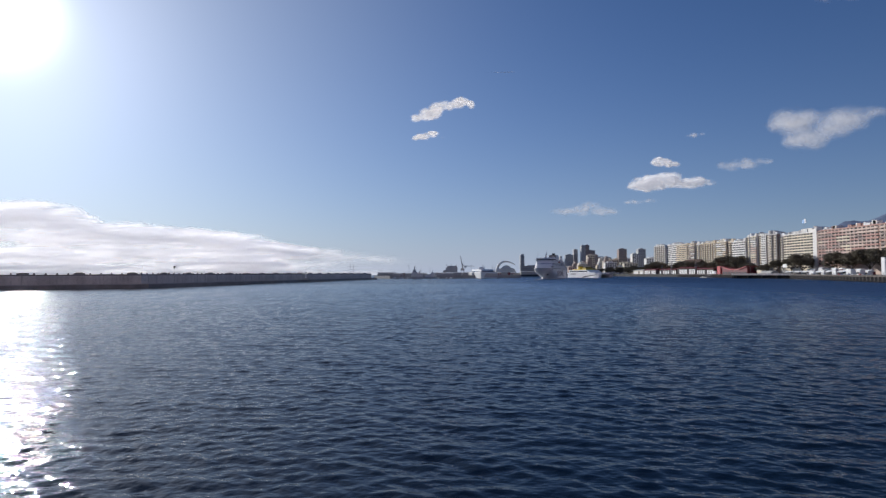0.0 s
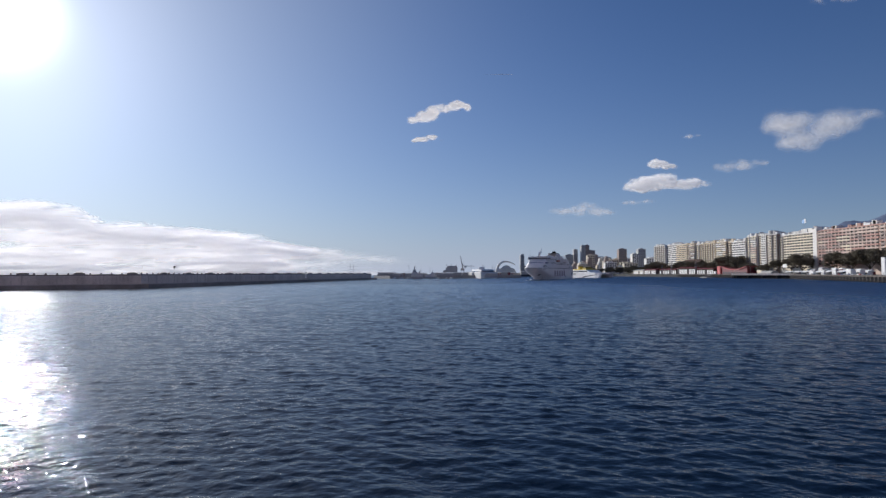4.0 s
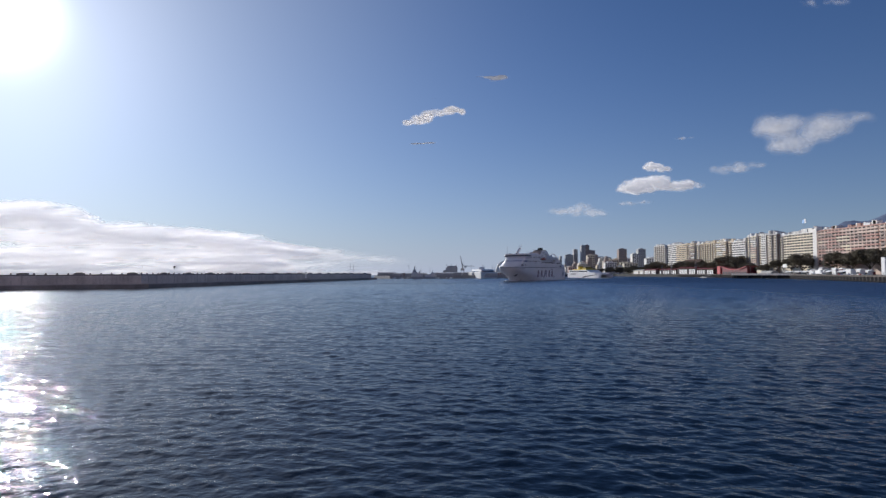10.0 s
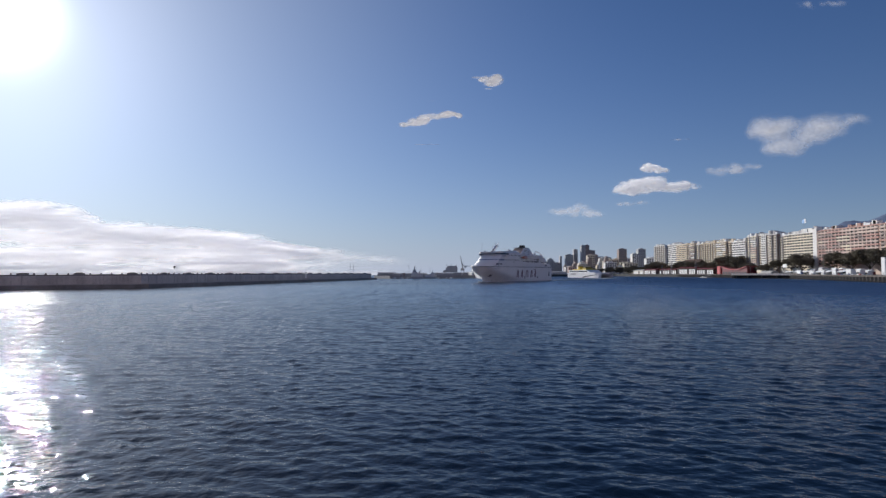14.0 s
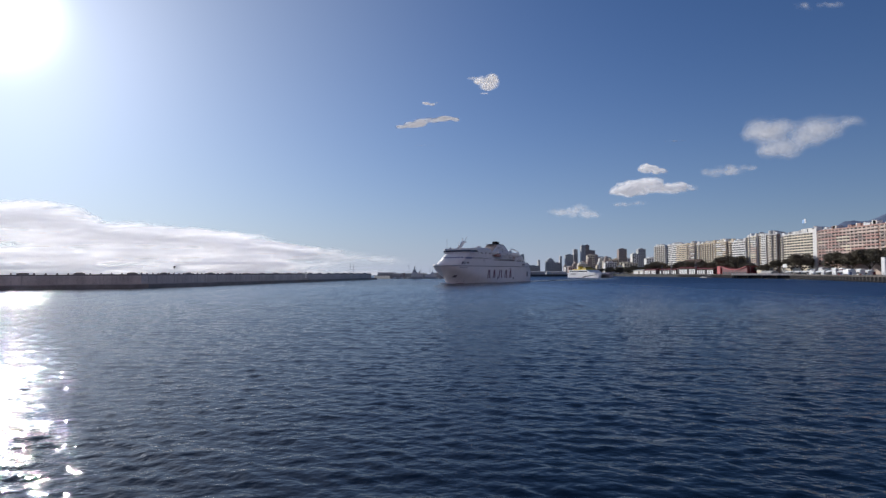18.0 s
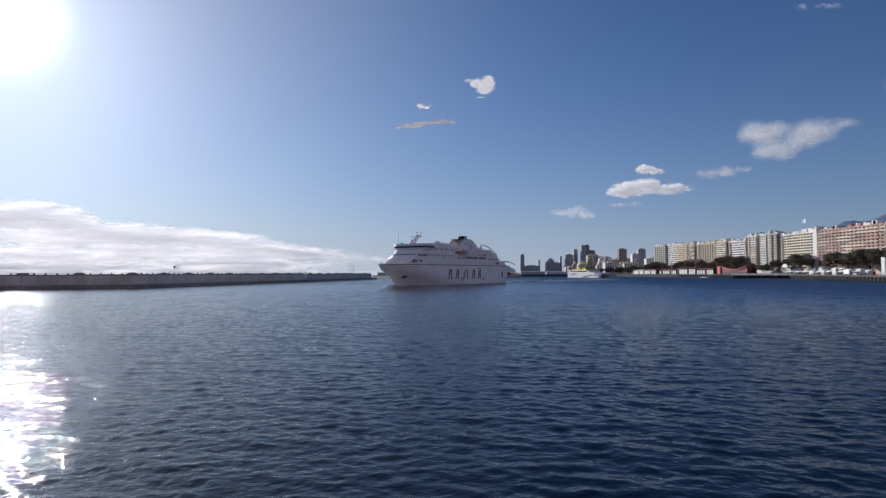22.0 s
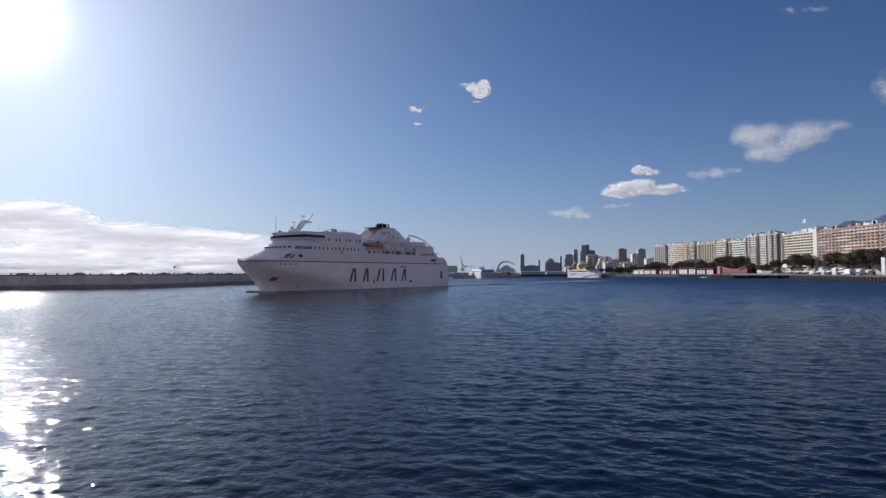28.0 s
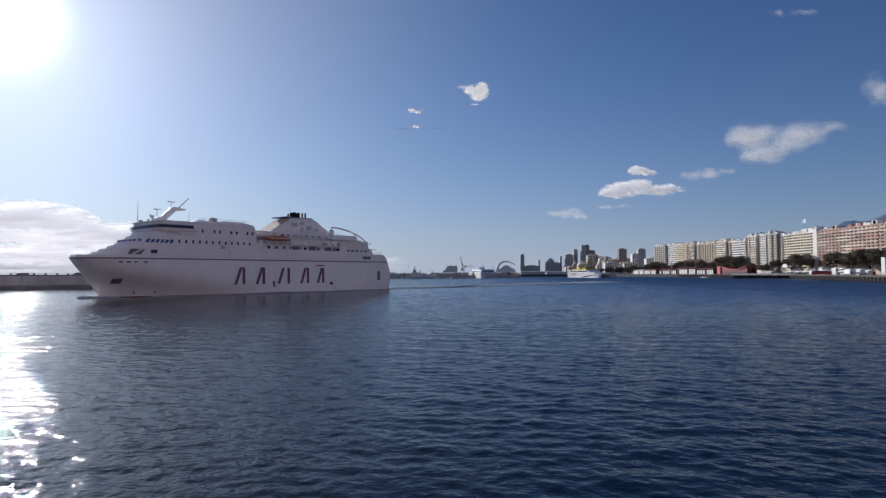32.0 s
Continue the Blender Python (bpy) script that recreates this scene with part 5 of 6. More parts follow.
for i in range(9):
    t = thing("moored_yacht", "small white yacht with a bare mast at the far quay", "yacht", pose(-88 + i * 13 + crnd.uniform(-3, 3), 1072, 0, 0, 0, crnd.uniform(60, 120)), "far yachts")
    part("hull", Geo().loft([[(-5, -1.2 * k, z), (2, -1.6 * k, z), (6 + z * 0.4, 0, z), (2, 1.6 * k, z), (-5, 1.2 * k, z)] for z, k in ((-0.5, 0.6), (0.3, 0.9), (1.3, 1.0))]), M_TENT, t)
    part("cabin", Geo().prism([(-3, 1.3), (1.8, 1.3), (1.0, 2.2), (-3, 2.2)], -1.0, 1.0), M_WHITE, t)
    part("mast", Geo().cyl((0.3, 0, 1.3), (0.3, 0, 13 + crnd.uniform(-3, 4)), 0.12, 0.08, 6), M_STEEL, t)
    part("boom", Geo().cyl((0.3, 0, 3), (-4, 0, 3.1), 0.1, 0.1, 6), M_STEEL, t)

rig = thing("dock_plant", "grey boxy plant building on legs at the far quay", "plant building", pose(16, 1190, QUAY_Z))
for x in (-9, -3, 3, 9):
    part("leg", Geo().box(x - 0.5, x + 0.5, 0, 1, 0, 6), M_SLATE, rig)
part("block", Geo().box(-11, 12, -1, 12, 6, 15), M_GREYB, rig)
part("upper_block", Geo().box(-8, 11, 0, 11, 15, 18.5), M_GREYB, rig)
part("annex", Geo().box(-16, -11, 0, 10, 0, 10), M_SLATE, rig)
for x in (-9, 0, 9):
    part("vent_stack", Geo().cyl((x, 5, 18.5), (x, 5, 21.5), 0.4), M_STEEL, rig)

crane = thing("harbour_crane", "grey harbour crane with raised jib", "crane", pose(36, 1130, QUAY_Z))
for x in (-3, 3):
    part("leg", Geo().box(x - 0.4, x + 0.4, -0.4, 0.4, 0, 9), M_STEEL, crane)
part("cab", Geo().box(-3.5, 3.5, -2, 2, 9, 13), M_SLATE, crane)
part("tower", Geo().box(-0.8, 0.8, -0.8, 0.8, 13, 22), M_STEEL, crane)
part("jib", Geo().loft([[(-0.5, -.6, 13), (0.9, -.6, 13), (0.9, .6, 13), (-0.5, .6, 13)], [(-4.2, -.3, 36), (-3.4, -.3, 36), (-3.4, .3, 36), (-4.2, .3, 36)]]), M_STEEL, crane, "raised lattice jib")
part("counter_jib", Geo().loft([[(1, -.5, 17), (1, .5, 17), (1, .5, 18.2), (1, -.5, 18.2)], [(22, -.3, 16.4), (22, .3, 16.4), (22, .3, 17.2), (22, -.3, 17.2)]]), M_STEEL, crane)
part("counterweight", Geo().box(3, 7, -1.5, 1.5, 14.2, 17), M_SLATE, crane)
part("tie", Geo().cyl((-3.8, 0, 36), (4, 0, 17), 0.1, 0.1, 4), M_STEEL, crane)

cat = thing("docked_ferry", "white high-speed ferry moored bow-on at the far dock", "ferry", pose(64, 1040, 0))
cat.scale = (1.2, 1, 1.3)
outline = [(0, 0), (5, 4), (27, 36), (22, 118), (-14, 108), (-1.5, 5)]
part("hull", Geo().loft([[(x * (1 - k) + 6 * k, y + 4 * k, z) for x, y in outline] for z, k in ((-1, 0.1), (2, 0.06), (8, 0.0))]), M_TENT, cat, "bright white hull")
# flat slate panel: the bow's unlit side put into colour
part("bow_shadow_panel", Geo().prism([(5.5, 1.2), (26, 1.2), (26, 6.6), (9, 6.6)], 4.0, 6.0), M_SLATE, cat, "slate panel painted as the bow's shaded side", m=pose(-1.2, -1.6, 0, 0, 0, 0))
part("superstructure", Geo().loft([[(x * 0.85 + 1, y * 0.9 + 9, 8) for x, y in outline], [(x * 0.7 + 2, y * 0.8 + 16, 12) for x, y in outline]]), M_TENT, cat)
part("window_band", Geo().loft([[(x * 0.845 + 1.1, y * 0.895 + 9.0, 9) for x, y in outline], [(x * 0.80 + 1.3, y * 0.87 + 10.5, 10.2) for x, y in outline]]), M_BGLASS, cat)
part("mast", Geo().cyl((4, 30, 12), (4, 30, 19), 0.35, 0.15), M_STEEL, cat)
part("wheelhouse", Geo().box(-1, 7, 26, 36, 12, 15), M_TENT, cat)
for x in (110, 120):
    t = thing("mooring_dolphin", "pale concrete mooring dolphin in the basin", "dolphin", pose(x, 1062, 0), "dolphins")
    part("pile", Geo().cyl((0, 0, -3), (0, 0, 5), 1.0, 1.0, 10), M_CONC3, t, smooth=True)
    part("cap", Geo().box(-1.8, 1.8, -1.8, 1.8, 5, 6.4), M_CONC3, t)

# white and yellow fast ferry, bow to the avenue side
ff = thing("fast_ferry", "white and yellow high-speed ferry moored at the city quay", "ferry", pose(239.5, 1116, 0, 0, 0, -73))
ff.scale = (1.12, 1.22, 1.22)
for side in (-1, 1):
    # straight outer sides run right up to two sharp bows, with the tunnel between them
    outline = [(0, 11), (84, 11), (93, 10.4), (99, 8.8), (90, 6.4), (80, 6), (0, 6)]
    rings = [[(x - (2.5 if x > 85 else 0) * (1 - k), side * y, z) for x, y in outline[::side]] for z, k in ((-1.0, 0.0), (2.0, 0.4), (4.8, 1.0))]
    part("demi_hull", Geo().loft(rings), M_SHIP, ff, "white wave-piercing hull with a sharp bow")
deck = [(0, -11), (84, -11), (92, -8), (96, -3), (96, 3), (92, 8), (84, 11), (0, 11)]
part("hull", Geo().loft([[(x, y, z) for x, y in deck] for z in (4.8, 7.5)]), M_SHIP, ff, "white upper hull over the tunnel")
# shadow under the bow flare and tunnel, painted as a dark strip
part("stern_hull_stripe", Geo().prism([(44, 0.3), (54, 2.3), (70, 3.7), (88, 4.5), (88, 4.0), (70, 2.9), (57, 1.3), (50, 0.3)], -11.15, -10.9), M_DARK, ff, "dark swooping strip painted as the tunnel's shadow")
part("passenger_deck", Geo().prism([(2, 7.5), (66, 7.5), (58, 11), (3, 11)], -9.5, 9.5), M_TENT, ff)
part("window_band", Geo().prism([(5, 8.4), (60, 8.4), (57.6, 9.9), (5, 9.9)], -9.7, 9.7), M_BGLASS, ff)
part("yellow_roof", Geo().prism([(10, 11), (54, 11), (50, 12.4), (13, 12.4)], -8.5, 8.5), M_YEL, ff, "yellow painted upper deck")
part("wheelhouse", Geo().prism([(36, 12.4), (48, 12.4), (45, 15.6), (37, 15.6)], -5, 5), M_YEL, ff)
part("wheelhouse_glass", Geo().prism([(37, 13.5), (47.2, 13.5), (46, 14.8), (37, 14.8)], -5.1, 5.1), M_BGLASS, ff)
part("funnel", Geo().prism([(18, 12.4), (23, 12.4), (22, 16.4), (19, 16.4)], -3, 3), M_YEL, ff)
part("mast", Geo().cyl((41, 0, 15.6), (40, 0, 19), 0.3, 0.12), M_STEEL, ff)
for i in range(6):
    part("hull_mark", Geo().box(14 + i * 2.6, 9.8 + i * 2.6, -11.25, -10.9, 4.4, 6.4), M_GREYB, ff)

# ---- the near quay ----
edge = [(300, 330), (352, 490), (441, 773), (446, 1150)]
pier = thing("pier", "concrete quay on dark arched piles along the harbour road", "pier", kind="structure")
part("deck", wall_strip(edge, 0.05, 8, 4.2, QUAY_Z + 0.05), M_QUAYEDGE, pier, "weathered concrete deck")
part("kerb", wall_strip(edge, 7.2, 8.1, QUAY_Z + 0.05, QUAY_Z + 0.5), M_QUAYEDGE, pier)
pile = Geo().prism([(-1.9, 4.2), (-1.2, 2.6), (-0.9, -3), (0.9, -3), (1.2, 2.6), (1.9, 4.2)], -0.8, 0.8).mesh("pile", M_PILE)
fender = Geo().box(-2.4, 2.4, -0.6, 0.9, 0.4, 3.6).mesh("fender", M_BLACK)
front = offset(edge, 7.0)
d = 6.0
while d < 830:
    p, u = along(front, d)
    ang = math.degrees(math.atan2(u.y, u.x))
    part("pile", pile, None, pier, m=pose(p.x, p.y, 0, 0, 0, ang))
    part("fender", fender, None, pier, m=pose(p.x + u.x * 3.6, p.y + u.y * 3.6, 0, 0, 0, ang))
    d += 8.6

stage = thing("landing_stage", "low concrete landing stage, a black box for its shaded underside", "jetty", pose(414, 785, 0, 0, 0, -63))
part("deck", Geo().box(-44, 44, -7, 7, 4.3, 6.6), M_CONC, stage, "pale concrete deck")
# solid black box stands for the shade under the deck
part("dark_skirt", Geo().box(-41, 43.5, -6.0, 6.4, 0.2, 4.3), M_BLACK, stage)
for x in (-43, -37, -20, 0, 20, 40):
    part("pile", Geo().cyl((x, -6.2, -3), (x, -6.2, 4.3), 0.7, 0.7, 8), M_PILE, stage)
shelter = thing("pontoon", "small grey floating pontoon beside the jetty", "pontoon", pose(412, 960, 0))
part("float", Geo().box(-4, 4, -16, 10, -0.5, 1.2), M_CONC3, shelter)
part("ramp", Geo().prism([(-4, 1.2), (10, 4.2), (10, 4.6), (-4, 1.6)], -1.5, 1.5), M_STEEL, shelter)

# red pavilion with a swooping roof
red = thing("red_pavilion", "dark red pavilion with a swooping saddle roof and bright red end", "pavilion", pose(444, 928, QUAY_Z))
n = 14
up = [(0, -36 + 82 * i / n, 12.6 - 5.4 * math.sin(math.pi * (i / n) ** 0.85)) for i in range(n + 1)]
part("wall", Geo().loft([[(0, y, 0), (22, y, 0), (22, y, z - 1), (0, y, z - 1)] for x, y, z in up]), M_DRED, red)
part("roof", Geo().loft([[(-1.5, y, z - 1), (24, y, z - 1), (24, y, z), (-1.5, y, z)] for x, y, z in up]), M_DRED, red)
part("roof_edge", Geo().loft([[(-1.7, y, z - 0.4), (-1.5, y, z - 0.4), (-1.5, y, z + 0.5), (-1.7, y, z + 0.2)] for x, y, z in up]), M_RED, red, "red roof edge")
part("end_wall", Geo().box(-2, 22, 46, 57, 0, 13.0), M_RED, red, "bright red end wall")
for i in range(9):
    part("door_panel", Geo().box(-0.15, 0.05, -34 + i * 8.6, -28 + i * 8.6, 0, 4.2), M_DARK, red)

# low arcaded sheds along the quay
for y0, ln, wl, rf, n, h in ((1022, 66, M_TIMBER, M_DRED, 8, 9), (1095, 84, M_TIMBER, M_DRED, 9, 11), (1185, 90, M_TIMBER, M_DRED, 10, 9), (1282, 70, M_BROWN, M_DRED, 8, 9), (1360, 80, M_CREAM, M_GREYB, 9, 8)):
    x = 452 if y0 < 1280 else 446
    t = thing("arcade_shed", "low quay shed with a row of white arched bays", "shed", pose(x, y0, QUAY_Z), "arcade sheds")
    part("wall", Geo().box(0, 14, 0, ln, 0, h), wl, t)
    part("roof", Geo().prism([(-1, h), (15, h), (15, h + 0.4), (7, h + 2.6), (-1, h + 0.4)], -1, ln + 1), rf, t)
    for i in range(n):
        st = ln / n
        part("bay", Geo().box(-0.25, 0.05, st * (i + 0.1), st * (i + 0.76), 0.3, h * 0.8), M_TENT if i % 5 != 3 else M_DARK, t, "white shuttered bay")
        part("pillar", Geo().box(-0.5, 0.05, st * (i + 0.78), st * (i + 0.95), 0, h * 0.8), wl, t)

hall2 = thing("market_hall", "large hall with a dark brown gabled roof behind the sheds", "hall", pose(467, 1112, QUAY_Z))
part("wall", Geo().box(0, 9, 0, 78, 0, 19), M_BROWN, hall2)
part("roof", Geo().prism([(-0.8, 19), (9.8, 19), (4.5, 27.5)], -1, 79), M_TIMBER, hall2, "dark brown roof")
for i in range(8):
    part("window", Geo().box(-0.15, 0.05, 4 + i * 9.3, 9 + i * 9.3, 12, 16.5), M_PANE, hall2)

# thin masts and light poles over the far docks
mrnd = random.Random(77)
for i in range(12):
    t = thing("dock_pole", "thin grey light pole on the far dock", "pole", pose(mrnd.uniform(-80, 130), mrnd.uniform(1095, 1150), QUAY_Z), "dock poles")
    h = mrnd.uniform(9, 20)
    part("shaft", Geo().cyl((0, 0, 0), (0, 0, h), 0.28, 0.16, 6), M_STEEL, t)
    part("lamp_head", Geo().box(-0.9, 0.9, -0.25, 0.25, h, h + 0.3), M_STEEL, t)

for y, h in ((1190, 23), (1075, 20), (1240, 17)):
    t = thing("lattice_mast", "dark steel lattice mast on the sheds' quay", "mast", pose(445, y, QUAY_Z), "lattice masts")
    for sx in (-1, 1):
        for sy in (-2.2, 2.2):
            part("leg", Geo().cyl((sx, sy, 0), (sx * 0.5, sy * 0.5, h), 0.25, 0.2, 5), M_STRAKE, t)
    for k in range(5):
        z, q = h * (k + 0.5) / 5, 1 - 0.5 * (k + 0.5) / 5
        part("brace", Geo().box(-1.1 * q, -0.9 * q, -2.2 * q, 2.2 * q, z - 0.2, z + 0.2), M_STRAKE, t)
    part("head", Geo().box(-0.8, 0.8, -1.8, 1.8, h, h + 1.2), M_STRAKE, t)

# tents, booths and containers on the quay road
rnd = random.Random(4)
for i, (x, y, w, h, kind) in enumerate(((405, 606, 9, 7.0, "box"), (414, 632, 14, 5.6, "tent"), (420, 652, 8, 5.2, "box"), (424, 668, 9, 5.6, "tent"), (428, 684, 6, 6.2, "box"),
                                        (433, 700, 14, 5.2, "tent"), (438, 722, 10, 5.4, "box"), (442, 742, 16, 5.6, "tent"), (446, 765, 18, 5.6, "tent"), (449, 790, 20, 5.4, "tent"),
                                        (444, 640, 20, 6.2, "tent"), (447, 675, 24, 6.6, "tent"), (398, 548, 6, 16.0, "box"))):
    w, h = w * 0.8, h * (0.84 if h < 10 else 1)
    if kind == "tent":
        t = thing("market_tent", "white peaked marquee on the quay", "tent", pose(x, y, QUAY_Z), "quay tents")
        part("canopy", Geo().prism([(-4, h * 0.62), (4, h * 0.62), (0.4, h), (-0.4, h)], -w / 2, w / 2), M_TENT, t)
        part("rear_sheet", Geo().box(3.4, 3.6, -w / 2, w / 2, 0, h * 0.62), M_DARK if i % 2 else M_DRED, t, "dark rear sheet")
        for yy in (-w / 2 + 0.2, 0, w / 2 - 0.2):
            part("post", Geo().cyl((-3.8, yy, 0), (-3.8, yy, h * 0.62), 0.1, 0.1, 6), M_STEEL, t)
        part("side_sheet", Geo().box(-3.8, 3.6, w / 2 - 0.15, w / 2, 0, h * 0.62), M_TENT, t)
    else:
        t = thing("quay_booth", "plain white box booth on the quay", "booth", pose(x, y, QUAY_Z), "quay booths")
        part("body", Geo().box(-3, 3, -w / 2, w / 2, 0.2, h), M_TENT, t)
        part("door", Geo().box(-3.1, -2.95, -0.8, 0.6, 0.2, 2.3), M_GREYB, t)
        part("roof_edge", Geo().box(-3.2, 3.2, -w / 2 - 0.2, w / 2 + 0.2, h, h + 0.25), M_STEEL, t)
# a second, looser row of stalls behind them
srnd = random.Random(52)
for i in range(22):
    y = 585 + i * 9.6 + srnd.uniform(-2, 2)
    x = 357 + 0.3145 * (y - 490) + srnd.uniform(13, 24)
    w, h = srnd.uniform(3.5, 8), srnd.uniform(3.6, 8.5)
    paint, word = srnd.choice(((M_TENT, "white"), (M_TENT, "white"), (M_WHITE, "off-white"), (M_DRED, "dark red"), (M_GREYB, "grey"), (M_CREAM, "cream")))
    t = thing("quay_stall", word + " stall with a dark counter opening on the quay", "stall", pose(x, y, QUAY_Z, 0, 0, srnd.uniform(-14, 8)), "quay stalls")
    part("body", Geo().box(-2.2, 2.2, -w / 2, w / 2, 0, h * 0.8), paint, t)
    part("counter_opening", Geo().box(-2.3, -2.1, -w * 0.4, w * 0.4, 1.0, h * 0.5), M_DARK, t)
    part("roof", Geo().prism([(-2.6, h * 0.8), (2.6, h * 0.8), (2.0, h), (-1.2, h)], -w / 2 - 0.3, w / 2 + 0.3), srnd.choice((M_TENT, M_TENT, M_GREYB, paint)), t)
lamp_post(420, 674, QUAY_Z, 42, 2.5, 180, "very tall grey floodlight mast on the quay", "quay masts")
lamp_post(452, 812, QUAY_Z, 26, 2.0, 180, "tall grey lamp post on the quay", "quay masts")
lamp_post(447, 1000, QUAY_Z, 22, 2.0, 180, "tall grey lamp post on the quay", "quay masts")
for i in range(9):
    lamp_post(438 + i * 1.0, 690 + i * 62, QUAY_Z, 11, 1.4, 180, "grey street lamp along the quay road", "quay lamps")


dome = thing("arched_tent", "pale grey arched tent among the trees of the quay", "tent", pose(446, 835, QUAY_Z))
part("shell", Geo().loft([[(6 * math.cos(math.pi * k / 10), y, 5.2 * math.sin(math.pi * k / 10)) for k in range(11)] for y in (-14, -5, 5, 14)]), M_CONC3, dome, smooth=True)
part("end_sheet", Geo().prism([(5.6 * math.cos(math.pi * k / 10), 4.9 * math.sin(math.pi * k / 10) + 0.02) for k in range(11)], -14.2, -13.9), M_GREYB, dome)
board = thing("billboard", "white billboard on a grey post by the quay", "billboard", pose(448, 800, QUAY_Z))
part("post", Geo().cyl((0, 0, 0), (0, 0, 12), 0.3, 0.3), M_STEEL, board)
part("panel", Geo().box(-0.3, 0.3, -4, 5, 9, 13.5), M_TENT, board)
box_unit = thing("site_cabin", "small cream site cabin on the quay", "cabin", pose(446, 856, QUAY_Z))
part("body", Geo().box(-3, 3, -6, 6, 0, 6), M_CREAM, box_unit)
part("roof", Geo().box(-3.3, 3.3, -6.3, 6.3, 6, 6.4), M_CONC3, box_unit)
part("door", Geo().box(-3.1, -2.9, -1, 1, 0, 2.6), M_BROWN, box_unit)


def car(x, y, turn, paint, label):
    t = thing("parked_car", label, "car", pose(x, y, QUAY_Z, 0, 0, turn), "parked cars")
    part("body", Geo().prism([(-2.1, 0.35), (2.1, 0.35), (2.15, 0.85), (1.3, 0.95), (0.6, 1.45), (-1.2, 1.45), (-1.9, 0.95), (-2.15, 0.85)], -0.85, 0.85), paint, t)
    part("glazing", Geo().prism([(1.05, 0.98), (0.52, 1.4), (-1.12, 1.4), (-1.65, 0.98)], -0.87, 0.87), M_BGLASS, t)
    for wx in (-1.3, 1.3):
        for wy in (-0.8, 0.8):
            part("wheel", Geo().cyl((wx, wy - 0.1, 0.33), (wx, wy + 0.1, 0.33), 0.33, 0.33, 10), M_BLACK, t)
    return t


PAINTS = [(M_TENT, "white parked car on the quay road"), (M_GREYB, "grey parked car on the quay road"), (M_RED, "red parked car on the quay road"),
          (M_BLUE, "blue parked car on the quay road"), (M_SLATE, "dark grey parked car on the quay road")]
crnd = random.Random(21)
for i in range(40):
    y = 560 + i * 7.2
    paint, lab = crnd.choice(PAINTS)
    if crnd.random() < 0.8:
        x = (357 + 0.3145 * (y - 490) + 6) if y < 770 else 449
        if not (780 < y < 865 or 625 < y < 695):
            car(x + crnd.uniform(-0.3, 0.3), y, 72.5 if y < 770 else 90, paint, lab)


def lorry(body, cab, length, high, label, name, category):
    t = thing(name, label, category, None, "moving traffic")
    part("cargo_body", Geo().box(-length / 2, length / 2 - 2.2, -1.25, 1.25, 1.0, high), body, t)
    part("cab", Geo().prism([(length / 2 - 2.0, 0.6), (length / 2, 0.6), (length / 2, 1.9), (length / 2 - 0.5, 2.9), (length / 2 - 2.0, 2.9)], -1.2, 1.2), cab, t)
    part("windscreen", Geo().prism([(length / 2 - 0.05, 1.75), (length / 2 + 0.03, 1.8), (length / 2 - 0.42, 2.75), (length / 2 - 0.5, 2.7)], -1.05, 1.05), M_BGLASS, t)
    part("chassis", Geo().box(-length / 2, length / 2 - 0.3, -0.9, 0.9, 0.55, 1.0), M_BLACK, t)
    for x in (-length / 2 + 1.2, -length / 2 + 2.4, length / 2 - 1.2):
        for y in (-1.05, 1.05):
            part("wheel", Geo().cyl((x, y - 0.18, 0.5), (x, y + 0.18, 0.5), 0.5, 0.5, 12), M_BLACK, t)
    return t


def bus(paint, label, long=12.0, tall=3.4):
    t = thing("bus", label, "bus", None, "moving traffic")
    e = long / 2
    part("body", Geo().prism([(-e, 0.5), (e, 0.5), (e + 0.1, 1.6), (e - 0.2, tall), (-e, tall)], -1.25, 1.25), paint, t)
    for y in (-1.28, 1.2):
        part("side_window", Geo().box(0.4 - e, e - 0.8, y, y + 0.08, tall - 1.6, tall - 0.6), M_BGLASS, t)
    part("windscreen", Geo().prism([(e + 0.08, 1.5), (e + 0.14, 1.5), (e - 0.1, tall - 0.3), (e - 0.18, tall - 0.3)], -1.1, 1.1), M_BGLASS, t)
    for x in (2.2 - e, e - 2.2):
        for y in (-1.1, 1.1):
            part("wheel", Geo().cyl((x, y - 0.15, 0.5), (x, y + 0.15, 0.5), 0.5, 0.5, 12), M_BLACK, t)
    return t


TRUCK = lorry(M_TENT, M_TENT, 16, 5.2, "white box lorry driving along the quay", "lorry", "lorry")
VAN = lorry(M_TENT, M_BLUE, 13, 5.0, "white and blue lorry stopping on the quay", "lorry", "lorry")
COACH = bus(M_GREYB, "dull blue-grey coach waiting on the quay")
RED_BUS = bus(M_RED, "long tall red bus driving along the quay", 18.0, 4.4)


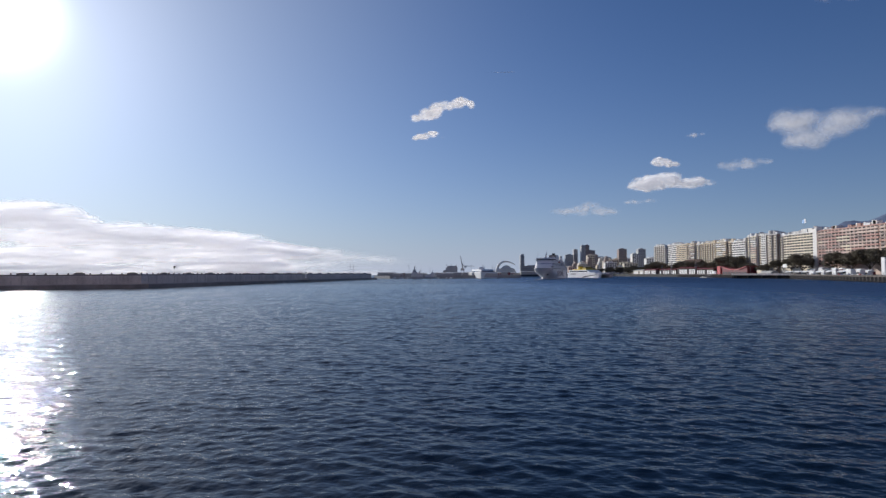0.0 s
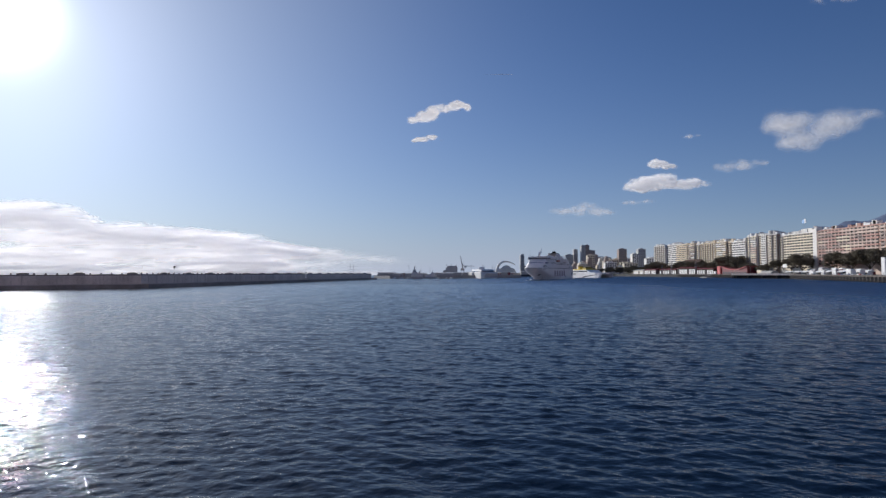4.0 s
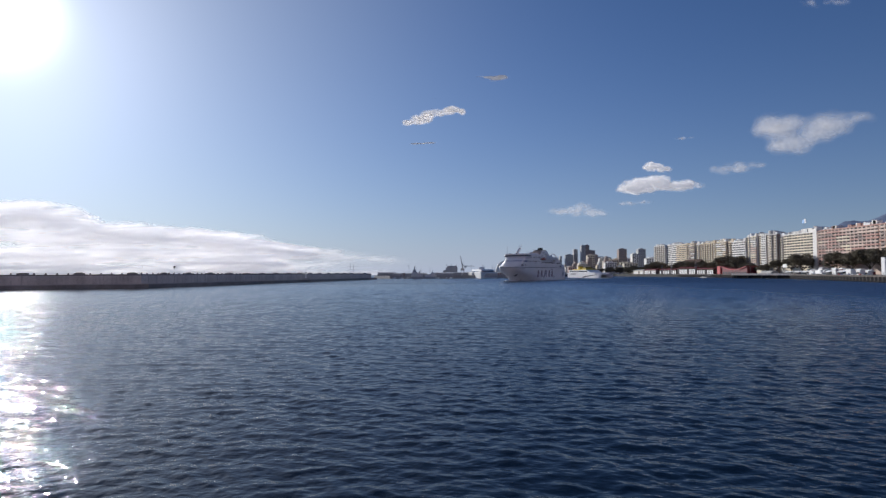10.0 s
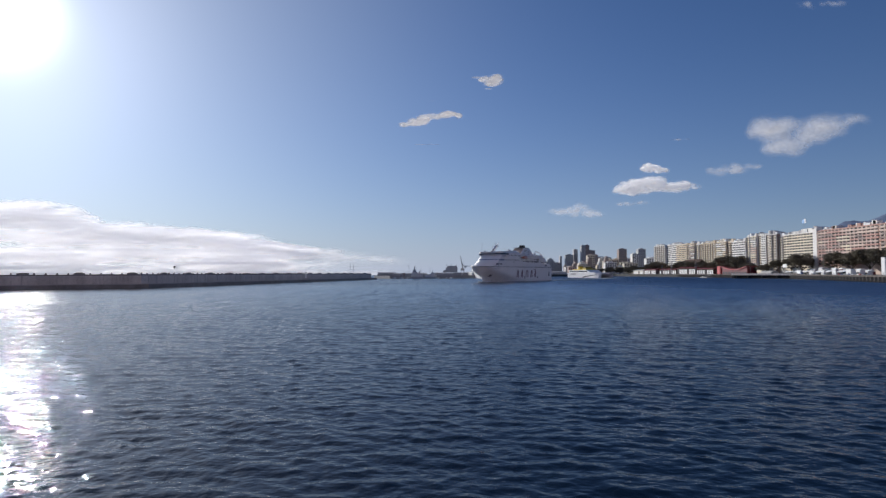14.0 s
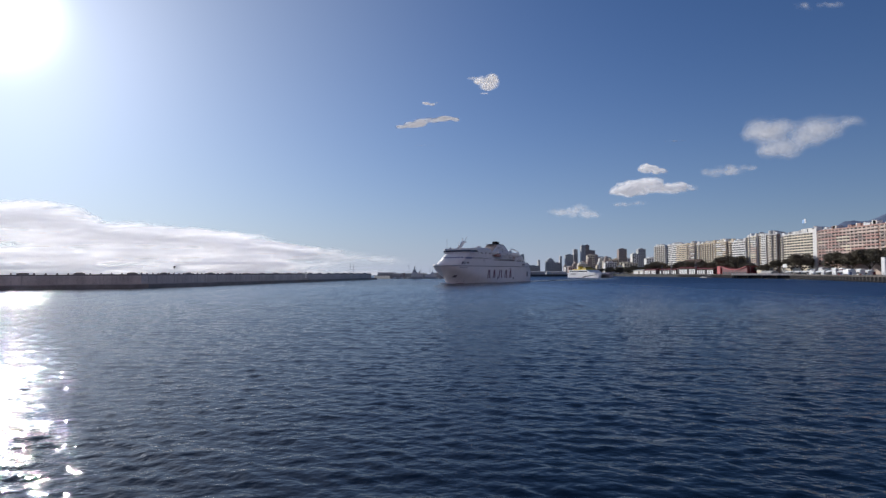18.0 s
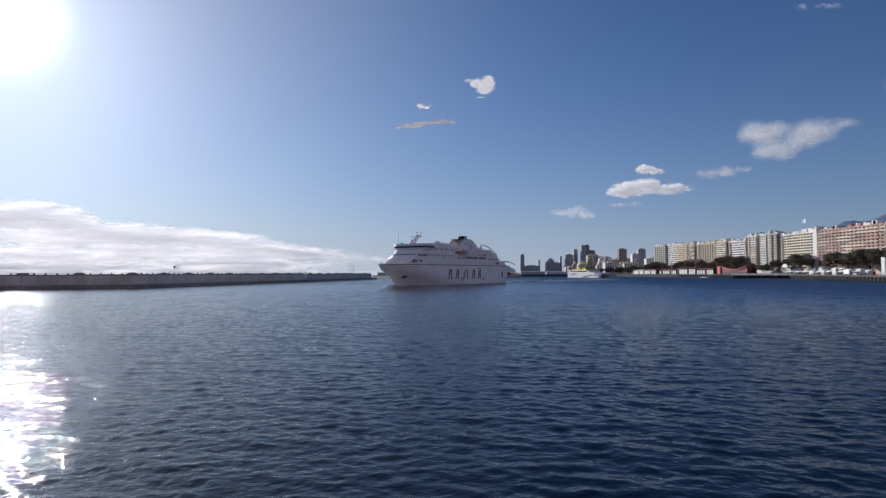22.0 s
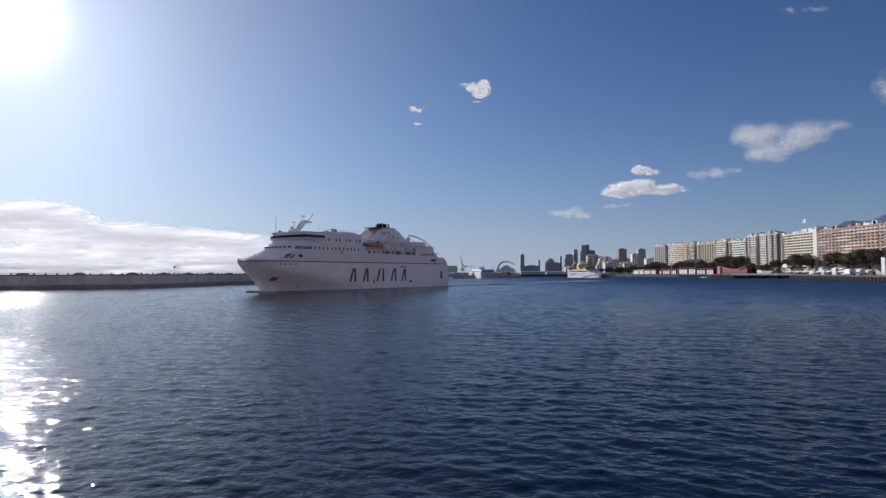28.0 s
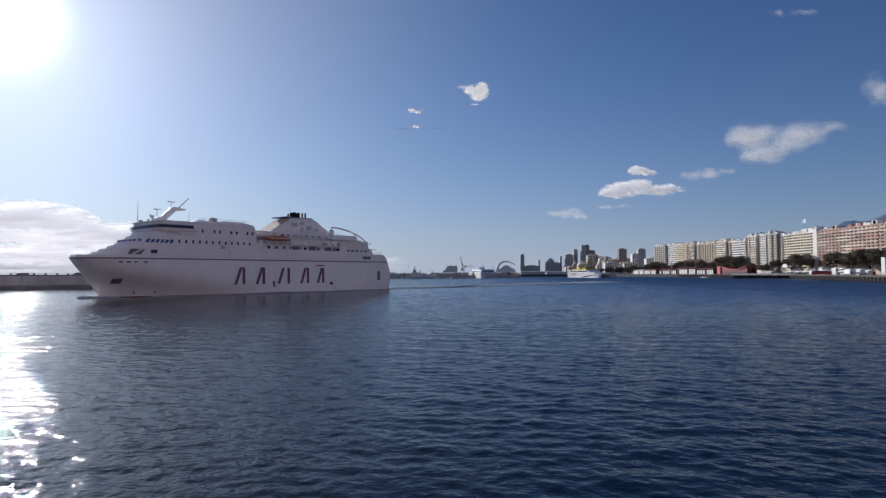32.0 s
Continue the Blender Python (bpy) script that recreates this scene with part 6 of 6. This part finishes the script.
# ---- vegetation ----
def tree_mesh(seed, rx, rz, clumps, leaves):
    """The crown: many small leaf clumps and loose leaves round an uneven, gapped umbrella."""
    r = random.Random(seed)
    g = Geo()
    lobes = [(r.uniform(-0.62, 0.62) * rx, r.uniform(-0.62, 0.62) * rx, r.uniform(-0.55, 0.45) * rz, r.uniform(0.32, 0.55)) for _ in range(18)]
    ico = [(0, 0, 1), (0.89, 0, 0.45), (0.28, 0.85, 0.45), (-0.72, 0.53, 0.45), (-0.72, -0.53, 0.45), (0.28, -0.85, 0.45),
           (0.72, 0.53, -0.45), (-0.28, 0.85, -0.45), (-0.89, 0, -0.45), (-0.28, -0.85, -0.45), (0.72, -0.53, -0.45), (0, 0, -1)]
    tri = [(0, 1, 2), (0, 2, 3), (0, 3, 4), (0, 4, 5), (0, 5, 1), (1, 6, 2), (2, 7, 3), (3, 8, 4), (4, 9, 5), (5, 10, 1),
           (2, 6, 7), (3, 7, 8), (4, 8, 9), (5, 9, 10), (1, 10, 6), (11, 7, 6), (11, 8, 7), (11, 9, 8), (11, 10, 9), (11, 6, 10)]

    def spot():
        lx, ly, lz, s = r.choice(lobes)
        v = Vector((r.gauss(0, 1), r.gauss(0, 1), r.gauss(0, 1))).normalized() * (0.55 + 0.5 * r.random() ** 0.5)
        return lx + v.x * s * rx, ly + v.y * s * rx, lz + v.z * s * rz * 0.9

    for _ in range(clumps):
        x, y, z = spot()
        q = r.uniform(0.45, 1.25)
        g.add([(x + a * q * r.uniform(0.7, 1.4), y + b * q * r.uniform(0.7, 1.4), z + c * q * r.uniform(0.5, 1.0)) for a, b, c in ico], tri)
    for _ in range(leaves):
        x, y, z = spot()
        a, b = Vector((r.gauss(0, 1), r.gauss(0, 1), r.gauss(0, 1))).normalized() * 0.5, Vector((r.gauss(0, 1), r.gauss(0, 1), r.gauss(0, 1))).normalized() * 0.35
        c = Vector((x, y, z)) * 1.03
        g.add([c - a - b, c + a - b, c + a + b, c - a + b], [(0, 1, 2, 3)])
    return g.mesh("crown", M_LEAF, clean=False)


CROWNS = [tree_mesh(s, 11, 11, 800, 1500) for s in (1, 2, 3)]


def tree(x, y, h, width, k, turn):
    t = thing("tree", "broad dark evergreen tree on the harbour avenue", "tree", pose(x, y, QUAY_Z, 0, 0, turn), "avenue trees")
    s = width / 24
    th = max(5.0, h - 15 * s)
    part("trunk", Geo().cyl((0, 0, 0), (0.3, 0.2, th * 0.55), 0.9 * s, 0.6 * s, 9), M_BARK, t, smooth=True)
    g = Geo()
    for i in range(6):
        a = i * 1.05 + turn
        g.cyl((0.3, 0.2, th * 0.5), (6.5 * s * math.cos(a), 6.5 * s * math.sin(a), th + 3 * s), 0.42 * s, 0.12 * s, 6)
    part("limbs", g, M_BARK, t)
    c = part("crown", CROWNS[k % 3], None, t, m=pose(0, 0, h - 8.4 * s))
    c.scale = (s * 1.12, s * 1.12, s * 0.78)
    return t


rnd = random.Random(9)
spots = [(460, 585, 38, 28), (460, 610, 38, 28), (459, 636, 37, 28), (462, 661, 37, 28), (460, 688, 36, 28), (462, 716, 35, 28),
         (456, 775, 35, 28), (455, 798, 31, 20), (458, 838, 27, 18), (455, 862, 22, 18), (458, 884, 20, 16), (456, 905, 22, 16), (459, 928, 24, 18),
         (461, 950, 34, 26), (463, 972, 39, 30), (461, 1000, 38, 30), (463, 1026, 32, 24), (465, 1050, 24, 20), (467, 1085, 26, 22), (468, 1120, 30, 26),
         (468, 1150, 30, 26), (468, 1180, 31, 26), (467, 1210, 27, 22), (466, 1250, 22, 20), (466, 1300, 31, 28), (466, 1335, 33, 28), (464, 1365, 28, 26),
         (462, 1400, 24, 24), (455, 1440, 26, 26), (448, 1480, 22, 22), (440, 1520, 24, 26), (420, 1540, 24, 24), (400, 1560, 20, 22)]
for i, (x, y, h, w) in enumerate(spots):
    tree(x, y, (h - 4.4) * (0.92 if y < 1040 else 1.02), w * 1.03, i, rnd.uniform(0, 360))


# ---- clouds ----
def cloud(blobs, nx, nz, w, h, thick, material, seed, label, name="cloud", streak=1.0, ridge=None):
    """A rounded bank of vapour: front and back shells that swell where the puffs are dense."""
    g = Geo()
    dens = []
    for side in (-1, 1):
        for j in range(nz):
            for i in range(nx):
                x, z = (i / (nx - 1) - 0.5) * w, (j / (nz - 1) - 0.5) * h
                d = 0.0
                for bx, bz, rx, rz, s in blobs:
                    q = ((x / w - bx) / rx) ** 2 + ((z / h - bz) / rz) ** 2
                    d = max(d, s * max(0.0, 1 - q) ** 1.3) + 0.25 * min(d, s * max(0.0, 1 - q))
                r = noise.fractal(Vector((x / h * 2.6 * streak, z / h * 3.6, seed * 7.3)), 0.8, 2.1, 4)
                dd = d + 0.5 * r * min(1, d * 2.5) - 0.04
                if ridge:
                    # a long bank: its top follows the ridge, heaped in small billows, with streaks of thinner vapour below
                    u = x / w
                    for (u0, t0, f0), (u1, t1, f1) in zip(ridge, ridge[1:]):
                        if u0 <= u <= u1:
                            crest = t0 + (t1 - t0) * (u - u0) / (u1 - u0)
                            full = f0 + (f1 - f0) * (u - u0) / (u1 - u0)
                            break
                    else:
                        crest, full = -0.5, 0.0
                    body = max(0.0, min(1.0, (crest + 0.5) * 2.2))
                    lump = noise.fractal(Vector((x / h * 2.2, seed * 3.1, z / h * 1.5)), 0.9, 2.0, 4)
                    up = (crest + 0.05 * lump * body - z / h) / 0.075
                    bars = noise.fractal(Vector((x / h * 0.8, z / h * 7.0, seed * 5.7)), 0.8, 2.0, 4)
                    dd = max(0.0, min(1.0, up)) ** 0.7 * (0.8 + 0.75 * bars) * full if up > 0 else 0.0
                rim = min(1, 12 * min(i, nx - 1 - i) / nx, 12 * min(j, nz - 1 - j) / nz)
                dd = max(0, dd) * rim
                dens.append(dd)
                g.v.append((x, side * (thick * max(0, dd) ** 0.7 + 0.4), z))
    ob = thing(name, label, "cloud", None, "drifting clouds")
    n = nx * nz
    for k, nm in ((0, "near_vapour"), (n, "far_vapour")):
        fs = []
        for j in range(nz - 1):
            for i in range(nx - 1):
                a = j * nx + i
                if max(dens[a], dens[a + 1], dens[a + nx], dens[a + nx + 1]) > 0.02:
                    fs.append((a, a + 1, a + nx + 1, a + nx) if k == 0 else (a + nx, a + nx + 1, a + 1, a))
        me = bpy.data.meshes.new(nm)
        me.from_pydata(g.v[k:k + n], [], fs)
        me.materials.append(material)
        at = me.attributes.new("puff", "FLOAT", "POINT")
        at.data.foreach_set("value", dens[k:k + n])
        for p in me.polygons:
            p.use_smooth = True
        part(nm, me, None, ob)
    return ob


def drift(ob, track, tips=((0, 0),), turns=((0, 0),)):
    """Key a cloud along its track (seconds, x, z), rolling over and turning slowly as it goes."""
    rows = []
    for t in sorted({0, 4, 8, 12, 16, 20, 24, 28, 32, *(a for a, _ in tips), *(a for a, _ in turns)}):
        x, z = (float(np.interp(t, [r[0] for r in track], [r[k] for r in track])) for k in (1, 2))
        tip, turn = (float(np.interp(t, [r[0] for r in way], [r[1] for r in way])) for way in (tips, turns))
        rows.append((t, pose(x, 4200, z, tip, 0, turn)))
    CLOUDS.append((ob, rows))


CLOUDS = []
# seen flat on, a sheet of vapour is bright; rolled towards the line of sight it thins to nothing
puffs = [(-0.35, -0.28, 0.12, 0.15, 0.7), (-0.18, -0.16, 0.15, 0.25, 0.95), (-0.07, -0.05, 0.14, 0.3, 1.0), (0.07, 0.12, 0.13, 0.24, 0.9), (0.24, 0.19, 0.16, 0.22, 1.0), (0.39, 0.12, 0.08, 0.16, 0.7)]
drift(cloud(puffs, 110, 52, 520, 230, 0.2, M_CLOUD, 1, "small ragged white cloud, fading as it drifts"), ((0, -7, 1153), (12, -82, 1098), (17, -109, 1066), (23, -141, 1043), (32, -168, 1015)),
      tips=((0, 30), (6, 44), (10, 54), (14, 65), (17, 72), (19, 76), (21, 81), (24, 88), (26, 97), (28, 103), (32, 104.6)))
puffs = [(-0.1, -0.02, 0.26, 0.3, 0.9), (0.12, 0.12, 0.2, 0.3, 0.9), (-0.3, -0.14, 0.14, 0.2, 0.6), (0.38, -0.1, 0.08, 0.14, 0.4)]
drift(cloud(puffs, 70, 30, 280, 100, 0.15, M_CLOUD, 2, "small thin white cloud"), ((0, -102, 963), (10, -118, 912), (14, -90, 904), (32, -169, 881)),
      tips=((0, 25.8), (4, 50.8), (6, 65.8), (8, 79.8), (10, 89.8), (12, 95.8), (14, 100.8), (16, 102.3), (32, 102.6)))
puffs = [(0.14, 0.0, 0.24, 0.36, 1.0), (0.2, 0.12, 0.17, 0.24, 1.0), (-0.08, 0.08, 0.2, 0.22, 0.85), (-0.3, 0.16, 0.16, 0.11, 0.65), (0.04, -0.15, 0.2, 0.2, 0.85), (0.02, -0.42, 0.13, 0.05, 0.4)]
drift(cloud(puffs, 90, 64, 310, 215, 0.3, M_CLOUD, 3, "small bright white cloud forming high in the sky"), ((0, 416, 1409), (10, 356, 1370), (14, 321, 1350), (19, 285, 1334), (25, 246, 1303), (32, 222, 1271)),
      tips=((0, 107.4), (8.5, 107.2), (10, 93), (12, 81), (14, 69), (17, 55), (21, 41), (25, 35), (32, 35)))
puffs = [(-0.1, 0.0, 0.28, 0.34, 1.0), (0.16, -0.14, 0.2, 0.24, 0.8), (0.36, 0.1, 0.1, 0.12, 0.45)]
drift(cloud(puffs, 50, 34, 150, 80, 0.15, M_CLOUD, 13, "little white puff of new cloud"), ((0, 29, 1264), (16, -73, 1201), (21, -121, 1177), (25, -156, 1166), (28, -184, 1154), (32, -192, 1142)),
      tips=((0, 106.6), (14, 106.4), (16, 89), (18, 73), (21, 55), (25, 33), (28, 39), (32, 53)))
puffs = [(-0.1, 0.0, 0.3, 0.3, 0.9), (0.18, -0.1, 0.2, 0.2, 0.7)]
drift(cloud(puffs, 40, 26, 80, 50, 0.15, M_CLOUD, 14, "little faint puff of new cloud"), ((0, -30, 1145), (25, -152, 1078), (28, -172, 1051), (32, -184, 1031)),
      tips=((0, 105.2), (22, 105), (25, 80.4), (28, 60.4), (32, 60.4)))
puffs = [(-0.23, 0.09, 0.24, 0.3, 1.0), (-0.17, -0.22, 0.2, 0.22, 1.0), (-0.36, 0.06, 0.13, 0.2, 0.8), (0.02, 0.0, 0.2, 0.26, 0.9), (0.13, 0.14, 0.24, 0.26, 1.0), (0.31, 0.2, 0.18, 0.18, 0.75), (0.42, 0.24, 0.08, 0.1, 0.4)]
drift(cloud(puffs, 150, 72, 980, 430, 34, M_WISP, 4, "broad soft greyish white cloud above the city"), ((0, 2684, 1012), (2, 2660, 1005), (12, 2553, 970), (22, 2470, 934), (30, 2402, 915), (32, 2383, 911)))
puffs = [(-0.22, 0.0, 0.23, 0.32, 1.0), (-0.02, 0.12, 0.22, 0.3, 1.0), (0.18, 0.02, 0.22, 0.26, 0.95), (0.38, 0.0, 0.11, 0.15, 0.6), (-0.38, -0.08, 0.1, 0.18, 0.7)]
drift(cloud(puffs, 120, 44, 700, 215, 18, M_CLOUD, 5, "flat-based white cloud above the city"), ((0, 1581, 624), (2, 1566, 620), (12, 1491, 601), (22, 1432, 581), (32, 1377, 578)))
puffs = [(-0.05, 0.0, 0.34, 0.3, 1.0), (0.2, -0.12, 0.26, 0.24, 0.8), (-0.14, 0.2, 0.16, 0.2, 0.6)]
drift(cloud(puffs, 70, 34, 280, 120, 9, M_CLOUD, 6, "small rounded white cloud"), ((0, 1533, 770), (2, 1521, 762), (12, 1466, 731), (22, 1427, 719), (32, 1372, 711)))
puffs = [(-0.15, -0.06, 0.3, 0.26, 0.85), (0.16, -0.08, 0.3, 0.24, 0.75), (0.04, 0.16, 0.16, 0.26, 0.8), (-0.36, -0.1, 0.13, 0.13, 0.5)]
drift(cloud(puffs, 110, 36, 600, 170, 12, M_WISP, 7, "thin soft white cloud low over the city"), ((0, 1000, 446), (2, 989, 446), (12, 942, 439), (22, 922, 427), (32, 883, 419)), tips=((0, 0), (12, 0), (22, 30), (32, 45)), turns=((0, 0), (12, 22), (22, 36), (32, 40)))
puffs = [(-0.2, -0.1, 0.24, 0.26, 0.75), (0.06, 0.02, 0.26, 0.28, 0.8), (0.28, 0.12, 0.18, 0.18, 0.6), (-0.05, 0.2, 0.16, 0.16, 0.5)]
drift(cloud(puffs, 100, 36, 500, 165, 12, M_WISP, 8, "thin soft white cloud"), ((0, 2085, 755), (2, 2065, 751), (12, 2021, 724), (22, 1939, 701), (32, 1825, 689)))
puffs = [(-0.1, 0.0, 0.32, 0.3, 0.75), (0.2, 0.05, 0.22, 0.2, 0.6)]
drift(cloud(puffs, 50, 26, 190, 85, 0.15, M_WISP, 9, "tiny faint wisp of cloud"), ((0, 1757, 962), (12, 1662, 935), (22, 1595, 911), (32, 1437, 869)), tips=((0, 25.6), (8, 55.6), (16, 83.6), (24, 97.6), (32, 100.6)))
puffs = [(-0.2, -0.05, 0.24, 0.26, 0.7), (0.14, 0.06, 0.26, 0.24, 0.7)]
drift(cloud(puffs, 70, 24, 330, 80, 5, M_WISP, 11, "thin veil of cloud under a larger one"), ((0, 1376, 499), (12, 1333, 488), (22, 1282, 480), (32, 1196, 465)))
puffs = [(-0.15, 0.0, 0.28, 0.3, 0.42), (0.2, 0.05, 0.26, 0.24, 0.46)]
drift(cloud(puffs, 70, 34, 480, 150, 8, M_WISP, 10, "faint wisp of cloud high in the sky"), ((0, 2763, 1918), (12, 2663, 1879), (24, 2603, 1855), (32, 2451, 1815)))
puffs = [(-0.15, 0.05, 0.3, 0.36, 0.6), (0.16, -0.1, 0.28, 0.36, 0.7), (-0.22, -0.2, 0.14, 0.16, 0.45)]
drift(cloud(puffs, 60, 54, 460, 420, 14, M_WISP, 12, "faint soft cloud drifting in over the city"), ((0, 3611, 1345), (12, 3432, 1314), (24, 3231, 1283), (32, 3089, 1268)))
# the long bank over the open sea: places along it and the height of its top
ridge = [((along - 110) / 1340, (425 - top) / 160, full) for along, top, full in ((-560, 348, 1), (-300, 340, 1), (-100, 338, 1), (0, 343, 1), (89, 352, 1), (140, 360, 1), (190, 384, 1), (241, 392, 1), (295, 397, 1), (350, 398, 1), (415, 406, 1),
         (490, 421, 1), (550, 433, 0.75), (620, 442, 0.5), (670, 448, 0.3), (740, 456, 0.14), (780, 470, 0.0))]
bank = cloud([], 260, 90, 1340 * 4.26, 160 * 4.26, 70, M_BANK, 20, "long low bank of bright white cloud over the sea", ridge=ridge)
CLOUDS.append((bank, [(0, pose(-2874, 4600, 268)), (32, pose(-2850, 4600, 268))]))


# seconds and the distance down the quay road, for what drives on it
ROAD = [(TRUCK, 260, [(0, 1010), (5, 900), (7, 800), (8, 752), (9, 699), (10, 661), (11, 624), (12, 567), (13, 504), (14, 440), (16, 360), (32, 350)]),
        (VAN, 260, [(0, 1012), (10, 960), (12, 850), (13, 790), (14, 739), (15.5, 655), (17, 588), (18, 574), (22, 572), (28, 571), (32, 570)]),
        (COACH, 72.5, [(0, 380), (15, 400), (18, 470), (20, 540), (22, 560), (26, 583), (30, 592), (31, 592.5), (32, 593)]),
        (RED_BUS, 72.5, [(0, 340), (26, 380), (28, 450), (30, 590), (30.6, 625, 95), (31, 648, 122), (32, 668, 134)])]


def road_place(y, lane):
    x = 357 + 0.3145 * (y - 490) + lane if y < 773 else 446 + lane + (y - 773) * 0.03
    return x


def motions():
    rows = []
    for t, x, y, turn in FERRY_PATH:
        rows.append((t, pose(x * SHIP_SIZE, y * SHIP_SIZE, 0, 0, 0, turn)))
    for ob in (SHIP, BOW_WAVE, WAKE):
        walk(ob, rows)
    walk(water, [(2.0 * k, pose(-1.1 * k, -3.0 * k, 0)) for k in range(17)])
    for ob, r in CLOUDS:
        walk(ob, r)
    for i, (ob, turn, r) in enumerate(ROAD):
        walk(ob, [(s[0], pose(road_place(s[1], (0, 0, 2.8, 4.2)[i] - 3.5), s[1], QUAY_Z + 0.06, 0, 0, s[2] if len(s) > 2 else turn)) for s in r])


# seconds, place of the stem's foot, heading
FERRY_PATH = [(0, 134.0, 821.0, 70.0), (2, 121.5, 782.0, 65.8), (3.5, 113.0, 753.5, 63.6), (6, 97.8, 703.0, 61.4), (9, 76.0, 647.0, 60.0), (14, 36.6, 562.0, 58.0), (18, 2.7, 485.0, 58.2),
              (21, -23.3, 424.5, 57.3), (23, -40.8, 381.0, 56.4), (25, -57.5, 336.0, 56.9), (28, -84.5, 282.0, 55.3), (30, -104.2, 250.0, 52.8), (32, -124.0, 221.0, 50.8)]
motions()
